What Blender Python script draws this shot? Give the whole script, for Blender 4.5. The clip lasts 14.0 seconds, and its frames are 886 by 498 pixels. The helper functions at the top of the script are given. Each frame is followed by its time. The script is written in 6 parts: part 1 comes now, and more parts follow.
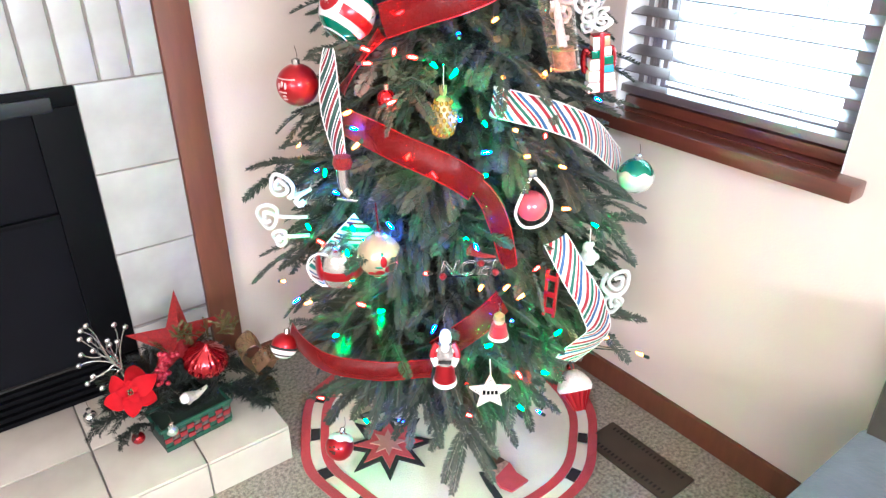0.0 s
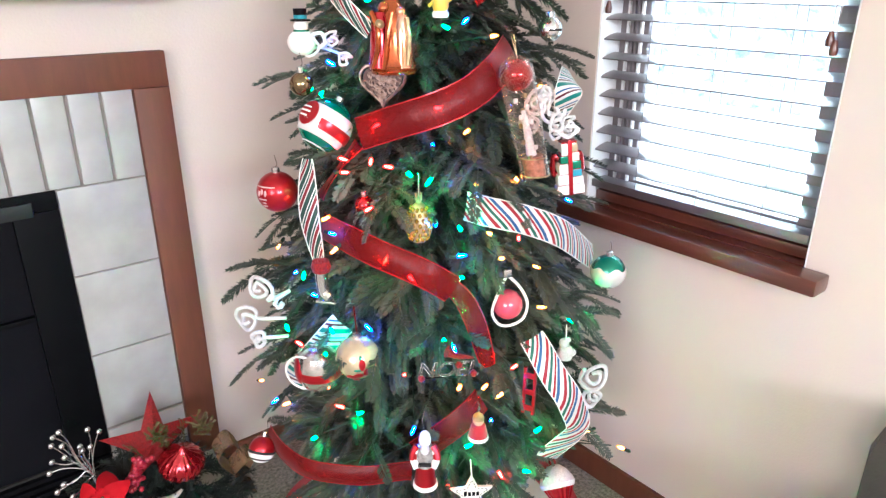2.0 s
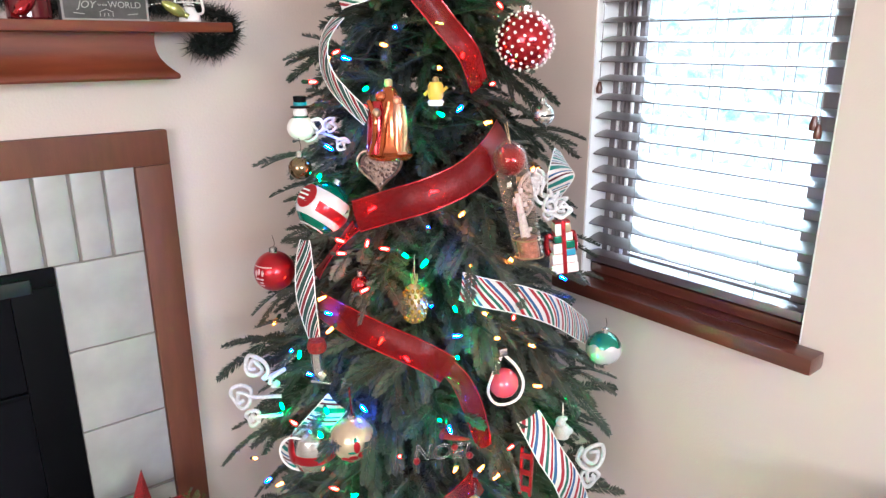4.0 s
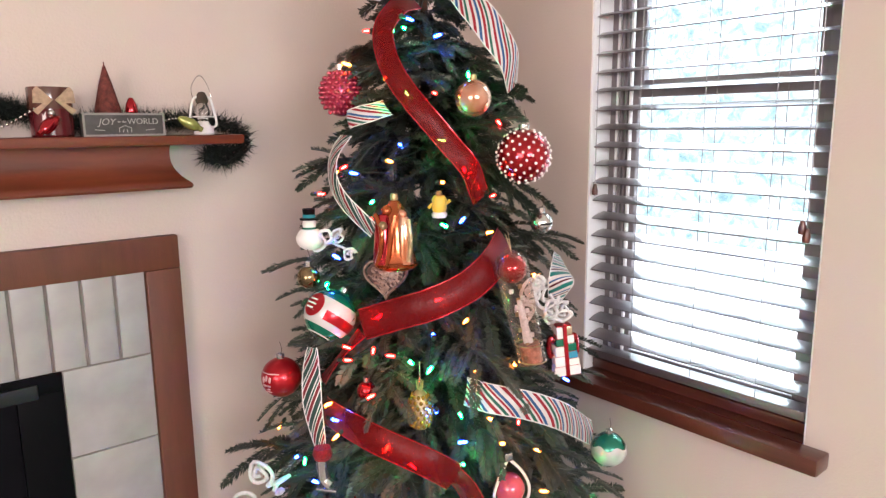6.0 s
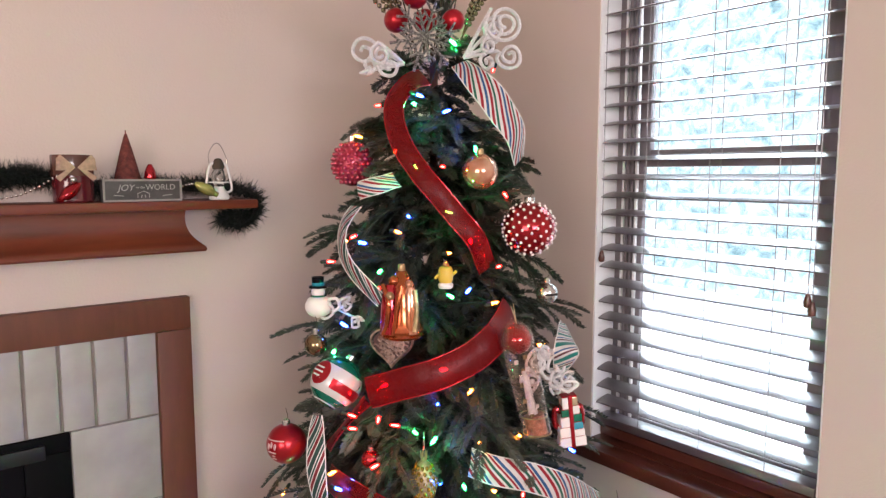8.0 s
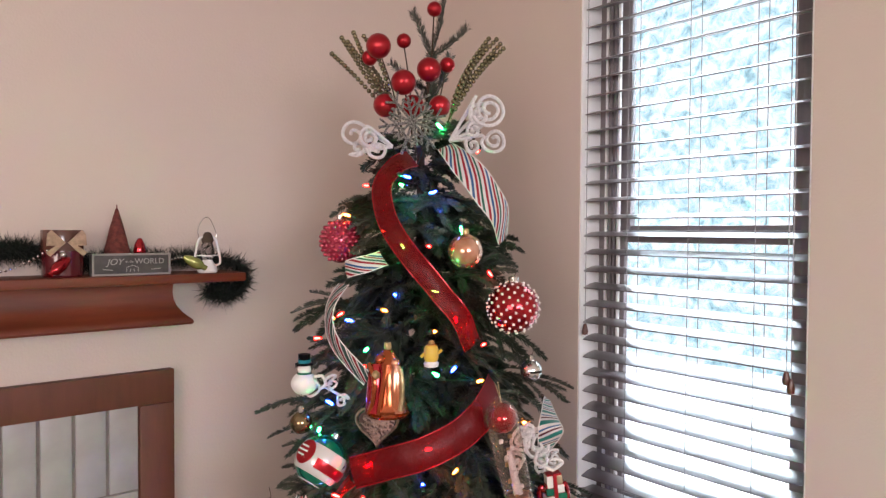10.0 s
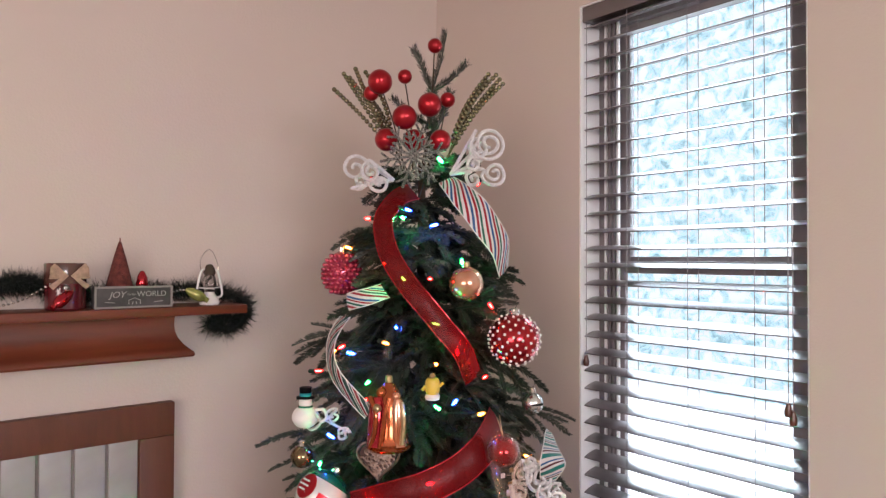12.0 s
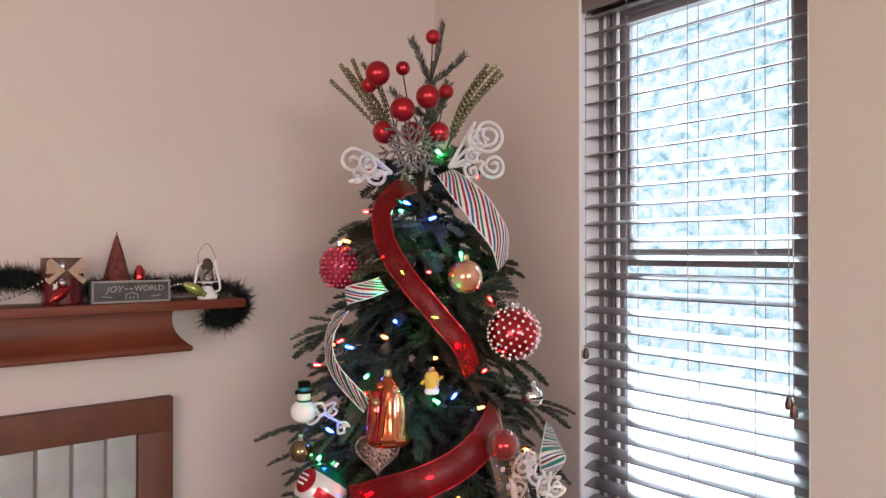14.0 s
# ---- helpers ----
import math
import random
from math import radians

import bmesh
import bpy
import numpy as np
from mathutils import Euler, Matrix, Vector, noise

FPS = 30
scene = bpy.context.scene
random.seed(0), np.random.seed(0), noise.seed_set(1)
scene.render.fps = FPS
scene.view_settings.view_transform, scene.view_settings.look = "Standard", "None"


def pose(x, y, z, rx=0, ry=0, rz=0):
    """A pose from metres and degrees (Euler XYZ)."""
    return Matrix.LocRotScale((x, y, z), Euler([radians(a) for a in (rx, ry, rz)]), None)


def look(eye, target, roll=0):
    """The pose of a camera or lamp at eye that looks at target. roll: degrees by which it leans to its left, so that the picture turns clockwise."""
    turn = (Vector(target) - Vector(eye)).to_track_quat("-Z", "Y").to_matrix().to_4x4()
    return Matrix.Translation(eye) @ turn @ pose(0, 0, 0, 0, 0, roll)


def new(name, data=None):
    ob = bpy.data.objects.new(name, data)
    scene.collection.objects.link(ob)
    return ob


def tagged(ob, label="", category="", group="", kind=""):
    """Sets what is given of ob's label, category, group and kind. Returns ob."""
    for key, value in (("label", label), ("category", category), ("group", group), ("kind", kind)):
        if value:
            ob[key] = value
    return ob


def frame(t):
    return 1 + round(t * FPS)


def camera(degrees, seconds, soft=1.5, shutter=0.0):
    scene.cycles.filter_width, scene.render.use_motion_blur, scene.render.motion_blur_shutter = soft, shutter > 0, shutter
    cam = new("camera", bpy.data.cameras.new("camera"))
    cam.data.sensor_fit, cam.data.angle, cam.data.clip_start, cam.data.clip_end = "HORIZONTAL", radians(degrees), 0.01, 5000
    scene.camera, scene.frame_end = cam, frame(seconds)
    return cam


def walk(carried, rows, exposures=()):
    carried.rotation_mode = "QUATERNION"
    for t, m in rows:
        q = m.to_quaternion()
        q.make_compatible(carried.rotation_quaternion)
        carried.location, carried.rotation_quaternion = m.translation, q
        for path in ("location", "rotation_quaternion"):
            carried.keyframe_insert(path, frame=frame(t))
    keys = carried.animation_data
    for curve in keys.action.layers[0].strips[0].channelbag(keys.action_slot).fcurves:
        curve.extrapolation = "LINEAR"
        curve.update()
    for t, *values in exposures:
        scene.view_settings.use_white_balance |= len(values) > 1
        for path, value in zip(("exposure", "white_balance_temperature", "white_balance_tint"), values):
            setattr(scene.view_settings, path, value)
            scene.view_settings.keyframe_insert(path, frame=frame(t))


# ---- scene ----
cam = camera(66.0, 14.0, soft=1.35)
PATH = [
    (0, (0.163, 0.57, 1.266), (1.233, 1.978, 0.333), 0.3),
    (0.5, (0.16, 0.567, 1.273), (1.245, 1.986, 0.374), 0.3),
    (1, (0.161, 0.565, 1.295), (1.299, 1.995, 0.485), 0.6),
    (1.5, (0.167, 0.569, 1.308), (1.331, 1.997, 0.529), 0.8),
    (2, (0.17, 0.566, 1.32), (1.338, 2.013, 0.583), -0.0),
    (2.5, (0.165, 0.557, 1.332), (1.341, 2.015, 0.63), -0.2),
    (3, (0.164, 0.559, 1.339), (1.34, 2.025, 0.655), -0.0),
    (3.5, (0.168, 0.563, 1.348), (1.369, 2.034, 0.722), 0.2),
    (4, (0.175, 0.567, 1.364), (1.383, 2.051, 0.782), 0.0),
    (4.2, (0.169, 0.568, 1.366), (1.383, 2.063, 0.823), -0.1),
    (6.5, (0.144, 0.552, 1.43), (1.398, 2.074, 1.1), -0.1),
    (7, (0.129, 0.55, 1.432), (1.392, 2.072, 1.131), 0.5),
    (7.5, (0.134, 0.548, 1.45), (1.399, 2.071, 1.167), 0.4),
    (8, (0.154, 0.538, 1.461), (1.385, 2.1, 1.245), 0.0),
    (8.5, (0.155, 0.53, 1.466), (1.385, 2.099, 1.302), 0.1),
    (9, (0.15, 0.525, 1.48), (1.401, 2.08, 1.353), 0.2),
    (11.5, (0.133, 0.518, 1.512), (1.402, 2.063, 1.541), 0.2),
    (12, (0.133, 0.515, 1.511), (1.402, 2.06, 1.544), 0.2),
    (12.5, (0.127, 0.512, 1.518), (1.396, 2.058, 1.541), 0.1),
    (13, (0.134, 0.51, 1.511), (1.401, 2.057, 1.543), 0.1),
    (13.5, (0.14, 0.513, 1.512), (1.409, 2.058, 1.534), 0.1),
    (14, (0.139, 0.521, 1.511), (1.41, 2.065, 1.524), -0.0),
]
walk(cam, [(t, look(eye, target, roll)) for t, eye, target, roll in PATH], [(0.0, 1.37, 5480, 5), (2.0, 0.97, 5480, 6), (4.2, 0.68, 5560, 7), (6.3, 0.29, 6180, 15), (9.0, -0.06, 6200, 17), (14.0, -0.2, 6120, 17)])

# ---- world ----
world = bpy.data.worlds.new("sky")
scene.world = world
world.use_nodes = True
wn = world.node_tree
sky = wn.nodes.new("ShaderNodeTexSky")
sky.sky_type, sky.sun_disc, sky.sun_elevation, sky.sun_rotation = "NISHITA", False, radians(50), radians(-4)
wn.links.new(sky.outputs[0], wn.nodes["Background"].inputs[0])
wn.nodes["Background"].inputs[1].default_value = 0.15

sun = new("sun", bpy.data.lights.new("sun", "SUN"))
sun.data.energy, sun.data.angle, sun.data.color = 5.0, radians(1), (1, 0.97, 0.93)
sun.matrix_world = look((-0.5, 6.5, 8.0), (0, 0, 0))


# Unseen area lamps in added openings, behind and to the left, brighten the room.
def room_lamp(loc, target, sx, sy, power, colour):
    lamp = new("unseen_room_light", bpy.data.lights.new("unseen_room_light", "AREA"))
    lamp.data.shape, lamp.data.size, lamp.data.size_y = "RECTANGLE", sx, sy
    lamp.data.energy, lamp.data.color = power, colour
    lamp.matrix_world = look(loc, target)


room_lamp((-0.4, -2.46, 1.82), (-0.2, 0, 1.2), 1.6, 0.7, 80, (1.0, 0.93, 0.89))
room_lamp((-2.46, -0.6, 1.6), (0.0, 0.2, 1.1), 1.6, 1.1, 55, (1.0, 0.79, 0.67))


# ---- materials ----
def mat(name, colour, rough=0.5, metal=0.0, vary=0.12, scale=8.0, bump=0.0, bump_scale=60.0, coat=0.0, colour2=None, stretch=None, trans=0.0, rand=0.0, sheen=0.0):
    m = bpy.data.materials.new(name)
    m.use_nodes = True
    nt = m.node_tree
    b = nt.nodes["Principled BSDF"]
    c2 = colour2 or tuple(max(0, c * (1 - 2 * vary)) for c in colour)
    tc = nt.nodes.new("ShaderNodeTexCoord")
    mp = nt.nodes.new("ShaderNodeMapping")
    nt.links.new(tc.outputs["Object"], mp.inputs[0])
    if stretch:
        mp.inputs["Scale"].default_value = stretch
    n1 = nt.nodes.new("ShaderNodeTexNoise")
    n1.inputs["Scale"].default_value, n1.inputs["Detail"].default_value = scale, 6
    nt.links.new(mp.outputs[0], n1.inputs["Vector"])
    ramp = nt.nodes.new("ShaderNodeValToRGB")
    ramp.color_ramp.elements[0].position, ramp.color_ramp.elements[1].position = 0.32, 0.68
    ramp.color_ramp.elements[0].color, ramp.color_ramp.elements[1].color = (*c2, 1), (*colour, 1)
    nt.links.new(n1.outputs[0], ramp.inputs[0])
    out = ramp.outputs[0]
    if rand:
        oi = nt.nodes.new("ShaderNodeObjectInfo")
        hsv = nt.nodes.new("ShaderNodeHueSaturation")
        mr = nt.nodes.new("ShaderNodeMapRange")
        mr.inputs[3].default_value, mr.inputs[4].default_value = 1 - rand, 1 + rand
        nt.links.new(oi.outputs["Random"], mr.inputs[0])
        nt.links.new(mr.outputs[0], hsv.inputs["Value"])
        nt.links.new(out, hsv.inputs["Color"])
        out = hsv.outputs[0]
    nt.links.new(out, b.inputs["Base Color"])
    b.inputs["Roughness"].default_value, b.inputs["Metallic"].default_value = rough, metal
    b.inputs["Coat Weight"].default_value, b.inputs["Coat Roughness"].default_value = coat, 0.12
    b.inputs["Transmission Weight"].default_value = trans
    b.inputs["Sheen Weight"].default_value = sheen
    if bump:
        n2 = nt.nodes.new("ShaderNodeTexNoise")
        n2.inputs["Scale"].default_value, n2.inputs["Detail"].default_value = bump_scale, 5
        nt.links.new(mp.outputs[0], n2.inputs["Vector"])
        bp = nt.nodes.new("ShaderNodeBump")
        bp.inputs["Strength"].default_value, bp.inputs["Distance"].default_value = bump, 0.004
        nt.links.new(n2.outputs[0], bp.inputs["Height"])
        nt.links.new(bp.outputs[0], b.inputs["Normal"])
    return m


def glow(name, colour, strength):
    m = bpy.data.materials.new(name)
    m.use_nodes = True
    b = m.node_tree.nodes["Principled BSDF"]
    b.inputs["Base Color"].default_value = (*colour, 1)
    b.inputs["Emission Color"].default_value = (*colour, 1)
    b.inputs["Emission Strength"].default_value = strength
    return m


def stripes(name, bands, along, across):
    """Woven ribbon whose coloured stripes run over it by its own length (u) and width (v)."""
    m = mat(name, (0.8, 0.8, 0.8), 0.45, sheen=0.2)
    nt = m.node_tree
    b = nt.nodes["Principled BSDF"]
    uv = nt.nodes.new("ShaderNodeUVMap")
    sep = nt.nodes.new("ShaderNodeSeparateXYZ")
    nt.links.new(uv.outputs[0], sep.inputs[0])
    mu, mv, add, fr = (nt.nodes.new("ShaderNodeMath") for _ in range(4))
    mu.operation, mv.operation, add.operation, fr.operation = "MULTIPLY", "MULTIPLY", "ADD", "FRACT"
    mu.inputs[1].default_value, mv.inputs[1].default_value = along, across
    nt.links.new(sep.outputs[0], mu.inputs[0])
    nt.links.new(sep.outputs[1], mv.inputs[0])
    nt.links.new(mu.outputs[0], add.inputs[0])
    nt.links.new(mv.outputs[0], add.inputs[1])
    nt.links.new(add.outputs[0], fr.inputs[0])
    ramp = nt.nodes.new("ShaderNodeValToRGB")
    ramp.color_ramp.interpolation = "CONSTANT"
    for k, (p, c) in enumerate(bands):
        e = ramp.color_ramp.elements[k] if k < 2 else ramp.color_ramp.elements.new(p)
        e.position, e.color = p, (*c, 1)
    nt.links.new(fr.outputs[0], ramp.inputs[0])
    nt.links.new(ramp.outputs[0], b.inputs["Base Color"])
    tn = nt.nodes.new("ShaderNodeBsdfTranslucent")
    mx = nt.nodes.new("ShaderNodeMixShader")
    mx.inputs[0].default_value = 0.25
    nt.links.new(ramp.outputs[0], tn.inputs[0])
    nt.links.new(b.outputs[0], mx.inputs[1])
    nt.links.new(tn.outputs[0], mx.inputs[2])
    nt.links.new(mx.outputs[0], nt.nodes["Material Output"].inputs[0])
    return m


WHITE, RED, GREEN, BLUE, TEAL = (0.72, 0.70, 0.68), (0.34, 0.006, 0.02), (0.006, 0.12, 0.075), (0.02, 0.10, 0.26), (0.006, 0.20, 0.17)
M_WALL = mat("wall_paint", (0.62, 0.525, 0.465), 0.75, vary=0.02, scale=1.5, bump=0.15, bump_scale=180)
M_RETURN = mat("white_return_paint", (0.88, 0.88, 0.88), 0.6, vary=0.03, bump=0.1, bump_scale=120)
M_CEIL = mat("ceiling_paint", (0.78, 0.76, 0.72), 0.9, vary=0.02, bump=0.3, bump_scale=90)
M_CARPET = mat("carpet_pile", (0.40, 0.35, 0.285), 0.95, scale=115, bump=1.0, bump_scale=210, colour2=(0.125, 0.102, 0.082), sheen=0.3)
M_TRIM = mat("brown_stained_trim", (0.138, 0.042, 0.020), 0.55, vary=0.12, scale=7, stretch=(6, 6, 1), bump=0.1, bump_scale=80)
M_MANTEL = mat("reddish_oak", (0.165, 0.032, 0.010), 0.5, vary=0.2, scale=5, stretch=(1, 9, 9), bump=0.12, bump_scale=70, coat=0.08)
M_SILL = mat("dark_mahogany", (0.11, 0.030, 0.018), 0.28, vary=0.2, scale=6, stretch=(8, 1, 8), coat=0.5, bump=0.05)
M_SLAT = mat("dark_brown_slat", (0.085, 0.060, 0.064), 0.42, vary=0.15, scale=5, stretch=(8, 1, 8), coat=0.9, rand=0.1)
M_SLAT.node_tree.nodes["Principled BSDF"].inputs["Specular IOR Level"].default_value = 1.0
M_SLAT.node_tree.nodes["Principled BSDF"].inputs["IOR"].default_value = 1.75
M_SLAT.node_tree.nodes["Principled BSDF"].inputs["Coat Roughness"].default_value = 0.3
M_TILE = mat("pale_glazed_tile", (0.395, 0.385, 0.372), 0.34, scale=9, colour2=(0.30, 0.288, 0.275), bump=0.12, bump_scale=25, rand=0.05)
M_HTILE = mat("cream_hearth_tile", (0.56, 0.51, 0.445), 0.32, scale=9, colour2=(0.46, 0.405, 0.35), bump=0.1, bump_scale=22, rand=0.05)
M_GROUT = mat("grey_grout", (0.24, 0.21, 0.19), 0.9, scale=40, bump=0.4, bump_scale=200)
M_BLACK = mat("black_enamelled_metal", (0.004, 0.004, 0.005), 0.5, vary=0.2, bump=0.04)
M_BLACK.node_tree.nodes["Principled BSDF"].inputs["Specular IOR Level"].default_value = 0.06
M_SOOT = mat("dark_firebox_lining", (0.02, 0.02, 0.021), 0.7, vary=0.3, bump=0.3, bump_scale=30)
M_SMOKED = mat("smoked_glass", (0.006, 0.006, 0.008), 0.3, vary=0.1)
M_SMOKED.node_tree.nodes["Principled BSDF"].inputs["Specular IOR Level"].default_value = 0.06
M_VINYL = mat("brownish_grey_vinyl", (0.23, 0.205, 0.215), 0.45, vary=0.06)
M_VENT = mat("brown_register_metal", (0.060, 0.040, 0.030), 0.4, vary=0.15, metal=0.3)
M_SLOT = mat("dark_slot", (0.012, 0.010, 0.009), 0.8)
M_NEEDLE = mat("dark_green_needles", (0.036, 0.050, 0.035), 0.5, scale=14, colour2=(0.015, 0.024, 0.016), rand=0.35)
# Own colour of tinsel and greenery; in the tree's inner boughs, shade as colour.
M_NEEDLE_DARK_SHADED = mat("blackish_and_shaded_needles", (0.011, 0.018, 0.013), 0.6, scale=14, colour2=(0.006, 0.010, 0.008), rand=0.3)
M_NEEDLE_PALE = mat("grey_green_needles", (0.085, 0.094, 0.070), 0.5, scale=14, colour2=(0.038, 0.047, 0.034), rand=0.3)
M_TWIG = mat("brown_wire_twig", (0.06, 0.04, 0.025), 0.8)
M_CORD = mat("green_light_cord", (0.01, 0.03, 0.018), 0.5)
M_REDRIB = mat("red_sheer_ribbon", (0.25, 0.005, 0.009), 0.34, scale=90, vary=0.1, sheen=0.2, bump=0.12, bump_scale=220)
rt = M_REDRIB.node_tree
tr, tl, m1, m2 = (rt.nodes.new("ShaderNode" + k) for k in ("BsdfTransparent", "BsdfTranslucent", "MixShader", "MixShader"))
tr.inputs[0].default_value, tl.inputs[0].default_value = (0.90, 0.14, 0.11, 1), (0.34, 0.010, 0.012, 1)
m1.inputs[0].default_value, m2.inputs[0].default_value = 0.35, 0.52
rt.links.new(rt.nodes["Principled BSDF"].outputs[0], m1.inputs[1])
rt.links.new(tl.outputs[0], m1.inputs[2])
rt.links.new(m1.outputs[0], m2.inputs[1])
rt.links.new(tr.outputs[0], m2.inputs[2])
rt.links.new(m2.outputs[0], rt.nodes["Material Output"].inputs[0])
M_STRIPE = stripes("multi_stripe_ribbon", [(0.0, WHITE), (0.10, RED), (0.26, WHITE), (0.36, GREEN), (0.50, WHITE), (0.60, RED), (0.70, WHITE), (0.76, BLUE), (0.90, WHITE)], 15, -1.1)
M_STRIPE_TEAL = stripes("teal_stripe_ribbon", [(0.0, WHITE), (0.16, TEAL), (0.44, WHITE), (0.60, (0.10, 0.01, 0.02)), (0.72, WHITE), (0.84, BLUE), (0.94, WHITE)], 26, -0.9)
M_STRIPE_RUN = stripes("narrow_stripe_ribbon", [(0.0, WHITE), (0.09, (0.006, 0.05, 0.04)), (0.44, WHITE), (0.53, (0.20, 0.006, 0.015)), (0.78, WHITE), (0.86, (0.006, 0.07, 0.055))], -20, 1.5)
M_STRIPE_LONG = stripes("broad_stripe_ribbon", [(0.0, WHITE), (0.10, RED), (0.24, WHITE), (0.36, BLUE), (0.50, WHITE), (0.60, RED), (0.74, WHITE), (0.82, GREEN), (0.94, WHITE)], 14, -1.5)
M_REDGLASS = mat("red_glass", (0.40, 0.008, 0.016), 0.12, metal=0.75, vary=0.08, coat=0.5)
M_REDMATT = mat("satin_red_glass", (0.42, 0.009, 0.018), 0.30, metal=0.7, vary=0.08, coat=0.3)
M_MOTIF = mat("pale_pink_paint", (0.62, 0.36, 0.36), 0.4)
M_PINK = mat("pink_mercury_glass", (0.42, 0.03, 0.07), 0.16, metal=0.5, vary=0.1, coat=0.6)
M_GOLDB = mat("champagne_glass", (0.66, 0.55, 0.36), 0.22, metal=0.55, vary=0.10, scale=30, coat=0.5)
M_AMBER = mat("amber_glass", (0.72, 0.46, 0.33), 0.13, metal=0.7, scale=24, colour2=(0.55, 0.16, 0.05), coat=0.6)
M_SILVER = mat("silver_metal", (0.72, 0.72, 0.70), 0.2, metal=0.95, vary=0.08)
M_GREENB = mat("green_glass", (0.01, 0.22, 0.13), 0.15, metal=0.5, vary=0.1, coat=0.6)
M_WHITE = mat("white_enamel", (0.80, 0.79, 0.76), 0.38, vary=0.04)
M_GLITTER = mat("white_glitter", (0.80, 0.79, 0.80), 0.35, vary=0.12, scale=300, bump=0.8, bump_scale=500)
M_SILVGLIT = mat("silver_glitter", (0.45, 0.42, 0.40), 0.3, metal=0.7, vary=0.45, scale=300, bump=1.0, bump_scale=500)
M_REDGLIT = mat("red_glitter", (0.34, 0.008, 0.012), 0.35, metal=0.25, vary=0.3, scale=350, bump=1.0, bump_scale=450)
M_GOLDFIL = mat("antique_gold", (0.55, 0.40, 0.22), 0.3, metal=0.8, vary=0.2, scale=90, bump=0.5, bump_scale=160)
M_GOLDBEAD = mat("olive_gold_bead", (0.30, 0.28, 0.17), 0.25, metal=0.8, vary=0.2)
M_ORANGE = mat("orange_gold_glass", (0.50, 0.105, 0.02), 0.18, metal=0.75, vary=0.2, scale=40, coat=0.5)
M_YELLOW = mat("yellow_paint", (0.72, 0.50, 0.06), 0.4)
M_CREAM = mat("cream_felt", (0.72, 0.66, 0.55), 0.9, vary=0.06, scale=12, bump=0.3, bump_scale=250, sheen=0.3)
M_REDFELT = mat("red_felt", (0.42, 0.018, 0.03), 0.9, vary=0.1, scale=40, bump=0.3, bump_scale=300, sheen=0.3)
M_BLACKFELT = mat("black_felt", (0.015, 0.014, 0.016), 0.9, bump=0.3, bump_scale=300)
M_PETAL = mat("red_velvet_petal", (0.42, 0.004, 0.010), 0.8, vary=0.2, scale=30)
M_PETAL.node_tree.nodes["Principled BSDF"].inputs["Specular IOR Level"].default_value = 0.15
M_BERRY = mat("crimson_berry", (0.34, 0.008, 0.03), 0.35, vary=0.1, coat=0.3)
M_WICKER_G = mat("green_wicker", (0.010, 0.075, 0.045), 0.55, vary=0.2, scale=40, bump=0.2)
M_WICKER_R = mat("red_wicker", (0.27, 0.018, 0.025), 0.55, vary=0.2, scale=40, bump=0.2)
M_WICKER_S = mat("silvered_wicker", (0.16, 0.15, 0.14), 0.4, vary=0.5, scale=90, metal=0.3, bump=0.4)
M_WICKER_D = mat("dark_wicker", (0.02, 0.03, 0.022), 0.6, vary=0.2)
M_SHEER = mat("brown_sheer_ribbon", (0.26, 0.16, 0.09), 0.4, vary=0.2, metal=0.2, scale=30)
st = M_SHEER.node_tree
tr, mx = st.nodes.new("ShaderNodeBsdfTransparent"), st.nodes.new("ShaderNodeMixShader")
tr.inputs[0].default_value, mx.inputs[0].default_value = (0.8, 0.62, 0.45, 1), 0.45
st.links.new(st.nodes["Principled BSDF"].outputs[0], mx.inputs[1])
st.links.new(tr.outputs[0], mx.inputs[2])
st.links.new(mx.outputs[0], st.nodes["Material Output"].inputs[0])
M_CLEAR = mat("clear_thin_glass", (0.80, 0.66, 0.56), 0.06, metal=0.6)
ct = M_CLEAR.node_tree
tr, mx = ct.nodes.new("ShaderNodeBsdfTransparent"), ct.nodes.new("ShaderNodeMixShader")
tr.inputs[0].default_value = (0.97, 0.86, 0.82, 1)
lw, mm = ct.nodes.new("ShaderNodeLayerWeight"), ct.nodes.new("ShaderNodeMath")
lw.inputs[0].default_value = 0.3
mm.operation, mm.inputs[1].default_value, mm.inputs[2].default_value = "MULTIPLY_ADD", 0.6, 0.03
ct.links.new(lw.outputs["Facing"], mm.inputs[0])
ct.links.new(mm.outputs[0], mx.inputs[0])
ct.links.new(tr.outputs[0], mx.inputs[1])
ct.links.new(ct.nodes["Principled BSDF"].outputs[0], mx.inputs[2])
ct.links.new(mx.outputs[0], ct.nodes["Material Output"].inputs[0])
M_SLATE = mat("grey_chalk_wood", (0.085, 0.080, 0.077), 0.7, vary=0.25, scale=30, bump=0.2)
M_CHALK = mat("white_chalk_paint", (0.40, 0.39, 0.37), 0.8)
M_CANDLE = mat("burgundy_glass", (0.11, 0.013, 0.018), 0.12, vary=0.15, coat=0.6)
M_TANBOW = mat("tan_burlap", (0.46, 0.31, 0.21), 0.8, vary=0.2, scale=120, bump=0.3, bump_scale=300)
M_CONE = mat("rust_bristle", (0.20, 0.045, 0.035), 0.85, vary=0.3, scale=90, bump=0.8, bump_scale=240)
M_TAUPE = mat("taupe_upholstery", (0.050, 0.040, 0.034), 0.6, vary=0.12, scale=20, bump=0.2, bump_scale=200)
M_BLUE = mat("grey_blue_throw", (0.125, 0.165, 0.215), 0.85, vary=0.18, scale=10, bump=0.4, bump_scale=140, sheen=0.3)


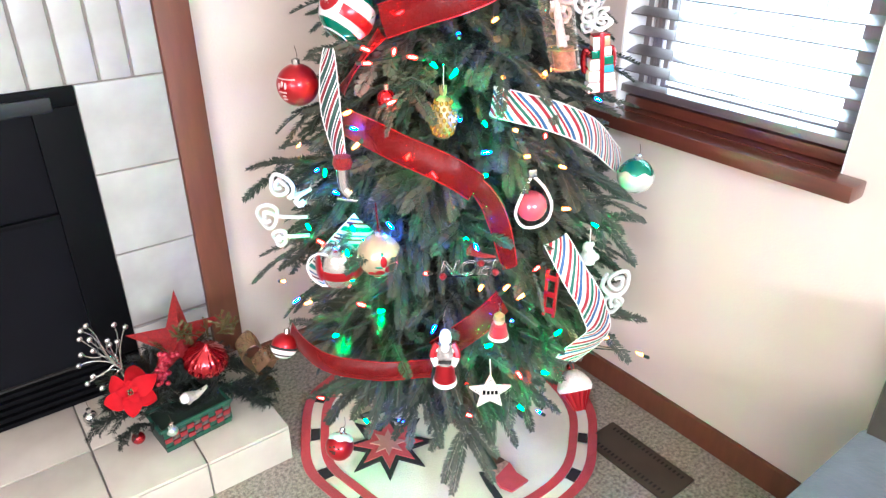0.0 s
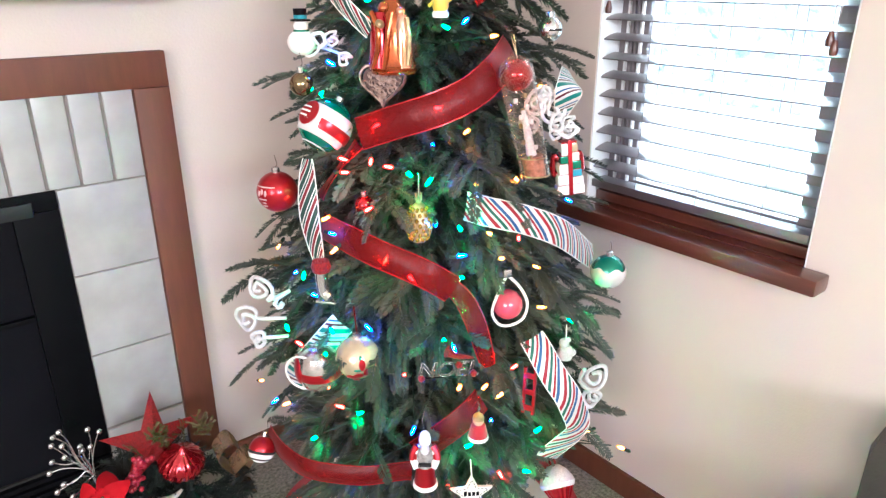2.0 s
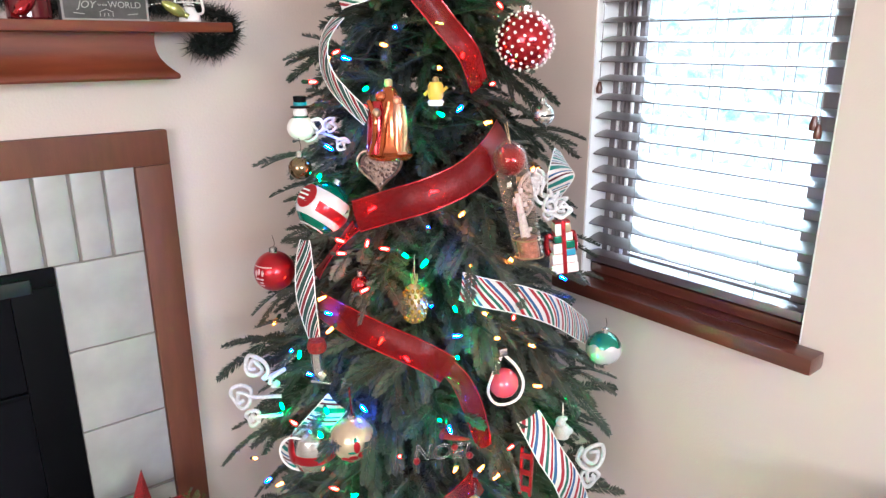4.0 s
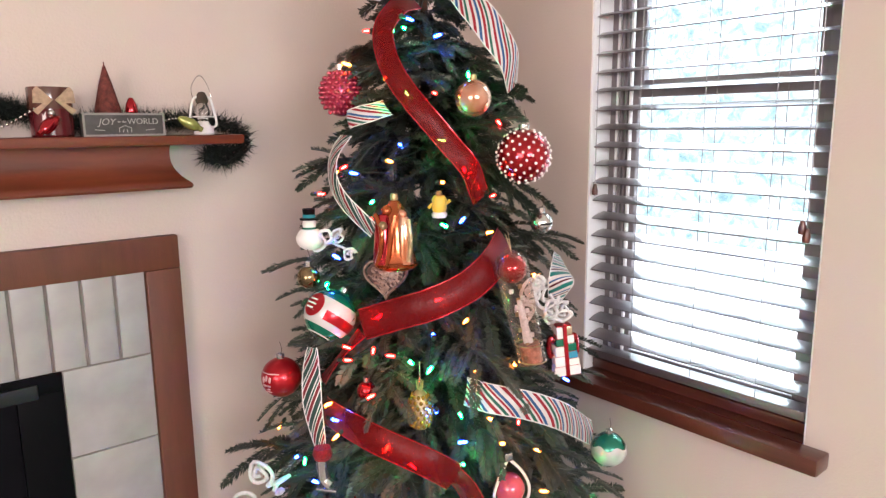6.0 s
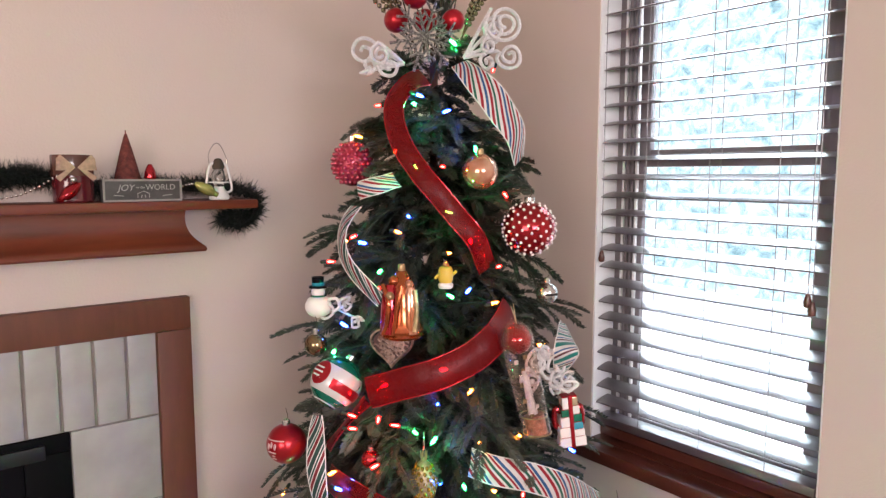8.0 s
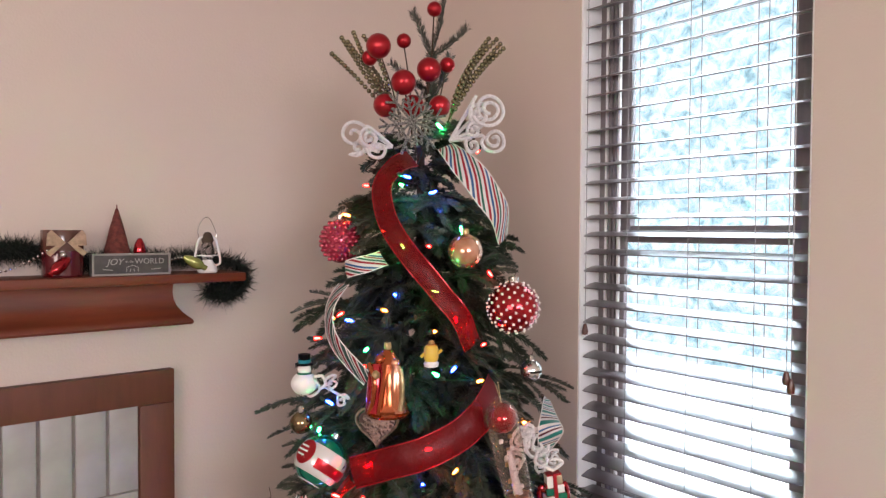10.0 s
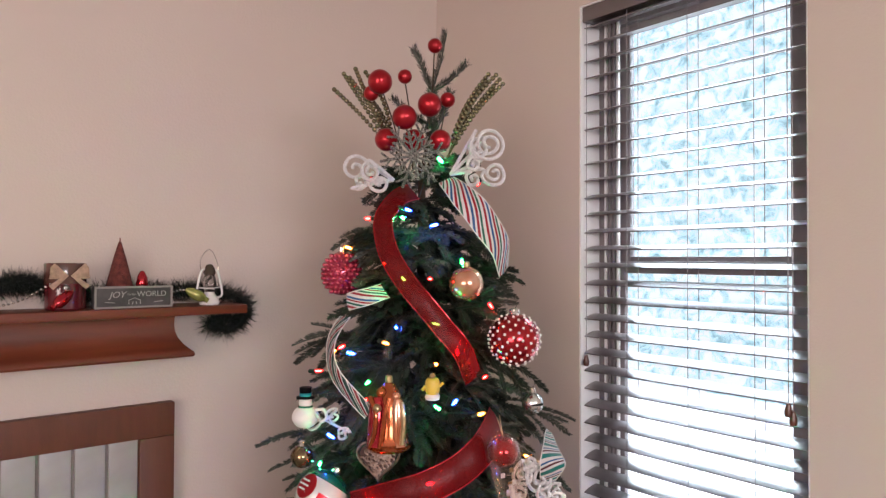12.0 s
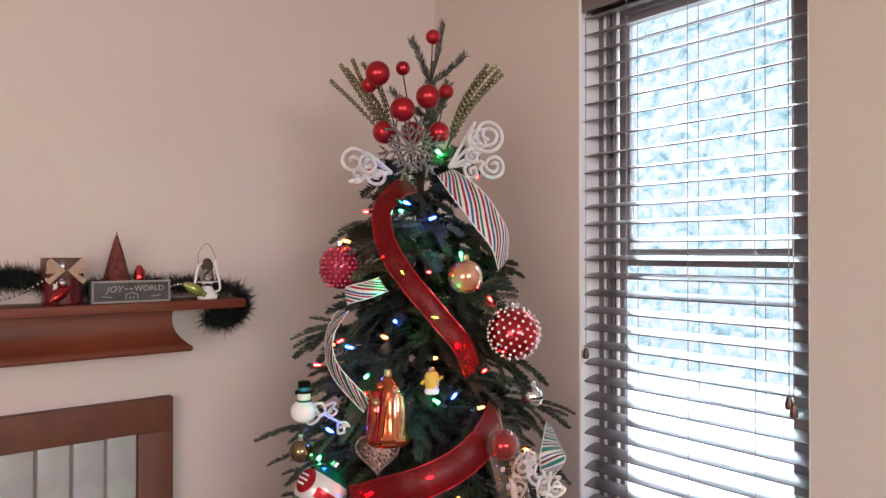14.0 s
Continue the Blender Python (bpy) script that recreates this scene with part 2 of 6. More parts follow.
def tinted_shell(name, colour):
    m = glow(name, colour, 4.0)
    nt = m.node_tree
    tr, mx = nt.nodes.new("ShaderNodeBsdfTransparent"), nt.nodes.new("ShaderNodeMixShader")
    tr.inputs[0].default_value, mx.inputs[0].default_value = (*colour, 1), 0.8
    nt.links.new(nt.nodes["Principled BSDF"].outputs[0], mx.inputs[1])
    nt.links.new(tr.outputs[0], mx.inputs[2])
    nt.links.new(mx.outputs[0], nt.nodes["Material Output"].inputs[0])
    return m


BULB = {"red": ((1, 0.05, 0.03), 160), "green": ((0.05, 1, 0.30), 860), "blue": ((0.06, 0.18, 1), 620), "gold": ((1, 0.42, 0.07), 150)}
M_BULB = {k: tinted_shell(k + "_bulb_shell", v[0]) for k, v in BULB.items()}
M_CORE = {k: glow(k + "_bulb_core", tuple(0.28 + 0.72 * q for q in v[0]), v[1]) for k, v in BULB.items()}


def clear_glass(name, colour=(1, 1, 1)):
    m = bpy.data.materials.new(name)
    m.use_nodes = True
    b = m.node_tree.nodes["Principled BSDF"]
    b.inputs["Base Color"].default_value = (*colour, 1)
    b.inputs["Transmission Weight"].default_value, b.inputs["Roughness"].default_value, b.inputs["IOR"].default_value = 1, 0.02, 1.3
    return m


M_GLASS = clear_glass("clear_glass")
M_PANE = clear_glass("window_glass", (0.97, 0.99, 1))


# ---- building helpers ----
def thing(name, label, category, loc=(0, 0, 0), rz=0.0, group="", kind="", tilt=(0, 0)):
    ob = new(name)
    ob.empty_display_size = 0.02
    ob.matrix_basis = pose(*loc, tilt[0], tilt[1], rz)
    return tagged(ob, label, category, group, kind)


def finish(bm, name, material, smooth=True):
    me = bpy.data.meshes.new(name)
    bmesh.ops.recalc_face_normals(bm, faces=bm.faces)
    bm.to_mesh(me)
    bm.free()
    if smooth:
        me.shade_smooth()
        me.set_sharp_from_angle(angle=radians(35))
    me.materials.append(material)
    return me


def part(name, bm, material, parent, label="", smooth=True):
    ob = new(name, finish(bm, name, material, smooth))
    ob.parent = parent
    return tagged(ob, label)


def solid(name, bm, material, label="", category="", group="", kind="", smooth=True):
    return tagged(new(name, finish(bm, name, material, smooth)), label, category, group, kind)


def box(lo, hi, bevel=0.0, bm=None):
    bm = bm or bmesh.new()
    c = [(a + b) / 2 for a, b in zip(lo, hi)]
    s = [b - a for a, b in zip(lo, hi)]
    r = bmesh.ops.create_cube(bm, size=1, matrix=Matrix.Translation(c) @ Matrix.Diagonal((*s, 1)))
    if bevel:
        edges = list({e for v in r["verts"] for e in v.link_edges})
        bmesh.ops.bevel(bm, geom=edges, offset=bevel, segments=2, affect="EDGES", profile=0.6)
    return bm


def lathe(profile, seg=28, bm=None, centre=(0, 0, 0)):
    """A turned form: (radius, height) from bottom to top."""
    bm = bm or bmesh.new()
    rings = []
    for r, z in profile:
        if r < 1e-5:
            rings.append([bm.verts.new((centre[0], centre[1], centre[2] + z))])
        else:
            rings.append([bm.verts.new((centre[0] + r * math.cos(2 * math.pi * k / seg), centre[1] + r * math.sin(2 * math.pi * k / seg), centre[2] + z)) for k in range(seg)])
    for a, b in zip(rings, rings[1:]):
        for k in range(seg):
            q = [a[k % len(a)], a[(k + 1) % len(a)], b[(k + 1) % len(b)], b[k % len(b)]]
            q = list(dict.fromkeys(q))
            if len(q) > 2:
                bm.faces.new(q)
    return bm


def sphere(r, centre=(0, 0, 0), seg=24, bm=None, squash=1.0):
    n = max(6, seg // 2)
    return lathe([(r * math.sin(math.pi * k / n), -r * squash * math.cos(math.pi * k / n)) for k in range(n + 1)], seg, bm, centre)


def smooth_path(pts, steps=8, closed=False):
    p = [Vector(q) for q in pts]
    out = []
    n = len(p)
    for k in range(n - 1):
        a, b, c, d = p[max(k - 1, 0)], p[k], p[k + 1], p[min(k + 2, n - 1)]
        for s in range(steps):
            t = s / steps
            out.append(0.5 * ((2 * b) + (c - a) * t + (2 * a - 5 * b + 4 * c - d) * t * t + (3 * b - a - 3 * c + d) * t ** 3))
    out.append(p[-1])
    return out


def tube(pts, r, seg=8, bm=None, r2=None):
    bm = bm or bmesh.new()
    pts = [Vector(p) for p in pts]
    prev, side = None, None
    for i, p in enumerate(pts):
        d = (pts[min(i + 1, len(pts) - 1)] - pts[max(i - 1, 0)]).normalized()
        if side is None:
            side = d.orthogonal().normalized()
        side = (side - d * side.dot(d))
        side = side.normalized() if side.length > 1e-6 else d.orthogonal().normalized()
        up = d.cross(side)
        rr = r if r2 is None else r + (r2 - r) * i / max(1, len(pts) - 1)
        ring = [bm.verts.new(p + rr * (math.cos(2 * math.pi * k / seg) * side + math.sin(2 * math.pi * k / seg) * up)) for k in range(seg)]
        if prev:
            for k in range(seg):
                bm.faces.new((prev[k], prev[(k + 1) % seg], ring[(k + 1) % seg], ring[k]))
        else:
            bm.faces.new(ring[::-1])
        prev = ring
    bm.faces.new(prev)
    return bm


def prism(outline, z0, z1, bm=None):
    """A flat plate with that outline, in the xz plane, from depth z0 to z1 along y."""
    bm = bm or bmesh.new()
    a = [bm.verts.new((x, z0, z)) for x, z in outline]
    b = [bm.verts.new((x, z1, z)) for x, z in outline]
    bm.faces.new(a)
    bm.faces.new(b[::-1])
    n = len(a)
    for k in range(n):
        bm.faces.new((a[k], b[k], b[(k + 1) % n], a[(k + 1) % n]))
    return bm


AXIS = Vector((1.03, 1.68, 0))


def outward(p):
    """Degrees to turn a thing that faces -y so that it faces out of the tree, into the room."""
    d = Vector((p[0] - AXIS.x, p[1] - AXIS.y, 0)).normalized() * 0.4 + Vector((-0.62, -0.78, 0)) * 0.6
    return math.degrees(math.atan2(d.y, d.x)) + 90


# ---- the room ----
XW, YW, TOP = 1.5, 2.215, 2.44
carpet = solid("floor", box((-2.5, -2.5, -0.12), (1.62, 2.34, 0.0)), M_CARPET, "beige and brown speckled carpet", "carpet", kind="structure", smooth=False)
solid("ceiling", box((-2.62, -2.62, TOP), (1.62, 2.34, TOP + 0.1)), M_CEIL, "plain white ceiling", "ceiling", kind="structure", smooth=False)
bm = box((-2.5, YW, 0), (-0.62, YW + 0.125, TOP))
box((0.408, YW, 0), (XW, YW + 0.125, TOP), bm=bm)
box((-0.62, YW, 0.893), (0.408, YW + 0.125, TOP), bm=bm)
solid("wall_north", bm, M_WALL, "beige painted wall behind the fireplace", "wall", kind="structure", smooth=False)
# Out of view; the opening is added for the warm room lamp.
bm = box((-2.62, -2.5, 0), (-2.5, -1.45, TOP))
box((-2.62, 0.25, 0), (-2.5, 2.34, TOP), bm=bm)
box((-2.62, -1.45, 0), (-2.5, 0.25, 0.7), bm=bm)
box((-2.62, -1.45, 2.2), (-2.5, 0.25, TOP), bm=bm)
solid("wall_west", bm, M_WALL, "unseen beige wall with an opening added for the room lamp", "wall", kind="structure", smooth=False)
W0, W1, WZ0, WZ1 = 1.078, 1.634, 0.772, 2.16
bm = bmesh.new()
for lo, hi in (((XW, -2.5, 0), (XW + 0.12, W0, TOP)), ((XW, W1, 0), (XW + 0.12, YW + 0.125, TOP)), ((XW, W0, 0), (XW + 0.12, W1, WZ0)), ((XW, W0, WZ1), (XW + 0.12, W1, TOP))):
    box(lo, hi, bm=bm)
solid("wall_east", bm, M_WALL, "beige painted wall with a window", "wall", kind="structure", smooth=False)
# Out of view too, its opening added for the other room lamp.
bm = bmesh.new()
for lo, hi in (((-2.5, -2.62, 0), (-1.15, -2.5, TOP)), ((0.55, -2.62, 0), (1.62, -2.5, TOP)), ((-1.15, -2.62, 0), (0.55, -2.5, 0.8)), ((-1.15, -2.62, 2.2), (0.55, -2.5, TOP))):
    box(lo, hi, bm=bm)
solid("wall_south", bm, M_WALL, "unseen beige wall with an opening added for the room lamp", "wall", kind="structure", smooth=False)


def baseboard(lo, hi):
    bm = box(lo, hi, 0.004)
    return solid("baseboard", bm, M_TRIM, "brown stained wooden baseboard", "baseboard", kind="structure")


baseboard((XW - 0.014, -2.4, 0.0), (XW + 0.001, YW, 0.072))
baseboard((0.68, YW - 0.014, 0.0), (XW - 0.015, YW + 0.001, 0.072))

# the window in its recess
win = thing("window_1", "brownish grey vinyl sash window in a white recess", "window", kind="structure")
bm = bmesh.new()
box((XW + 0.002, W1 - 0.004, WZ0), (XW + 0.118, W1 + 0.003, WZ1), bm=bm)
box((XW + 0.002, W0 - 0.003, WZ0), (XW + 0.118, W0 + 0.004, WZ1), bm=bm)
box((XW + 0.002, W0 + 0.004, WZ1 - 0.004), (XW + 0.118, W1 - 0.004, WZ1 + 0.003), bm=bm)
part("reveal", bm, M_RETURN, win, "white painted reveal", smooth=False)


def frame_ring(x0, x1, y0, y1, z0, z1, w):
    bm = bmesh.new()
    for lo, hi in (((x0, y0, z0), (x1, y0 + w, z1)), ((x0, y1 - w, z0), (x1, y1, z1)), ((x0, y0 + w, z0), (x1, y1 - w, z0 + w)), ((x0, y0 + w, z1 - w), (x1, y1 - w, z1))):
        box(lo, hi, 0.003, bm)
    return bm


part("window_frame", frame_ring(XW + 0.075, XW + 0.117, W0 + 0.004, W1 - 0.004, WZ0 + 0.02, WZ1 - 0.004, 0.045), M_VINYL, win)
upper = part("upper_sash", frame_ring(XW + 0.095, XW + 0.116, W0 + 0.035, W1 - 0.045, 1.482, WZ1 - 0.03, 0.040), M_VINYL, win)
part("pane", box((XW + 0.104, W0 + 0.075, 1.54), (XW + 0.108, W1 - 0.085, WZ1 - 0.07)), M_PANE, upper).visible_shadow = False
lower = part("lower_sash", frame_ring(XW + 0.077, XW + 0.094, W0 + 0.035, W1 - 0.052, WZ0 + 0.05, 1.51, 0.030), M_VINYL, win)
part("pane", box((XW + 0.083, W0 + 0.065, WZ0 + 0.076), (XW + 0.087, W1 - 0.08, 1.484)), M_PANE, lower).visible_shadow = False

for y, w, m in ((1.604, 0.006, M_RETURN), (1.592, 0.008, M_VINYL), (1.578, 0.005, M_VINYL), (1.566, 0.006, M_RETURN)):
    part("track", box((XW + 0.066, y - w / 2, WZ0 + 0.03), (XW + 0.0745, y + w / 2, WZ1 - 0.01), 0.001), m, win)
sill = thing("window_sill", "dark reddish-brown wooden window sill with a rounded nose", "window sill", kind="structure")
part("board", box((1.440, 1.030, 0.759), (XW - 0.001, 1.680, 0.794), 0.007), M_SILL, sill)
part("inner_board", box((XW + 0.0, W0 + 0.005, 0.773), (XW + 0.074, W1 - 0.005, 0.7935)), M_SILL, sill)
part("stop_strip", box((XW + 0.032, W0 + 0.006, 0.795), (XW + 0.073, W1 - 0.006, 0.82), 0.003), M_SILL, sill)

# blind
blind = thing("venetian_blind", "dark brown wooden venetian blind with open slats", "blind")
BX, BY0, BY1, PITCH = 1.536, 1.088, 1.628, 0.0437
slat_bm = bmesh.new()
prof = [(-0.024, -0.0012), (-0.012, 0.0006), (0.0, 0.0012), (0.012, 0.0006), (0.024, -0.0012)]
va = [[slat_bm.verts.new((x, y, z + s)) for x, z in prof] for y in (-0.27, 0.27) for s in (0.0013, -0.0013)]
for k in range(4):
    slat_bm.faces.new((va[0][k], va[0][k + 1], va[2][k + 1], va[2][k]))
    slat_bm.faces.new((va[1][k], va[3][k], va[3][k + 1], va[1][k + 1]))
    slat_bm.faces.new((va[0][k], va[1][k], va[1][k + 1], va[0][k + 1]))
    slat_bm.faces.new((va[2][k], va[2][k + 1], va[3][k + 1], va[3][k]))
for k in (0, 4):
    slat_bm.faces.new((va[0][k], va[2][k], va[3][k], va[1][k]))
slat_mesh = finish(slat_bm, "slat", M_SLAT)
for k in range(29):
    z = 0.889 + k * PITCH
    if z > 2.12:
        break
    s = new("slat", slat_mesh)
    s.parent = blind
    s.matrix_basis = pose(BX, (BY0 + BY1) / 2, z, random.uniform(-0.15, 0.15), -14 + random.uniform(-1, 1), 0)
part("bottom_rail", box((BX - 0.026, BY0, 0.832), (BX + 0.024, BY1, 0.852), 0.003), M_SLAT, blind)
part("valance", box((XW + 0.004, W0 + 0.006, 2.118), (XW + 0.02, W1 - 0.006, 2.156), 0.003), M_SLAT, blind)
part("head_rail", box((XW + 0.022, W0 + 0.01, 2.122), (XW + 0.066, W1 - 0.01, 2.155)), M_SLAT, blind)
for y in (1.19, 1.34, 1.50):
    for dx in (-0.023, 0.023):
        part("ladder_cord", tube([(BX + dx, y, 0.84), (BX + dx, y, 2.12)], 0.0009, 5), M_SLAT, blind)
for y, z in ((1.618, 1.245), (1.121, 1.205), (1.112, 1.19)):
    part("pull_cord", tube([(BX - 0.028, y, z + 0.02), (BX - 0.027, y, 2.12)], 0.0011, 5), M_SLAT, blind)
    part("tassel", lathe([(0.0, 0), (0.007, 0.002), (0.008, 0.012), (0.004, 0.028), (0.0, 0.03)], 10, centre=(BX - 0.028, y, z)), M_SILL, blind)

# outdoors
backdrop_m = bpy.data.materials.new("glowing_outdoor_backdrop")
backdrop_m.use_nodes = True
nt = backdrop_m.node_tree
nt.nodes.remove(nt.nodes["Principled BSDF"])
# Foliage emits by itself, standing in for daylight on the leaves.
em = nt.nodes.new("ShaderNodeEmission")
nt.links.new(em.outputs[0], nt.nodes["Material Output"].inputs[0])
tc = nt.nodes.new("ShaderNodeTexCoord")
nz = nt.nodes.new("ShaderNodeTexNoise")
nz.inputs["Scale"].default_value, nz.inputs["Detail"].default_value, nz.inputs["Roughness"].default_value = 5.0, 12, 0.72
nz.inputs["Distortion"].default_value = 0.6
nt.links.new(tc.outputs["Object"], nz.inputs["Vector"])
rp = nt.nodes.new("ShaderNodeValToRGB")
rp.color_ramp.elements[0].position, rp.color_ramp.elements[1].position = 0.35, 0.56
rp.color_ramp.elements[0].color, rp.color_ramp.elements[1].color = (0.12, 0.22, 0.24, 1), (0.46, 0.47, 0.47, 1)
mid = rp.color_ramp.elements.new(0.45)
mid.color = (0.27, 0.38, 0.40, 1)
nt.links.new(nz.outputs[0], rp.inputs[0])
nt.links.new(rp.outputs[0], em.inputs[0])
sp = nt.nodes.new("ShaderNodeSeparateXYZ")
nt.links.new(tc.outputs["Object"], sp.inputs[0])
# Added sky glow above z 5.5, out of view, brightens slats and room.
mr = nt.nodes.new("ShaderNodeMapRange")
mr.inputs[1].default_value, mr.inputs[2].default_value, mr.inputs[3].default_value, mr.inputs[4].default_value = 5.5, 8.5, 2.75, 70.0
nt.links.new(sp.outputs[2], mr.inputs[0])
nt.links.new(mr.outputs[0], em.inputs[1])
solid("backdrop", box((9.0, -14, -0.4), (9.1, 30, 18.0)), backdrop_m, "garden foliage given its own glow, below an added white sky", "foliage", kind="structure", smooth=False)
solid("ground", box((1.63, -14, -0.4), (8.95, 30, -0.3)), mat("pale_sunlit_paving", (0.86, 0.86, 0.85), 0.8, vary=0.03, scale=2, bump=0.2), "pale sunlit paving outdoors", "ground", kind="structure", smooth=False)

# ---- fireplace ----
fireplace = thing("fireplace", "tiled fireplace surround with brown wooden trim and a black firebox", "fireplace")
FX, FL = 0.408, -0.62   # right and left edge of the firebox
TZ = 0.893
TX = 0.600              # outer edge of the tiles
LX = FL - (TX - FX)
part("trim_side", box((TX, 2.186, 0.1), (0.678, YW - 0.001, 1.0925), 0.003), M_TRIM, fireplace)
part("trim_side", box((LX - 0.078, 2.186, 0.1), (LX, YW - 0.001, 1.0925), 0.003), M_TRIM, fireplace)
part("trim_top", box((LX - 0.078, 2.186, 1.093), (0.678, YW - 0.001, 1.171), 0.003), M_TRIM, fireplace)
bm = box((FX, 2.205, 0.1), (TX, YW - 0.001, TZ))
box((LX, 2.205, 0.1), (FL, YW - 0.001, TZ), bm=bm)
box((LX, 2.205, TZ), (TX, YW - 0.001, 1.093), bm=bm)
part("grout", bm, M_GROUT, fireplace, smooth=False)
big = finish(box((-0.0935, -0.004, -0.1015), (0.0935, 0.004, 0.1015), 0.0022), "tile", M_TILE)
thin = finish(box((-0.0308, -0.004, -0.099), (0.0308, 0.004, 0.099), 0.0022), "tile", M_TILE)
for zc in (0.7895, 0.5825, 0.3755, 0.1685):
    for xc in (FX + 0.096, FL - 0.096):
        t = new("tile", big)
        t.parent, t.location = fireplace, (xc, 2.2035 + random.uniform(-0.0006, 0.0006), zc)
        if zc < 0.2:
            t.scale, t.location = (1, 1, 0.64), (xc, 2.2035, 0.2)
x = TX - 0.033
while x > LX + 0.03:
    t = new("tile", thin)
    t.parent, t.location = fireplace, (x, 2.2035 + random.uniform(-0.0006, 0.0006), 0.994)
    x -= 0.069
firebox = part("firebox", box((FL, 2.196, 0.852), (FX, YW + 0.1, TZ), 0.003), M_BLACK, fireplace, "black metal firebox")
part("hood", box((FL + 0.04, 2.186, 0.845), (FX - 0.05, 2.196, 0.878), 0.004), mat("grey_black_metal", (0.016, 0.017, 0.019), 0.45, metal=0.3), firebox)
part("side_panel", box((0.318, 2.199, 0.205), (FX, 2.24, 0.851), 0.002), M_BLACK, firebox)
part("side_panel", box((FL, 2.199, 0.205), (FL + 0.09, 2.24, 0.851), 0.002), M_BLACK, firebox)
part("glass", box((FL + 0.09, 2.222, 0.205), (0.318, 2.226, 0.851)), M_SMOKED, firebox)
part("lining", box((FL + 0.02, 2.30, 0.11), (FX - 0.02, 2.33, 0.86)), M_SOOT, firebox)
part("rail", box((FL + 0.09, 2.206, 0.60), (0.318, 2.221, 0.612), 0.002), M_BLACK, firebox)
part("louvre_box", box((FL, 2.215, 0.1), (FX, 2.30, 0.204)), M_SLOT, firebox)
for k in range(5):
    part("louvre", box((FL, 2.198, 0.106 + 0.0205 * k), (FX, 2.214, 0.118 + 0.0205 * k), 0.002), M_BLACK, firebox)
logs = part("log", tube([(-0.35, 2.26, 0.29), (-0.1, 2.27, 0.30), (0.22, 2.26, 0.28)], 0.035, 10), M_SOOT, firebox)

hearth = thing("hearth", "low hearth of cream ceramic tiles", "hearth")
HX, HY, HZ = 0.636, 1.812, 0.1
part("core", box((LX - 0.1, HY + 0.006, 0.0), (HX - 0.006, YW - 0.002, HZ - 0.006)), M_GROUT, hearth, smooth=False)
htile = finish(box((-0.0995, -0.0995, -0.004), (0.0995, 0.0995, 0.004), 0.0025), "tile", M_HTILE)
edge_tile = finish(box((-0.0995, -0.004, -0.047), (0.0995, 0.004, 0.047), 0.0025), "tile", M_HTILE)
end_tile = finish(box((-0.004, -0.095, -0.047), (0.004, 0.095, 0.047), 0.0025), "tile", M_HTILE)
for k in range(8):
    xc = HX - 0.1005 - 0.2035 * k
    for row, yc in enumerate((HY + 0.1005, HY + 0.304)):
        t = new("tile", htile)
        t.parent, t.location = hearth, (xc, yc, HZ - 0.004 + random.uniform(-0.0005, 0.0005))
    t = new("tile", edge_tile)
    t.parent, t.location = hearth, (xc, HY + 0.003, 0.0445)
for yc in (HY + 0.1, HY + 0.3):
    t = new("tile", end_tile)
    t.parent, t.location = hearth, (HX - 0.003, yc, 0.0445)

# mantel
mantel = thing("mantel_shelf", "reddish oak mantel shelf with a coved underside", "mantel")
part("shelf", box((LX - 0.22, 2.078, 1.383), (0.812, YW - 0.001, 1.404), 0.005), M_MANTEL, mantel)
bm = bmesh.new()
rings = []
cove = [(1.383, 0.068), (1.372, 0.066), (1.360, 0.0655), (1.345, 0.067), (1.330, 0.072), (1.315, 0.082), (1.305, 0.092), (1.298, 0.100), (1.292, 0.102), (1.287, 0.099)]
for z, o in cove:
    rings.append([bm.verts.new(v) for v in ((0.592 + o, YW - 0.001, z), (0.592 + o, 2.2 - o, z), (LX - o, 2.2 - o, z), (LX - o, YW - 0.001, z))])
for a, b in zip(rings, rings[1:]):
    for k in range(4):
        bm.faces.new((a[k], a[(k + 1) % 4], b[(k + 1) % 4], b[k]))
bm.faces.new(rings[0])
bm.faces.new(rings[-1])
part("cove", bm, M_MANTEL, mantel)

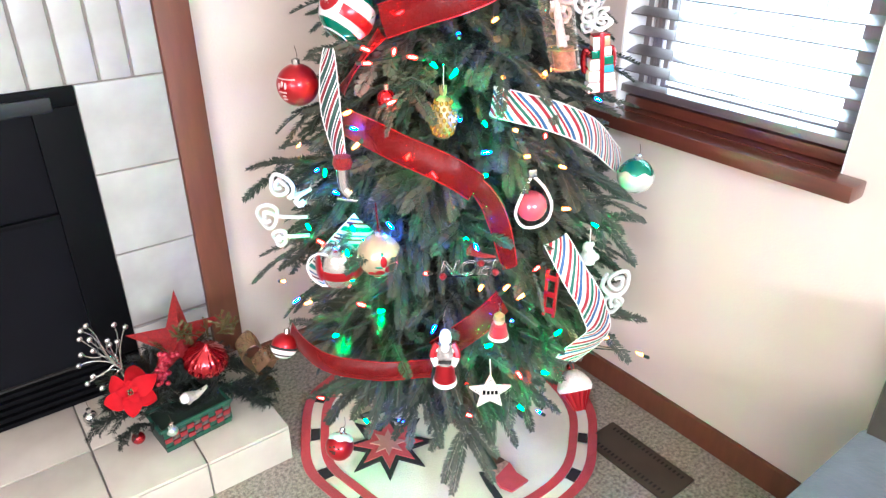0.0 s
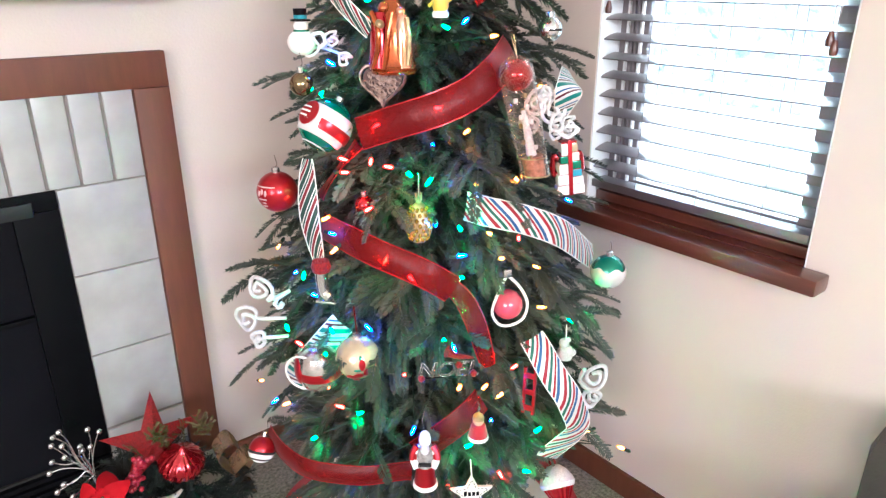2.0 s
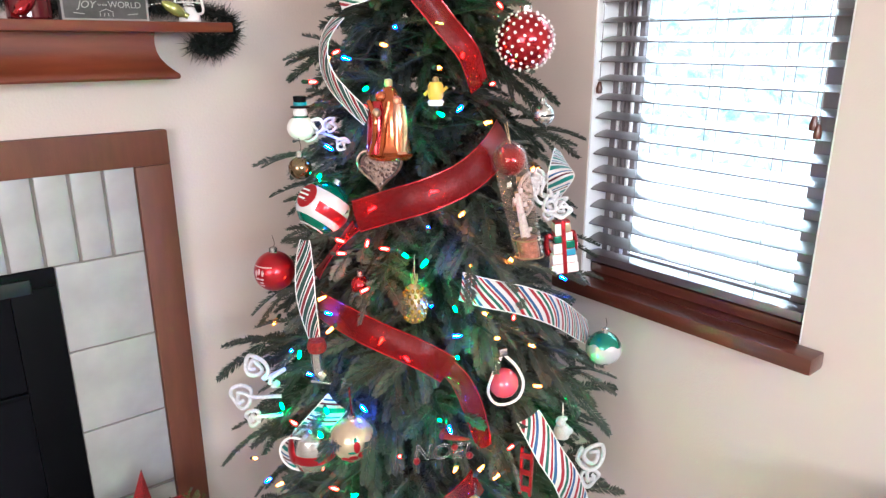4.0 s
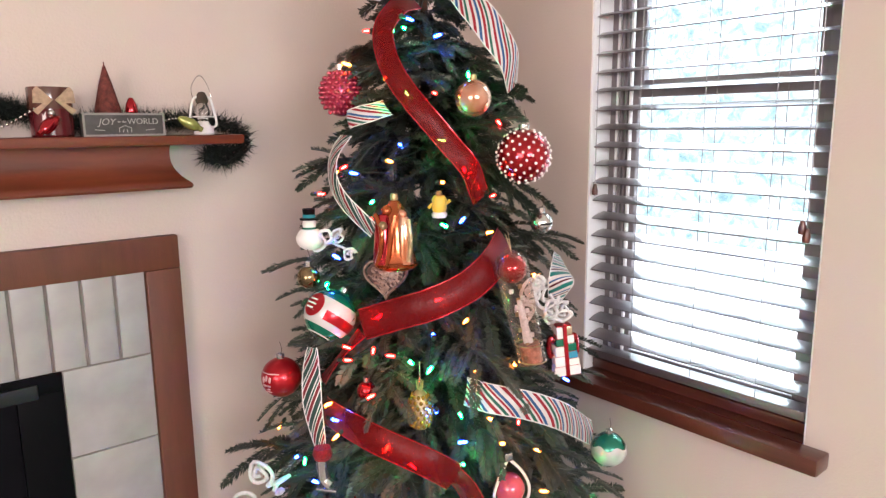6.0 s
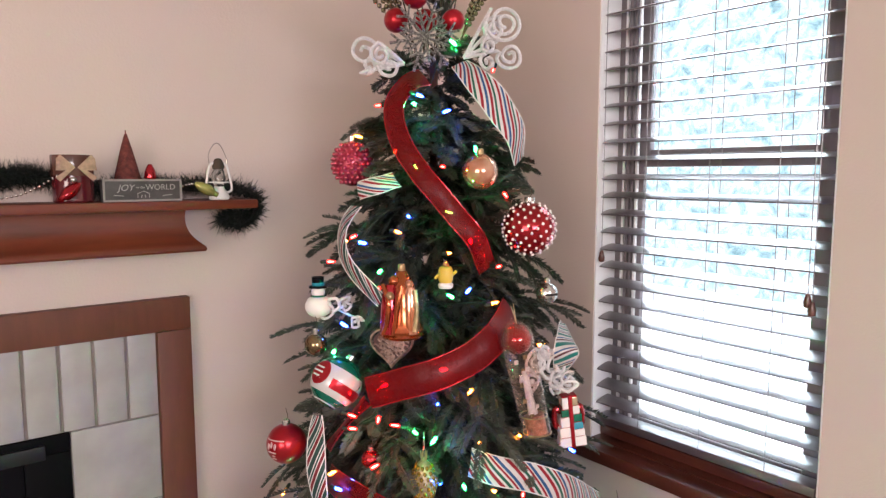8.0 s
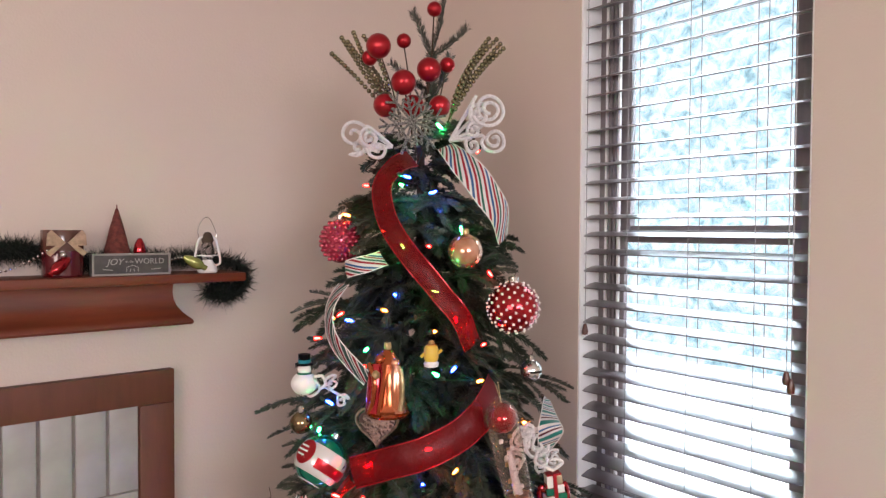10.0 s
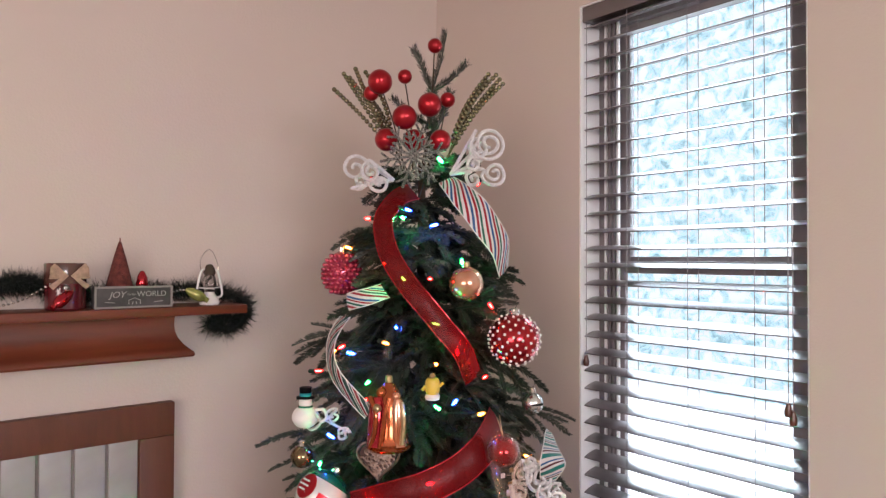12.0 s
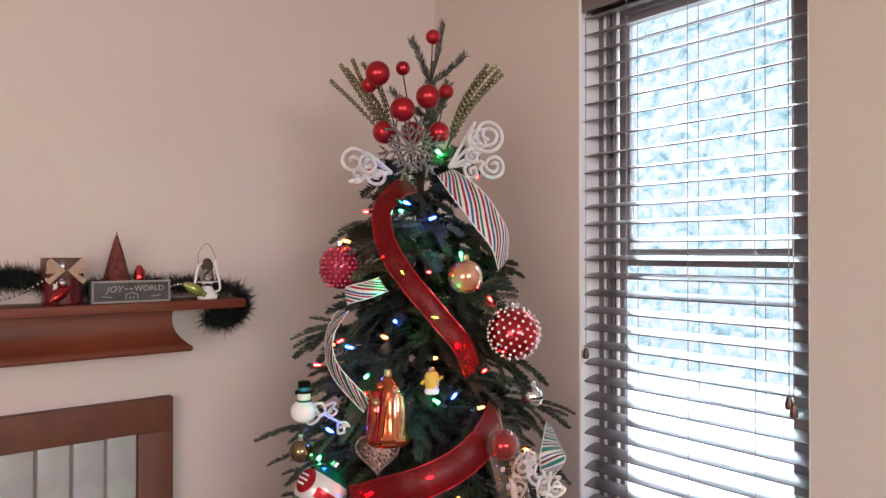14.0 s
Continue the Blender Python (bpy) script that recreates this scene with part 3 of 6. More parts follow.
# ---- needles ----
def needle_mesh(name, stems, per_m, length, width, material, stem_r=0.0018, flat=0.55):
    """One mesh of stems, each (points), clothed in flat pointed needles."""
    vs, fs = [], []
    rnd = random.Random(len(stems) * 7 + int(per_m))
    for pts in stems:
        pts = [Vector(p) for p in pts]
        for a, b in zip(pts, pts[1:]):
            d = b - a
            ln = d.length
            if ln < 1e-6:
                continue
            d /= ln
            side = d.cross(Vector((0, 0, 1)))
            side = side.normalized() if side.length > 0.05 else Vector((1, 0, 0))
            up = side.cross(d)
            # the stem itself, three-sided
            base = len(vs)
            for q in (a, b):
                for k in range(3):
                    an = 2.094 * k
                    vs.append(tuple(q + stem_r * (math.cos(an) * side + math.sin(an) * up)))
            for k in range(3):
                fs.append((base + k, base + (k + 1) % 3, base + 3 + (k + 1) % 3, base + 3 + k))
            for _ in range(max(1, int(ln * per_m))):
                s = rnd.random() * ln
                an = rnd.uniform(-0.35, math.pi + 0.35)
                out = math.cos(an) * side + flat * math.sin(an) * up
                out.normalize()
                w = (d * rnd.uniform(0.6, 1.1) + out).normalized()
                ll = length * rnd.uniform(0.7, 1.15)
                across = w.cross(up if abs(w.dot(up)) < 0.9 else side).normalized() * (width / 2)
                p = a + d * s
                base = len(vs)
                vs += [tuple(p), tuple(p + w * ll * 0.55 + across), tuple(p + w * ll), tuple(p + w * ll * 0.55 - across)]
                fs.append((base, base + 1, base + 2, base + 3))
    me = bpy.data.meshes.new(name)
    me.from_pydata(vs, [], fs)
    me.materials.append(material)
    return me


def branch_stems(length, seed, droop, spread=1.0, twigs=9):
    """A bough that leaves the trunk along +x, with flat fronds to both sides that hang a little."""
    rnd = random.Random(seed)
    main = []
    for k in range(9):
        s = k / 8
        main.append(Vector((length * s, 0.02 * math.sin(3 * s + seed), length * (0.18 * s - droop * s * s))))
    stems = [main[2:]]
    for k in range(twigs):
        s = 0.34 + 0.58 * k / max(1, twigs - 1)
        i = min(7, int(s * 8))
        p = main[i].lerp(main[i + 1], s * 8 - i)
        sg = 1 if k % 2 else -1
        tl = (0.062 + 0.06 * (1 - s)) * rnd.uniform(0.85, 1.25) * min(1.25, max(0.6, length / 0.32))
        an = rnd.uniform(0.5, 0.9) * sg * spread
        dirn = Vector((math.cos(an), math.sin(an), rnd.uniform(-0.3, 0.15)))
        stems.append([p + dirn * tl * j / 4 + Vector((0, 0, -0.22 * tl * (j / 4) ** 2)) for j in range(5)])
    return stems


def frond_mesh(name, fronds, material, needle=0.0185, width=0.0033, gap=0.0021, seed=1):
    """One mesh of fronds: each a bare-footed stem with a comb of flat needles to both sides and a shorter row on top."""
    vs, fs = [], []
    rnd = random.Random(seed)
    for pts, full in fronds:
        pts = [Vector(p) for p in pts]
        seg = [(b - a).length for a, b in zip(pts, pts[1:])]
        total, run = sum(seg), 0.0
        for a, b, ln in zip(pts, pts[1:], seg):
            d = (b - a) / ln
            side = d.cross(Vector((0, 0, 1)))
            side = side.normalized() if side.length > 0.05 else Vector((0, 1, 0))
            up = side.cross(d)
            base = len(vs)
            for q in (a, b):
                for k in range(3):
                    vs.append(tuple(q + 0.0015 * (math.cos(2.094 * k) * side + math.sin(2.094 * k) * up)))
            for k in range(3):
                fs.append((base + k, base + (k + 1) % 3, base + 3 + (k + 1) % 3, base + 3 + k))
            for i in range(max(1, int(ln / gap))):
                u = (run + i * gap) / total
                if u < 0.10:
                    continue
                taper = min(1.0, 0.55 + 4.0 * (u - 0.10), 0.42 + 2.6 * (1 - u)) * full
                p = a + d * (i * gap)
                for row in (-1, 1, 0) if i % 2 else (-1, 1):
                    if row:
                        e = rnd.uniform(-0.12, 0.42)
                        out = row * math.cos(e) * side + math.sin(e) * up
                        w = (d * rnd.uniform(0.62, 0.85) + out).normalized()
                        ll = needle * taper * rnd.uniform(0.85, 1.12)
                    else:
                        w = (d * rnd.uniform(0.8, 1.2) + up + side * rnd.uniform(-0.6, 0.6)).normalized()
                        ll = needle * taper * rnd.uniform(0.5, 0.75)
                    across = w.cross(up if row else side).normalized() * (width / 2)
                    base = len(vs)
                    q = p + d * rnd.uniform(0, gap)
                    vs += [tuple(q), tuple(q + w * ll * 0.45 + across), tuple(q + w * ll), tuple(q + w * ll * 0.45 - across)]
                    fs.append((base, base + 1, base + 2, base + 3))
            run += ln
    me = bpy.data.meshes.new(name)
    me.from_pydata(vs, [], fs)
    me.materials.append(material)
    return me


def bough_fronds(length, seed, droop):
    """A bough that leaves the trunk along +x: fronds in alternate pairs, a longer one at the end, hanging at the tips."""
    rnd = random.Random(seed)
    main = [Vector((length * s, 0.02 * math.sin(3 * s + seed), length * (0.18 * s - droop * s * s))) for s in (k / 8 * (1 - 0.55 * min(0.12, 0.4 * length) / length) for k in range(9))]
    tip_len = min(0.12, 0.4 * length)
    out = [(main[3:], 0.95)]
    n = 3 + int(length / 0.065)
    for k in range(n):
        s = 0.28 + 0.54 * k / (n - 1)
        i = min(7, int(s * 8))
        p = main[i].lerp(main[i + 1], s * 8 - i)
        sg = 1 if k % 2 else -1
        tl = min(0.115, 0.5 * length) * rnd.uniform(0.75, 1.15) * (1.1 - 0.3 * s)
        an = rnd.uniform(0.55, 0.95) * sg
        dirn = Vector((math.cos(an), math.sin(an), rnd.uniform(-0.35, 0.22)))
        hang = rnd.uniform(0.15, 0.6)
        out.append(([p + dirn * tl * j / 4 + Vector((0, 0, -hang * tl * (j / 4) ** 2)) for j in range(5)], 1.0))
    for sg in (-1, 1):
        dirn = Vector((0.9, 0.42 * sg * rnd.uniform(0.7, 1.3), rnd.uniform(-0.25, 0.1)))
        p = main[7]
        out.append(([p + dirn * tip_len * j / 4 + Vector((0, 0, -0.3 * tip_len * (j / 4) ** 2)) for j in range(5)], 0.95))
    return out


tree = thing("christmas_tree", "tall artificial Christmas tree with dark green needles in the room corner", "christmas tree", loc=tuple(AXIS))
part("trunk", tube([(0, 0, 0.0), (0, 0, 0.9), (0.0, 0, 1.72)], 0.018, 10, r2=0.008), M_TWIG, tree)
bm = bmesh.new()
for k in range(3):
    a = 2.094 * k + 0.4
    tube([(0, 0, 0.16), (0.12 * math.cos(a), 0.12 * math.sin(a), 0.06), (0.24 * math.cos(a), 0.24 * math.sin(a), 0.012)], 0.008, 8, bm)
part("stand", bm, mat("dark_green_stand", (0.012, 0.03, 0.02), 0.4), tree)
PROFILE = ((0.2, 0.27), (0.30, 0.33), (0.45, 0.408), (0.7, 0.375), (0.93, 0.325), (1.13, 0.275), (1.30, 0.235), (1.43, 0.19), (1.63, 0.135), (1.75, 0.09), (1.9, 0.05))


def tree_radius(z):
    for (a, ra), (b, rb) in zip(PROFILE, PROFILE[1:]):
        if z <= b:
            return ra + (rb - ra) * (z - a) / (b - a)
    return 0.05


LENGTHS = (0.12, 0.18, 0.25, 0.32, 0.39, 0.45)
boughs = {}
for li, ln in enumerate(LENGTHS):
    for v in range(5):
        # Variant 4, for inner boughs, puts the shade inside the tree into needle colour.
        boughs[li, v] = frond_mesh("branch", bough_fronds(ln, li * 5 + v, (0.06, 0.22, 0.36, 0.12, 0.22)[v]), (M_NEEDLE, M_NEEDLE, M_NEEDLE_PALE, M_NEEDLE_PALE, M_NEEDLE_DARK_SHADED)[v], width=0.0033 if v < 4 else 0.0048, gap=0.0021 if v < 4 else 0.003, seed=li * 5 + v)
root = Vector((1.024, 1.636, 1.703)) - AXIS
fork = Vector((1.015, 1.628, 1.861)) - AXIS
prongs = [[root, fork]] + [[f, f.lerp(e, 0.5) + Vector((0.003, 0, -0.004)), e] for f, e in ((fork, Vector((0.978, 1.644, 1.949)) - AXIS), (fork, Vector((1.038, 1.608, 1.986)) - AXIS), (fork, Vector((1.065, 1.574, 1.917)) - AXIS), (root.lerp(fork, 0.5), Vector((0.946, 1.672, 1.843)) - AXIS), (root.lerp(fork, 0.4), Vector((1.040, 1.595, 1.859)) - AXIS), (root.lerp(fork, 0.3), Vector((1.002, 1.652, 1.810)) - AXIS))]
tip = new("tip", needle_mesh("tip", prongs, 3600, 0.019, 0.0022, M_NEEDLE_PALE, flat=0.8))
tip.parent = tree


# ---- tree skirt and vent ----
skirt = thing("tree_skirt", "cream felt tree skirt with red and black borders", "tree skirt", loc=(AXIS.x, AXIS.y, 0))


def ring_sheet(r0, r1, z, a0=0.0, a1=2 * math.pi, seg=96, rows=6, thick=0.003):
    bm = bmesh.new()
    n = max(3, int(seg * (a1 - a0) / (2 * math.pi)))
    grid = []
    for i in range(rows + 1):
        r = r0 + (r1 - r0) * i / rows
        row = []
        for k in range(n + 1):
            a = a0 + (a1 - a0) * k / n
            rr = r * (1 + 0.012 * math.sin(9 * a))
            h = z + 0.006 * (1 + math.sin(7 * a + 9 * r)) * (r / 0.4) + 0.02 * (1 - r / 0.4) ** 2
            row.append((rr * math.cos(a), rr * math.sin(a), h))
        grid.append(row)
    top = [[bm.verts.new(v) for v in row] for row in grid]
    low = [[bm.verts.new((x, y, max(0.0006, h - thick))) for x, y, h in row] for row in grid]
    for i in range(rows):
        for k in range(n):
            bm.faces.new((top[i][k], top[i + 1][k], top[i + 1][k + 1], top[i][k + 1]))
            bm.faces.new((low[i][k], low[i][k + 1], low[i + 1][k + 1], low[i + 1][k]))
    for k in range(n):
        bm.faces.new((top[rows][k], low[rows][k], low[rows][k + 1], top[rows][k + 1]))
        bm.faces.new((top[0][k], top[0][k + 1], low[0][k + 1], low[0][k]))
    return bm


part("cloth", ring_sheet(0.03, 0.386, 0.003, rows=12), M_CREAM, skirt)
part("border", ring_sheet(0.371, 0.395, 0.0055, rows=2), M_REDFELT, skirt, "red felt border")
part("border", ring_sheet(0.322, 0.344, 0.0055, rows=2), M_REDFELT, skirt, "red felt border")
for k in range(16):
    a = 2 * math.pi * k / 16 + 0.27
    part("check", ring_sheet(0.3455, 0.3695, 0.0058, a, a + 0.11, rows=2), M_BLACKFELT, skirt, "black felt check")


def petal_star(cx, cy, r, turn, material, name, z=0.012, n=8, frac=0.5):
    bm = bmesh.new()
    pts = []
    for k in range(2 * n):
        rr = r if k % 2 == 0 else r * frac
        a = turn + math.pi * k / n
        pts.append((cx + rr * math.cos(a), cy + rr * math.sin(a)))
    top = [bm.verts.new((x, y, z)) for x, y in pts]
    low = [bm.verts.new((x, y, z - 0.004)) for x, y in pts]
    bm.faces.new(top)
    for k in range(2 * n):
        bm.faces.new((top[k], low[k], low[(k + 1) % (2 * n)], top[(k + 1) % (2 * n)]))
    return part(name, bm, material, skirt, smooth=False)


sx, sy = (0.842, 1.688, 0.000)[0] - AXIS.x, (0.842, 1.688, 0.000)[1] - AXIS.y
petal_star(sx, sy, 0.122, 0.245, M_BLACKFELT, "flower", 0.021)
petal_star(sx, sy, 0.088, 0.245, M_REDFELT, "flower", 0.024)
petal_star(sx, sy, 0.046, 0.245, mat("dusty_pink_felt", (0.45, 0.2, 0.18), 0.9), "flower", 0.027)
for outl, zz, nm, mt in ((((-0.053, -0.245), (0.012, -0.228), (0.003, -0.262), (0.009, -0.297), (-0.045, -0.299), (-0.058, -0.272)), 0.026, "mitten", M_REDFELT),
                         (((-0.046, -0.210), (0.009, -0.217), (0.012, -0.2275), (-0.053, -0.2445)), 0.025, "cuff", mat("dusty_cuff_felt", (0.45, 0.27, 0.22), 0.9, vary=0.3, scale=120)),
                         (((-0.013, -0.157), (0.004, -0.180), (0.009, -0.2165), (-0.046, -0.2095), (-0.034, -0.175)), 0.024, "patch", mat("brown_felt", (0.09, 0.035, 0.022), 0.9, vary=0.2, scale=60)),
                         (((-0.066, -0.205), (-0.055, -0.217), (-0.064, -0.255), (-0.073, -0.298), (-0.088, -0.291), (-0.078, -0.245)), 0.024, "edge", M_BLACKFELT)):
    bm = bmesh.new()
    top = [bm.verts.new((x, y, zz)) for x, y in outl]
    low = [bm.verts.new((x, y, zz - 0.006)) for x, y in outl]
    bm.faces.new(top)
    for k in range(len(outl)):
        bm.faces.new((top[k], low[k], low[(k + 1) % len(outl)], top[(k + 1) % len(outl)]))
    part(nm, bm, mt, skirt, smooth=False)

vent = thing("floor_vent", "brown metal floor register in the carpet", "floor vent")
V = (1.262, 1.376, 1.155, 1.41)
part("plate", box((V[0], V[2], 0.0), (V[1], V[3], 0.006), 0.002), M_VENT, vent)
for k in range(19):
    for x in (1.276, 1.352):
        y = V[2] + 0.02 + 0.0117 * k
        part("slot", box((x, y, 0.0055), (x + 0.011, y + 0.005, 0.0068)), M_SLOT, vent)

# ---- ribbons on the tree ----
RIBBON_POINTS = []


def ribbon(label, pts, width, material, group, lean=0.0, ripple=0.004, name="ribbon", face_to=None, pinch=0.0):
    path = smooth_path(pts, 10)
    RIBBON_POINTS.extend(path[3:-3:5])
    bm = bmesh.new()
    uvl = bm.loops.layers.uv.new("UVMap")
    rows, lens, acc = [], [], 0.0
    n = len(path)
    for i, p in enumerate(path):
        d = (path[min(i + 1, n - 1)] - path[max(i - 1, 0)]).normalized()
        rad = Vector((p.x - AXIS.x, p.y - AXIS.y, 0.0)).normalized()
        rad = (rad + Vector((-0.35, -0.45, 0.25))).normalized()
        if face_to:
            rad = Vector(face_to).normalized()
        w = d.cross(rad).normalized()
        w = (Matrix.Rotation(lean * math.sin(3.1 * i / n), 3, d) @ w) * (width / 2) * (1 - pinch + pinch * math.sin(math.pi * min(1, max(0, i / (n - 1)))))
        if i:
            acc += (p - path[i - 1]).length
        lens.append(acc)
        off = rad * ripple * (math.sin(i * 0.21 + lens[0] + 9 * p.z) + 0.35 * math.sin(i * 0.47))
        cup = rad * 0.006
        rows.append([[p + off + w * s - cup * (s * s) - rad * k for s in (-1, -0.5, 0, 0.5, 1)] for k in (0, 0.0012)])
    top = [[bm.verts.new(v) for v in r[0]] for r in rows]
    low = [[bm.verts.new(v) for v in r[1]] for r in rows]

    def face(vs, us):
        f = bm.faces.new(vs)
        for lp, u in zip(f.loops, us):
            lp[uvl].uv = u

    for i in range(n - 1):
        for k in range(4):
            us = [(lens[i], k / 4), (lens[i + 1], k / 4), (lens[i + 1], (k + 1) / 4), (lens[i], (k + 1) / 4)]
            face((top[i][k], top[i + 1][k], top[i + 1][k + 1], top[i][k + 1]), us)
            face((low[i][k], low[i][k + 1], low[i + 1][k + 1], low[i + 1][k]), [us[0], us[3], us[2], us[1]])
        for k in (0, 4):
            us = [(lens[i], k / 4), (lens[i + 1], k / 4)] * 2
            face((top[i][k], low[i][k], low[i + 1][k], top[i + 1][k]), us)
    borders = [[r[0][k] for r in rows] for k in (0, 4)]
    ob = solid(name, bm, material, label, "ribbon", group)
    for line in borders:
        part("wired_edge", tube(line, 0.0011, 5), M_REDMATT if material is M_REDRIB else M_WHITE, ob)
    return ob


RR, SR = "red ribbons wound round the tree", "striped ribbons wound round the tree"
red_label = "sheer red ribbon winding over the tree branches"
str_label = "white ribbon with coloured stripes looped over the branches"
ribbon(red_label, [(0.965, 1.623, 1.650), (0.902, 1.602, 1.632), (0.870, 1.598, 1.583), (0.868, 1.565, 1.518), (0.880, 1.519, 1.461), (0.913, 1.473, 1.400), (0.954, 1.450, 1.342), (1.000, 1.480, 1.287)], 0.038, M_REDRIB, RR, ripple=0.007)
ribbon(red_label, [(0.772, 1.540, 1.077), (0.804, 1.482, 1.101), (0.856, 1.438, 1.122), (0.912, 1.413, 1.146), (0.957, 1.408, 1.173), (1.053, 1.467, 1.205)], 0.054, M_REDRIB, RR)
ribbon(red_label, [(0.787, 1.565, 1.054), (0.765, 1.609, 1.004), (0.762, 1.671, 0.939)], 0.02, M_REDRIB, RR, 0.8)
ribbon(red_label, [(0.756, 1.652, 0.887), (0.745, 1.554, 0.890), (0.776, 1.478, 0.871), (0.824, 1.424, 0.845), (0.868, 1.401, 0.809)], 0.05, M_REDRIB, RR)
ribbon(red_label, [(0.871, 1.416, 0.817), (0.894, 1.395, 0.778), (0.914, 1.380, 0.717), (0.935, 1.375, 0.641)], 0.040, M_REDRIB, RR, 0.5, pinch=0.35)
ribbon(red_label, [(0.614, 1.685, 0.456), (0.604, 1.592, 0.469), (0.631, 1.506, 0.472), (0.687, 1.436, 0.474), (0.776, 1.409, 0.458)], 0.038, M_REDRIB, RR)
ribbon(red_label, [(0.819, 1.448, 0.455), (0.865, 1.393, 0.527), (0.936, 1.394, 0.558)], 0.05, M_REDRIB, RR)
ribbon("white ribbon with broad coloured stripes hanging below the tree top", [(1.000, 1.560, 1.672), (0.998, 1.505, 1.640), (1.022, 1.474, 1.592), (1.055, 1.464, 1.540), (1.092, 1.486, 1.490)], 0.060, M_STRIPE_LONG, SR, pinch=0.45)
ribbon(str_label, [(0.810, 1.635, 1.404), (0.770, 1.617, 1.356), (0.763, 1.582, 1.299), (0.794, 1.526, 1.241)], 0.034, M_STRIPE_RUN, SR, 0.6, pinch=0.35)
ribbon(str_label, [(0.808, 1.621, 1.432), (0.826, 1.585, 1.443), (0.868, 1.587, 1.454)], 0.032, M_STRIPE, SR)
ribbon(str_label, [(0.712, 1.612, 1.030), (0.706, 1.612, 0.968), (0.704, 1.603, 0.906), (0.722, 1.613, 0.829)], 0.038, M_STRIPE_RUN, SR, 0.3, pinch=0.6, face_to=(-0.62, -0.78, 0.1))
ribbon(str_label, [(0.925, 1.437, 0.945), (0.933, 1.375, 0.946), (0.997, 1.352, 0.925), (1.081, 1.345, 0.883), (1.259, 1.409, 0.772)], 0.05, M_STRIPE, SR)
ribbon(str_label, [(1.115, 1.399, 1.079), (1.087, 1.359, 1.126), (1.110, 1.377, 1.151), (1.198, 1.464, 1.160)], 0.046, M_STRIPE_TEAL, SR, face_to=(-0.62, -0.78, 0.1), pinch=0.75)
ribbon(str_label, [(1.012, 1.339, 0.692), (1.022, 1.292, 0.632), (1.047, 1.261, 0.570), (1.074, 1.261, 0.499), (1.052, 1.315, 0.410)], 0.05, M_STRIPE, SR, 0.3)
ribbon(str_label, [(0.657, 1.644, 0.591), (0.696, 1.596, 0.665), (0.745, 1.591, 0.706)], 0.05, M_STRIPE_TEAL, SR)

# ---- light string ----
string = thing("string_lights", "string of small lit red, green, blue and gold bulbs", "string lights")
bulb_mesh = {c: finish(lathe([(0.0, -0.0135), (0.0022, -0.0115), (0.0036, -0.006), (0.0040, 0.002), (0.0032, 0.006), (0.0, 0.0065)], 8), "bulb", m) for c, m in M_BULB.items()}
core_mesh = {c: finish(lathe([(0.0, -0.0105), (0.0013, -0.0085), (0.0019, -0.002), (0.0015, 0.003), (0.0, 0.004)], 6), "core", m) for c, m in M_CORE.items()}
socket_mesh = finish(lathe([(0.0, 0.005), (0.0036, 0.0055), (0.004, 0.016), (0.0015, 0.019), (0.0, 0.019)], 8), "socket", M_CORD)
LIT = []


def lit(colour, places):
    for p in places:
        b = new("bulb", bulb_mesh[colour])
        b.parent = string
        b.matrix_basis = pose(*p, random.uniform(40, 120), random.uniform(-50, 50), random.uniform(0, 360))
        s = new("socket", socket_mesh)
        s.parent = b
        f = new("core", core_mesh[colour])
        f.parent = b
        LIT.append(p)


lit("red", [(0.802, 1.525, 1.091), (0.789, 1.529, 1.031), (0.807, 1.498, 1.023), (0.760, 1.574, 1.006), (0.774, 1.524, 0.947), (0.812, 1.454, 0.833), (0.999, 1.376, 0.886), (0.689, 1.652, 0.656), (0.707, 1.538, 0.564), (0.789, 1.441, 0.650), (0.973, 1.344, 0.644), (1.067, 1.316, 0.436), (0.928, 1.330, 0.427), (0.835, 1.376, 0.415), (0.854, 1.393, 0.317), (0.732, 1.815, 0.137), (0.885, 1.664, 1.594), (0.929, 1.521, 1.476), (1.038, 1.473, 1.425), (0.951, 1.469, 1.344), (1.000, 1.445, 1.295), (0.809, 1.637, 1.347), (0.792, 1.703, 1.294), (0.812, 1.563, 1.257), (0.923, 1.714, 1.681), (1.116, 1.592, 1.676), (0.874, 1.455, 1.121), (0.762, 1.580, 1.029)])
lit("green", [(0.854, 1.449, 1.002), (0.710, 1.656, 0.797), (0.887, 1.401, 0.830), (0.890, 1.413, 0.920), (0.715, 1.572, 0.711), (0.692, 1.714, 0.667), (0.724, 1.505, 0.560), (0.675, 1.594, 0.476), (0.847, 1.402, 0.717), (1.150, 1.363, 0.672), (0.868, 1.358, 0.503), (1.012, 1.317, 0.495), (0.989, 1.321, 0.407), (0.961, 1.353, 0.311), (0.750, 1.630, 0.187), (0.915, 1.587, 1.592), (0.892, 1.557, 1.477), (0.995, 1.507, 1.510), (0.925, 1.494, 1.393), (0.820, 1.566, 1.288), (0.905, 1.466, 1.246), (1.002, 1.586, 1.716), (0.761, 1.638, 1.132), (0.828, 1.475, 1.014)])
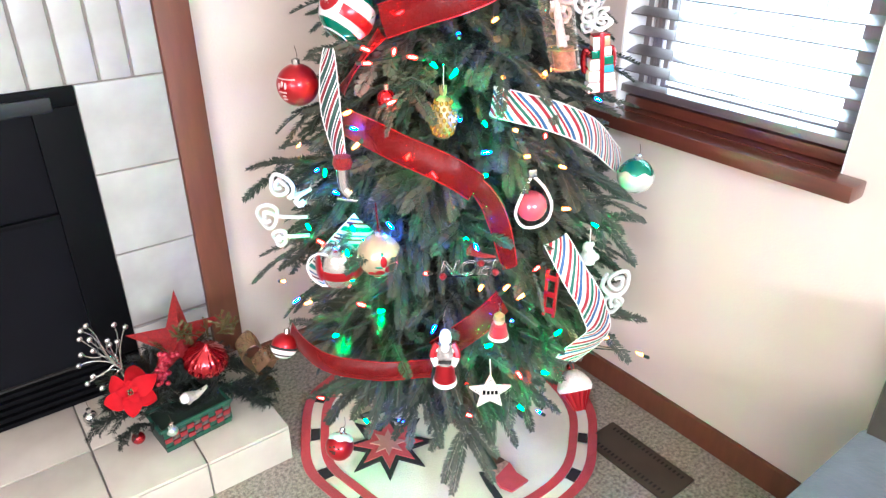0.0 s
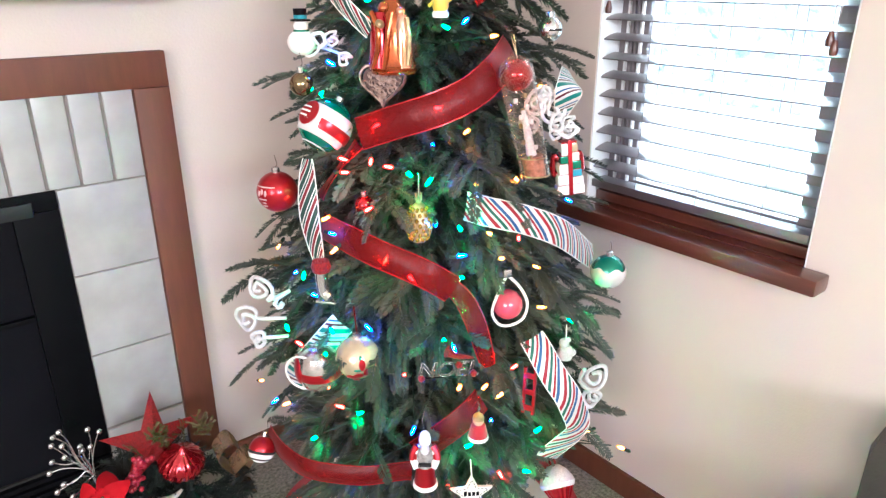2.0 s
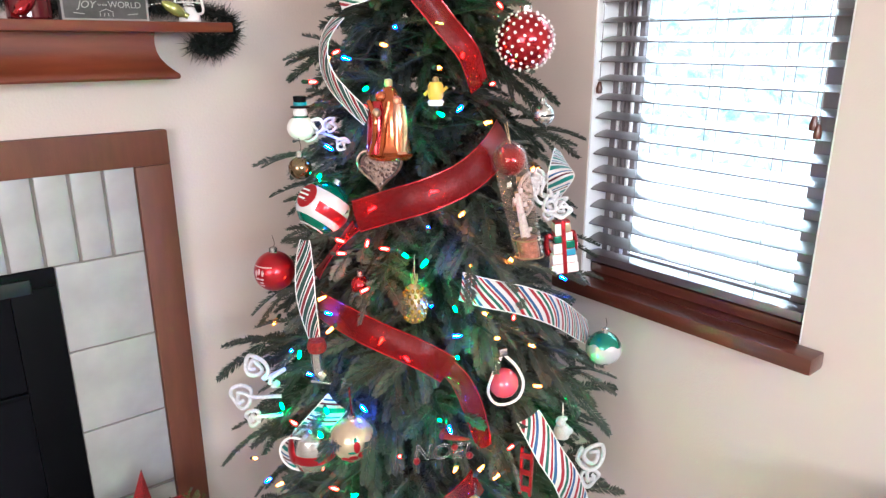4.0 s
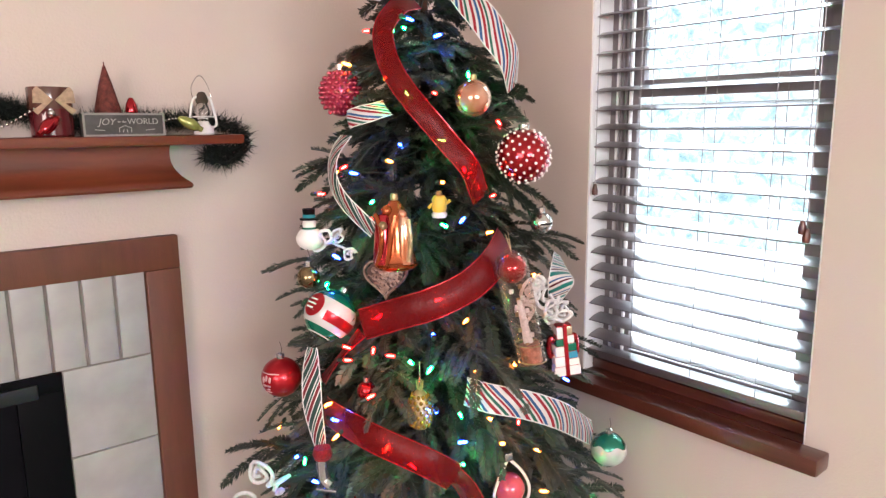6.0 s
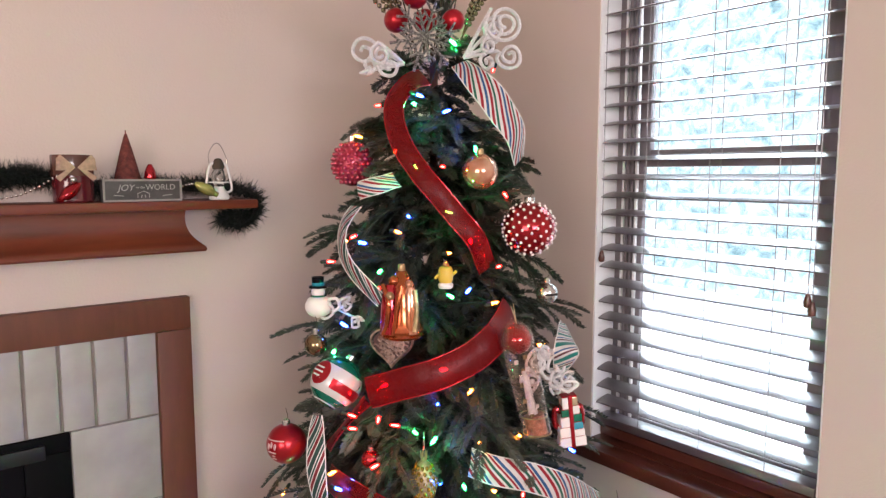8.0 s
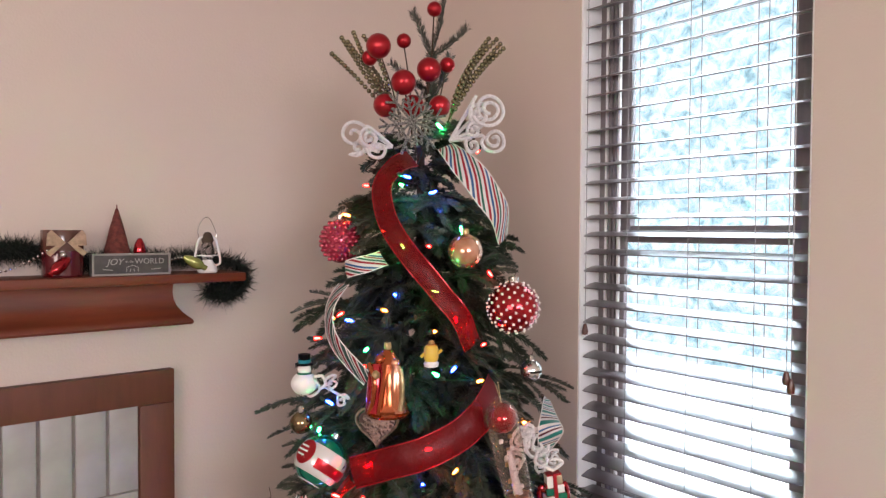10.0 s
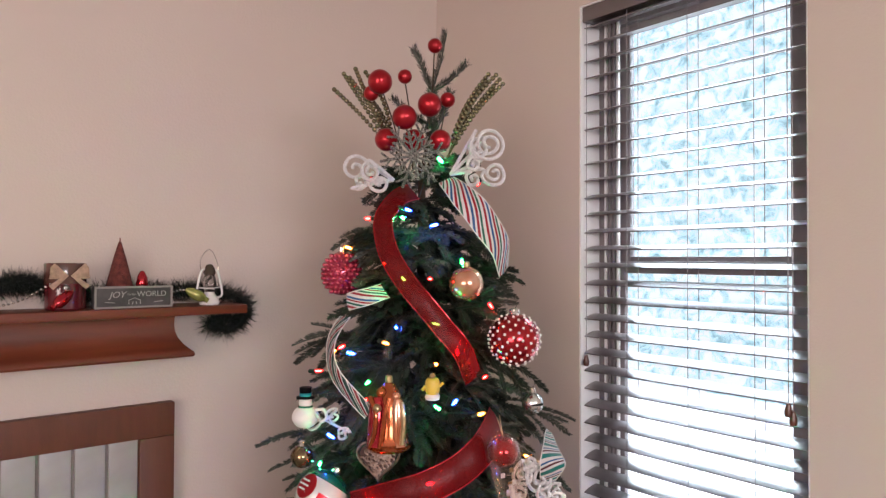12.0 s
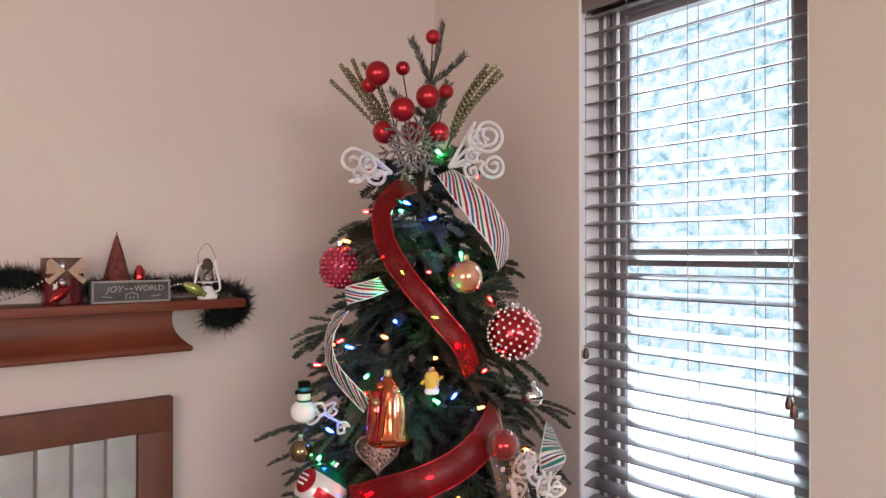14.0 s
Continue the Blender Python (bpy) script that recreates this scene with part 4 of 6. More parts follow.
lit("blue", [(0.863, 1.452, 1.060), (0.738, 1.590, 0.893), (0.709, 1.683, 0.794), (0.710, 1.624, 0.767), (0.886, 1.406, 0.870), (0.854, 1.434, 0.928), (0.751, 1.503, 0.735), (0.673, 1.761, 0.477), (0.862, 1.392, 0.702), (0.788, 1.418, 0.545), (0.915, 1.345, 0.546), (1.063, 1.389, 0.217), (0.765, 1.511, 0.265), (0.924, 1.590, 1.610), (0.956, 1.549, 1.578), (0.810, 1.615, 1.337), (0.775, 1.626, 1.187), (0.934, 1.453, 1.257), (1.164, 1.408, 0.917), (0.866, 1.543, 1.387)])
lit("gold", [(0.917, 1.426, 1.082), (0.922, 1.408, 0.992), (0.999, 1.390, 0.993), (0.735, 1.608, 0.916), (0.737, 1.578, 0.866), (0.786, 1.488, 0.863), (0.739, 1.814, 0.804), (0.943, 1.389, 0.902), (0.957, 1.376, 0.856), (1.035, 1.364, 0.824), (0.681, 1.852, 0.477), (0.669, 1.693, 0.506), (0.865, 1.378, 0.625), (0.906, 1.358, 0.616), (0.937, 1.344, 0.596), (1.040, 1.352, 0.743), (1.234, 1.267, 0.375), (1.219, 1.349, 0.379), (0.876, 1.595, 1.506), (0.864, 1.703, 1.535), (0.804, 1.657, 1.338), (0.848, 1.553, 1.359), (0.909, 1.482, 1.322), (0.976, 1.434, 1.231), (1.076, 1.415, 1.142)])
LIT.sort(key=lambda p: p[2])
for k in range(0, len(LIT) - 3, 3):
    a, b = Vector(LIT[k]), Vector(LIT[k + 3])
    inn = [q.lerp(Vector((AXIS.x, AXIS.y, q.z)), f) for q, f in ((a, 0.05), (a.lerp(b, 0.2), 0.4), (a.lerp(b, 0.5), 0.65), (a.lerp(b, 0.8), 0.4), (b, 0.05))]
    part("cord", tube(smooth_path(inn, 5), 0.0014, 5), M_CORD, string)


# ---- ornaments ----
BALLS = "glass baubles on the tree"


def cap_and_hook(ob, top, hook=0.02, r=0.008, material=None):
    part("cap", lathe([(r * 0.95, top - 0.003), (r, top), (r, top + 0.008), (r * 0.5, top + 0.010), (0, top + 0.010)], 14), material or M_SILVER, ob, "metal cap")
    part("hook", tube(smooth_path([(0, 0, top + 0.009), (0.004, 0, top + 0.016), (0, 0, top + 0.010 + hook)], 4), 0.0006, 5), M_TWIG, ob)


def bauble(label, loc, r, material, squash=1.0, cap=None, group=BALLS, tilt=(0, 0)):
    ob = thing("bauble", label, "bauble", loc, outward(loc), group, tilt=tilt)
    part("ball", sphere(r, seg=32, squash=squash), material, ob)
    cap_and_hook(ob, r * squash * 0.985, 0.022, max(0.006, r * 0.2), cap)
    return ob


def band(ob, name, r, z0, z1, material, label="", wave=0.0, a0=0.0, a1=2 * math.pi, squash=1.0):
    """A painted band round a ball."""
    bm = bmesh.new()
    seg, rows = max(4, int(36 * (a1 - a0) / (2 * math.pi))), 4
    grid = []
    for i in range(rows + 1):
        row = []
        for k in range(seg + 1):
            a = a0 + (a1 - a0) * k / seg
            z = z0 + (z1 - z0) * i / rows + wave * math.sin(6 * a)
            z = max(-r * 0.99, min(r * 0.99, z))
            q = math.sqrt(max(0, r * r - z * z)) + 0.0006
            row.append(bm.verts.new((q * math.cos(a), q * math.sin(a), z * squash)))
        grid.append(row)
    for i in range(rows):
        for k in range(seg):
            bm.faces.new((grid[i][k], grid[i][k + 1], grid[i + 1][k + 1], grid[i + 1][k]))
    return part(name, bm, material, ob, label)


def bars(ob, name, r, rows, material, turn=-math.pi / 2, h=0.003):
    """Lettering that cannot be read, as short bars on a ball: (angle, height, length)."""
    for a, z, ln in rows:
        band(ob, name, r, z - h / 2, z + h / 2, material, "", 0, turn + a - ln / 2, turn + a + ln / 2)


def daub(ob, name, r, a, z, w, h, material, turn=-math.pi / 2):
    """A raised oval daub of paint on a ball, at an angle round it and a height on it."""
    q = math.sqrt(max(0, r * r - z * z))
    n = Vector((q * math.cos(turn + a), q * math.sin(turn + a), z))
    d = part(name, sphere(1.0, seg=12), material, ob)
    d.matrix_basis = Matrix.Translation(n) @ n.to_track_quat("Z", "Y").to_matrix().to_4x4() @ Matrix.Diagonal((w / 2, h / 2, 0.0012, 1))
    return d


# satin red ball with a white motif
p = (0.696, 1.708, 0.952)
b = bauble("large satin red bauble with a white painted motif", p, 0.038, M_REDMATT)
for a, z, w, h in ((-0.42, 0.004, 0.006, 0.013), (-0.22, 0.008, 0.006, 0.012), (0.0, 0.006, 0.006, 0.012), (-0.32, -0.006, 0.012, 0.004), (-0.06, -0.006, 0.010, 0.004), (-0.12, -0.013, 0.009, 0.004), (-0.14, -0.019, 0.012, 0.004)):
    daub(b, "motif", 0.0381, a, z, w, h, M_MOTIF)
band(b, "line", 0.0382, 0.016, 0.018, M_MOTIF, "", 0, -math.pi / 2 - 0.75, -math.pi / 2 + 0.5)
# green ball with a broad white band and a red round seal
p = (0.753, 1.613, 1.084)
b = thing("bauble", "green glass bauble with broad white band and red seal", "bauble", p, outward(p) + 14, BALLS, tilt=(-24, 31))
part("ball", sphere(0.047, seg=36), M_GREENB, b)
band(b, "band", 0.0474, -0.043, 0.022, mat("pearl_white_paint", (0.72, 0.71, 0.70), 0.25, metal=0.25, coat=0.4), "white painted band")
band(b, "stripe", 0.0479, -0.018, 0.0, M_REDMATT, "red painted stripe", 0, -1.75, 0.5)
bm = bmesh.new()
c0 = bm.verts.new(0.0496 * Vector((math.cos(-2.40), math.sin(-2.40), 0)))
ringv = []
for k in range(20):
    a, zz = -2.40 + 0.46 * math.cos(k * math.pi / 10), 0.0225 * math.sin(k * math.pi / 10)
    q = math.sqrt(0.0489 ** 2 - zz * zz)
    ringv.append(bm.verts.new((q * math.cos(a), q * math.sin(a), zz)))
for k in range(20):
    bm.faces.new((c0, ringv[k], ringv[(k + 1) % 20]))
part("seal", bm, M_REDMATT, b, "round red seal")
bars(b, "mark", 0.0505, ((-0.88, 0.008, 0.4), (-0.88, 0.0, 0.5), (-0.88, -0.008, 0.36)), M_WHITE)
cap_and_hook(b, 0.046)
# quilted pink, amber, dotted
p = (0.858, 1.724, 1.483)
b = thing("bauble", "pink quilted glass egg bauble with raised diamonds", "bauble", p, outward(p), BALLS)
part("ball", sphere(0.0375, seg=32, squash=1.2), M_PINK, b)
bead = finish(sphere(0.0062, seg=8), "diamond", M_PINK)
for i in range(9):
    zz = -0.036 + 0.009 * i
    q = 0.0375 * math.sqrt(max(0, 1 - (zz / 0.045) ** 2))
    for k in range(16):
        a = 2 * math.pi * (k + 0.5 * (i % 2)) / 16
        d = new("diamond", bead)
        d.parent, d.location = b, (q * math.cos(a), q * math.sin(a), zz)
        d.scale = (q / 0.0375 * 0.9, q / 0.0375 * 0.9, 0.75)
cap_and_hook(b, 0.045)
bauble("amber mercury glass bauble with a gold cap", (0.989, 1.487, 1.467), 0.033, M_AMBER, cap=M_GOLDFIL)
p = (1.039, 1.409, 1.365)
b = bauble("large red bauble covered in raised white dots", p, 0.048, M_REDGLASS)
dot = finish(sphere(0.0027, seg=8), "dot", M_WHITE)
for k in range(150):
    zz = 1 - 2 * (k + 0.5) / 150
    a = 2.39996 * k
    q = math.sqrt(1 - zz * zz)
    d = new("dot", dot)
    d.parent, d.location = b, (0.0483 * q * math.cos(a), 0.0483 * q * math.sin(a), 0.0483 * zz)
p = (1.100, 1.420, 1.238)
b = bauble("small silver jingle bell bauble", p, 0.021, M_SILVER)
band(b, "slot", 0.0213, -0.002, 0.002, M_SLOT, "", 0, -2.2, -0.9)
bauble("small shiny antique gold bauble", (0.729, 1.644, 1.152), 0.0205, mat("dark_gold_glass", (0.30, 0.22, 0.12), 0.12, metal=0.9, vary=0.2, scale=60))
# champagne ball with a red bow print
p = (0.726, 1.5, 0.683)
b = bauble("champagne glitter bauble with painted red bows and green sprigs", p, 0.041, M_GOLDB)
for a, z, w, h, mt in ((0.42, -0.020, 0.020, 0.012, M_REDMATT), (0.78, -0.016, 0.018, 0.013, M_REDMATT), (0.95, 0.006, 0.012, 0.022, M_REDMATT), (0.62, -0.028, 0.013, 0.010, M_REDMATT), (1.15, -0.010, 0.014, 0.016, M_REDMATT),
                       (0.75, -0.004, 0.016, 0.005, M_GREENB), (0.90, 0.018, 0.006, 0.010, M_GREENB), (0.25, -0.029, 0.012, 0.005, M_GREENB), (-0.95, -0.016, 0.016, 0.012, M_REDMATT), (-0.8, -0.026, 0.012, 0.006, M_GREENB)):
    daub(b, "print", 0.0411, a - 0.5, z, w, h, mt)
part("string", tube([(0, 0, 0.05), (-0.004, 0.004, 0.1)], 0.0016, 6), M_REDRIB, b)
# drum-shaped silver ball
p = (0.693, 1.589, 0.635)
b = thing("bauble", "silver glass bauble with a red and white banded face", "bauble", p, outward(p), BALLS)
part("ball", lathe([(0, -0.042), (0.02, -0.041), (0.036, -0.032), (0.043, -0.012), (0.044, 0.012), (0.037, 0.031), (0.02, 0.041), (0, 0.042)], 32), M_SILVER, b)
part("band", lathe([(0.0435, -0.014), (0.0446, -0.012), (0.0449, 0.0), (0.0446, 0.003), (0.0437, 0.004)], 32), M_REDMATT, b, "red band")
face = part("face", sphere(0.029, seg=20), M_REDMATT, b, "red round face")
face.matrix_basis = pose(-0.031, -0.016, 0, 0, 0, 28) @ Matrix.Diagonal((0.42, 1, 1, 1))
part("trim", tube([(0.034 * math.cos(a) - 0.02, -0.03, 0.034 * math.sin(a)) for a in [k * math.pi / 10 for k in range(21)]], 0.0022, 6), M_WHITE, b)
cap_and_hook(b, 0.041)
b = bauble("green and silver glass bauble with a snowy scene", (1.250, 1.360, 0.757), 0.0355, M_GREENB)
band(b, "snow", 0.0364, -0.035, 0.013, mat("pearl_silver", (0.78, 0.79, 0.78), 0.25, metal=0.5), "silver painted snow scene", 0.004)
p = (0.591, 1.662, 0.448)
b = bauble("small red, white and black striped bauble", p, 0.026, M_REDMATT, tilt=(-30, 0))
for z0, z1, mt in ((-0.006, -0.001, M_BLACKFELT), (-0.0155, -0.0065, M_WHITE), (-0.019, -0.016, M_BLACKFELT), (-0.025, -0.0195, M_WHITE)):
    band(b, "stripe", 0.0263, z0, z1, mt)
p = (0.660, 1.593, 0.190)
b = bauble("red bauble with a white top and paw marks", p, 0.031, M_REDMATT, tilt=(-34, 0))
band(b, "snow", 0.0314, 0.016, 0.0295, M_WHITE, "white painted top", 0.0015)
bars(b, "paw", 0.0314, ((-0.3, 0.0, 0.2), (0.0, 0.003, 0.2), (0.3, 0.0, 0.2), (-0.1, -0.008, 0.5), (0.0, -0.012, 0.3)), M_SLOT)
# rose bauble deep in the branches
p = (0.798, 1.570, 0.940)
b = bauble("small red ridged bauble among the branches", p, 0.018, M_REDGLASS)
# round lens in a white teardrop ring
p = (1.008, 1.407, 0.738)
b = thing("ornament", "pink round ornament hanging inside a white teardrop ring", "ornament", p, outward(p), tilt=(0, -6))
part("ball", sphere(0.030, seg=28), mat("bright_pink_glass", (0.66, 0.10, 0.15), 0.15, metal=0.25, coat=0.6), b)
part("ring", tube(smooth_path([(0, -0.012, 0.068), (-0.022, -0.012, 0.03), (-0.035, -0.012, -0.004), (-0.024, -0.012, -0.032), (0, -0.012, -0.04), (0.026, -0.012, -0.03), (0.036, -0.012, 0), (0.024, -0.012, 0.036), (0, -0.012, 0.068)], 5), 0.003, 8), M_WHITE, b)
part("cap", box((-0.008, -0.018, 0.064), (0.008, -0.006, 0.08), 0.002), M_SILVER, b)

FIG = "figure ornaments on the tree"


def figure(label, loc, profile, material, extra=(), tilt=(0, 0), turn=0):
    """A figurine ornament of plain turned shapes in one mesh a colour."""
    ob = thing("ornament", label, "ornament", loc, outward(loc) + turn, FIG, tilt=tilt)
    part("body", lathe(profile, 22), material, ob)
    for nm, bm, mt in extra:
        part(nm, bm, mt, ob)
    return ob


# tall robed figure with red and white coat
p = (0.791, 1.388, 0.494)
figure("glass ornament shaped like a robed winter figure in red and white", p, [(0, -0.058), (0.02, -0.058), (0.021, -0.05), (0.018, -0.03), (0.016, -0.008), (0, -0.008)], M_REDMATT, (
    ("coat", lathe([(0, -0.012), (0.016, -0.012), (0.019, 0.0), (0.018, 0.016), (0.013, 0.032), (0, 0.035)], 20), mat("pearl_glass", (0.58, 0.55, 0.53), 0.22, metal=0.5, vary=0.25, scale=150)),
    ("arm", tube(smooth_path([(-0.015, -0.002, 0.024), (-0.021, -0.008, 0.008), (-0.014, -0.02, -0.004)], 4), 0.007, 8), M_WHITE),
    ("arm", tube(smooth_path([(0.015, -0.002, 0.024), (0.021, -0.008, 0.008), (0.014, -0.02, -0.004)], 4), 0.007, 8), M_WHITE),
    ("belt", box((-0.012, -0.0255, 0.002), (0.012, -0.02, 0.007), 0.001), M_BLACKFELT),
    ("beard", sphere(0.0085, (0, -0.011, 0.030), 14, squash=1.3), M_GLITTER),
    ("sleeve", tube(smooth_path([(-0.013, 0.0, 0.030), (-0.020, -0.004, 0.018), (-0.0215, -0.009, 0.006)], 4), 0.0078, 8), M_REDMATT),
    ("sleeve", tube(smooth_path([(0.013, 0.0, 0.030), (0.020, -0.004, 0.018), (0.0215, -0.009, 0.006)], 4), 0.0078, 8), M_REDMATT),
    ("hem", lathe([(0.0195, -0.06), (0.0235, -0.058), (0.0225, -0.05), (0.019, -0.049)], 20), M_WHITE),
    ("hat", lathe([(0, 0.034), (0.010, 0.035), (0.0115, 0.045), (0.0095, 0.055), (0.005, 0.061), (0, 0.063)], 16), M_WHITE),
    ("hook", tube([(0, 0, 0.062), (-0.004, 0, 0.085), (0.0, 0, 0.105)], 0.0009, 5), M_SILVER)))
p = (0.869, 1.330, 0.566)
figure("small red felt gnome ornament with a pale face", p, [(0, -0.026), (0.017, -0.025), (0.018, -0.02), (0.013, 0.002), (0, 0.006)], M_REDFELT, (
    ("trim", lathe([(0.0165, -0.028), (0.0195, -0.026), (0.0185, -0.02), (0.0165, -0.02)], 18), M_WHITE),
    ("head", sphere(0.0105, (0, 0, 0.011), 14), mat("peach_paint", (0.7, 0.42, 0.28), 0.5)),
    ("hat", lathe([(0.0108, 0.014), (0.0095, 0.021), (0, 0.03)], 14), M_GOLDFIL)))
p = (1.111, 1.342, 0.629)
figure("white fluffy animal ornament on a thin cord", p, [(0, -0.02), (0.014, -0.018), (0.017, -0.006), (0.013, 0.006), (0.009, 0.01), (0, 0.011)], M_GLITTER, (
    ("head", sphere(0.0105, (-0.004, 0, 0.017), 14), M_GLITTER), ("ear", sphere(0.005, (0.006, 0, 0.022), 8), M_GLITTER), ("paw", sphere(0.008, (0.014, -0.004, -0.006), 10), M_GLITTER),
    ("cord", tube([(0, 0, 0.026), (0.001, 0.004, 0.055)], 0.0012, 5), M_WHITE)))
# snowman with top hat
p = (0.746, 1.664, 1.234)
snowman = figure("white snowman ornament with a dark top hat and green scarf", p, [(0.0225 * math.sin(math.pi * k / 16), -0.007 - 0.0205 * math.cos(math.pi * k / 16)) for k in range(17)], M_WHITE, (
    ("head", sphere(0.0115, (0, 0, 0.018), 16), M_WHITE),
    ("scarf", lathe([(0.0085, 0.006), (0.0125, 0.008), (0.0125, 0.013), (0.0085, 0.014)], 16), M_GREENB),
    ("hat", lathe([(0, 0.026), (0.0155, 0.026), (0.0155, 0.0285), (0.0095, 0.029), (0.0105, 0.045), (0, 0.0455)], 16), M_BLACK),
    ("hat_band", lathe([(0.0098, 0.0295), (0.0105, 0.030), (0.0107, 0.035), (0.0102, 0.0355)], 16), mat("teal_satin", (0.01, 0.25, 0.3), 0.3)),
    ("arm", tube(smooth_path([(0.02, 0, 0.006), (0.035, 0, 0.008), (0.04, 0, -0.006), (0.03, 0, -0.014)], 5), 0.003, 6), M_WHITE)))
snowman.scale = (1.1, 1.1, 1.05)
snowman.location.z -= 0.008
# draped pair in orange and gold glass
p = (0.834, 1.519, 1.241)
figure("orange and gold glass ornament of a draped group", p, [(0, -0.060), (0.036, -0.060), (0.038, -0.052), (0.033, -0.04), (0.030, -0.012), (0.027, 0.012), (0.02, 0.034), (0.010, 0.05), (0, 0.056)], M_ORANGE, (
    ("robe", lathe([(0, -0.055), (0.02, -0.055), (0.018, -0.02), (0.015, 0.015), (0.009, 0.03), (0, 0.032)], 16, centre=(-0.017, -0.017, 0)), M_REDGLASS),
    ("robe", lathe([(0, -0.055), (0.017, -0.055), (0.015, -0.02), (0.013, 0.01), (0.008, 0.026), (0, 0.028)], 16, centre=(0.018, -0.016, 0)), M_AMBER),
    ("head", sphere(0.010, (-0.011, -0.015, 0.036), 12), M_ORANGE), ("head", sphere(0.009, (0.015, -0.014, 0.03), 12), M_AMBER),
    ("drape", tube(smooth_path([(-0.030, -0.022, 0.03), (-0.018, -0.036, 0.004), (-0.020, -0.036, -0.03), (-0.028, -0.03, -0.055)], 5), 0.0045, 8), M_ORANGE),
    ("drape", tube(smooth_path([(0.004, -0.03, 0.03), (-0.002, -0.036, 0.0), (-0.006, -0.038, -0.03), (-0.010, -0.036, -0.056)], 5), 0.004, 8), M_ORANGE),
    ("drape", tube(smooth_path([(0.026, -0.024, 0.022), (0.030, -0.03, -0.01), (0.027, -0.03, -0.05)], 5), 0.0045, 8), M_GOLDFIL),
    ("bundle", sphere(0.008, (-0.016, -0.032, 0.012), 10), M_GOLDFIL),
    ("base", lathe([(0, -0.066), (0.036, -0.066), (0.040, -0.061), (0.036, -0.057), (0, -0.057)], 24), M_ORANGE),
    ("cap", lathe([(0.006, 0.052), (0.007, 0.056), (0.006, 0.064), (0, 0.065)], 10), M_GOLDFIL)))
# small yellow figure
p = (0.896, 1.472, 1.282)
figure("small yellow and white figure ornament", p, [(0, -0.010), (0.011, -0.010), (0.013, -0.004), (0.013, 0.012), (0.010, 0.018), (0, 0.02)], M_YELLOW, (
    ("base", lathe([(0, -0.020), (0.012, -0.020), (0.014, -0.014), (0.011, -0.010), (0, -0.009)], 16), M_WHITE),
    ("arm", tube([(-0.012, 0, 0.004), (-0.019, -0.002, -0.003)], 0.003, 6), M_YELLOW),
    ("arm", tube([(0.012, 0, 0.004), (0.019, -0.002, 0.010)], 0.003, 6), M_YELLOW),
    ("cap", lathe([(0.005, 0.018), (0.006, 0.021), (0.004, 0.026), (0, 0.027)], 10), M_GOLDFIL)))
# filigree heart
p = (0.817, 1.526, 1.160)
heart = thing("ornament", "openwork rose silver heart ornament", "ornament", p, outward(p), FIG)


def heart_pt(a, s):
    return (s * 0.0235 * 16 * math.sin(a) ** 3 / 10, s * 0.0235 * (13 * math.cos(a) - 5 * math.cos(2 * a) - 2 * math.cos(3 * a) - math.cos(4 * a)) / 10)


part("plate", prism([heart_pt(2 * math.pi * k / 40, 0.86) for k in range(40)], -0.003, 0.006), mat("dark_rose_metal", (0.07, 0.04, 0.035), 0.4, metal=0.6), heart)
M_ROSE = mat("rose_silver_filigree", (0.33, 0.23, 0.19), 0.28, metal=0.85, vary=0.3, scale=120)
part("rim", tube([(heart_pt(2 * math.pi * k / 40, 1)[0], -0.002, heart_pt(2 * math.pi * k / 40, 1)[1]) for k in range(41)], 0.0026, 7), M_ROSE, heart)
rnd = random.Random(3)
for k in range(60):
    a, s = rnd.uniform(0, 6.28), 0.85 * math.sqrt(rnd.random())
    hx, hz = heart_pt(a, s)
    rr = rnd.uniform(0.003, 0.0055)
    part("scroll", tube([(hx + rr * math.cos(q * 0.8), -0.006, hz + rr * math.sin(q * 0.8)) for q in range(7)], 0.0013, 5), M_ROSE, heart)
# glass tube with a red ball on top
a, c = Vector((0.989, 1.387, 1.172)), Vector((1.010, 1.358, 1.021))
tb = thing("ornament", "clear glass tube ornament with red ball top and gift", "ornament", tuple(a), 0, FIG)
d = c - a
part("ball", sphere(0.027, seg=26), M_REDGLASS, tb, "shiny red ball")
d *= 1.12
shell = part("tube", lathe([(0, -d.length), (0.0235, -d.length), (0.0245, -d.length + 0.004), (0.0295, -0.01), (0.0305, 0.0), (0.0290, 0.011), (0.0235, 0.021), (0.014, 0.029), (0.005, 0.032), (0.004, 0.038), (0, 0.038)], 28), M_CLEAR, tb, "clear glass tube")
shell.matrix_basis = Vector((0, 0, -1)).rotation_difference(d).to_matrix().to_4x4()
for k in range(14):
    u = 0.2 + 0.05 * k
    q = d * u + Vector((0.010 * math.cos(k * 2.4), 0.010 * math.sin(k * 2.4), 0))
    part("flake", box(tuple(q - Vector((0.004, 0.002, 0.004))), tuple(q + Vector((0.004, 0.002, 0.004))), 0.001), M_GLITTER if k % 3 else M_GOLDFIL, tb)
for u in (0.80, 0.98):
    part("ring", tube([d * u + Vector((0.0262 * math.cos(k * 0.5236), 0.0235 * math.sin(k * 0.5236), 0)) for k in range(13)], 0.0014, 6), M_GOLDFIL, tb)
part("gift", tube([d * 0.80, d * 1.0], 0.0185, 12), mat("copper_gift", (0.55, 0.24, 0.16), 0.3, metal=0.4, vary=0.3, scale=120), tb)
part("figure", tube([d * 0.34, d * 0.42, d * 0.60, d * 0.79], 0.004, 10, r2=0.009), M_GLITTER, tb)
part("cord", tube([(0, 0, 0.026), (-0.012, 0.004, 0.062)], 0.0008, 5), M_GOLDFIL, tb)
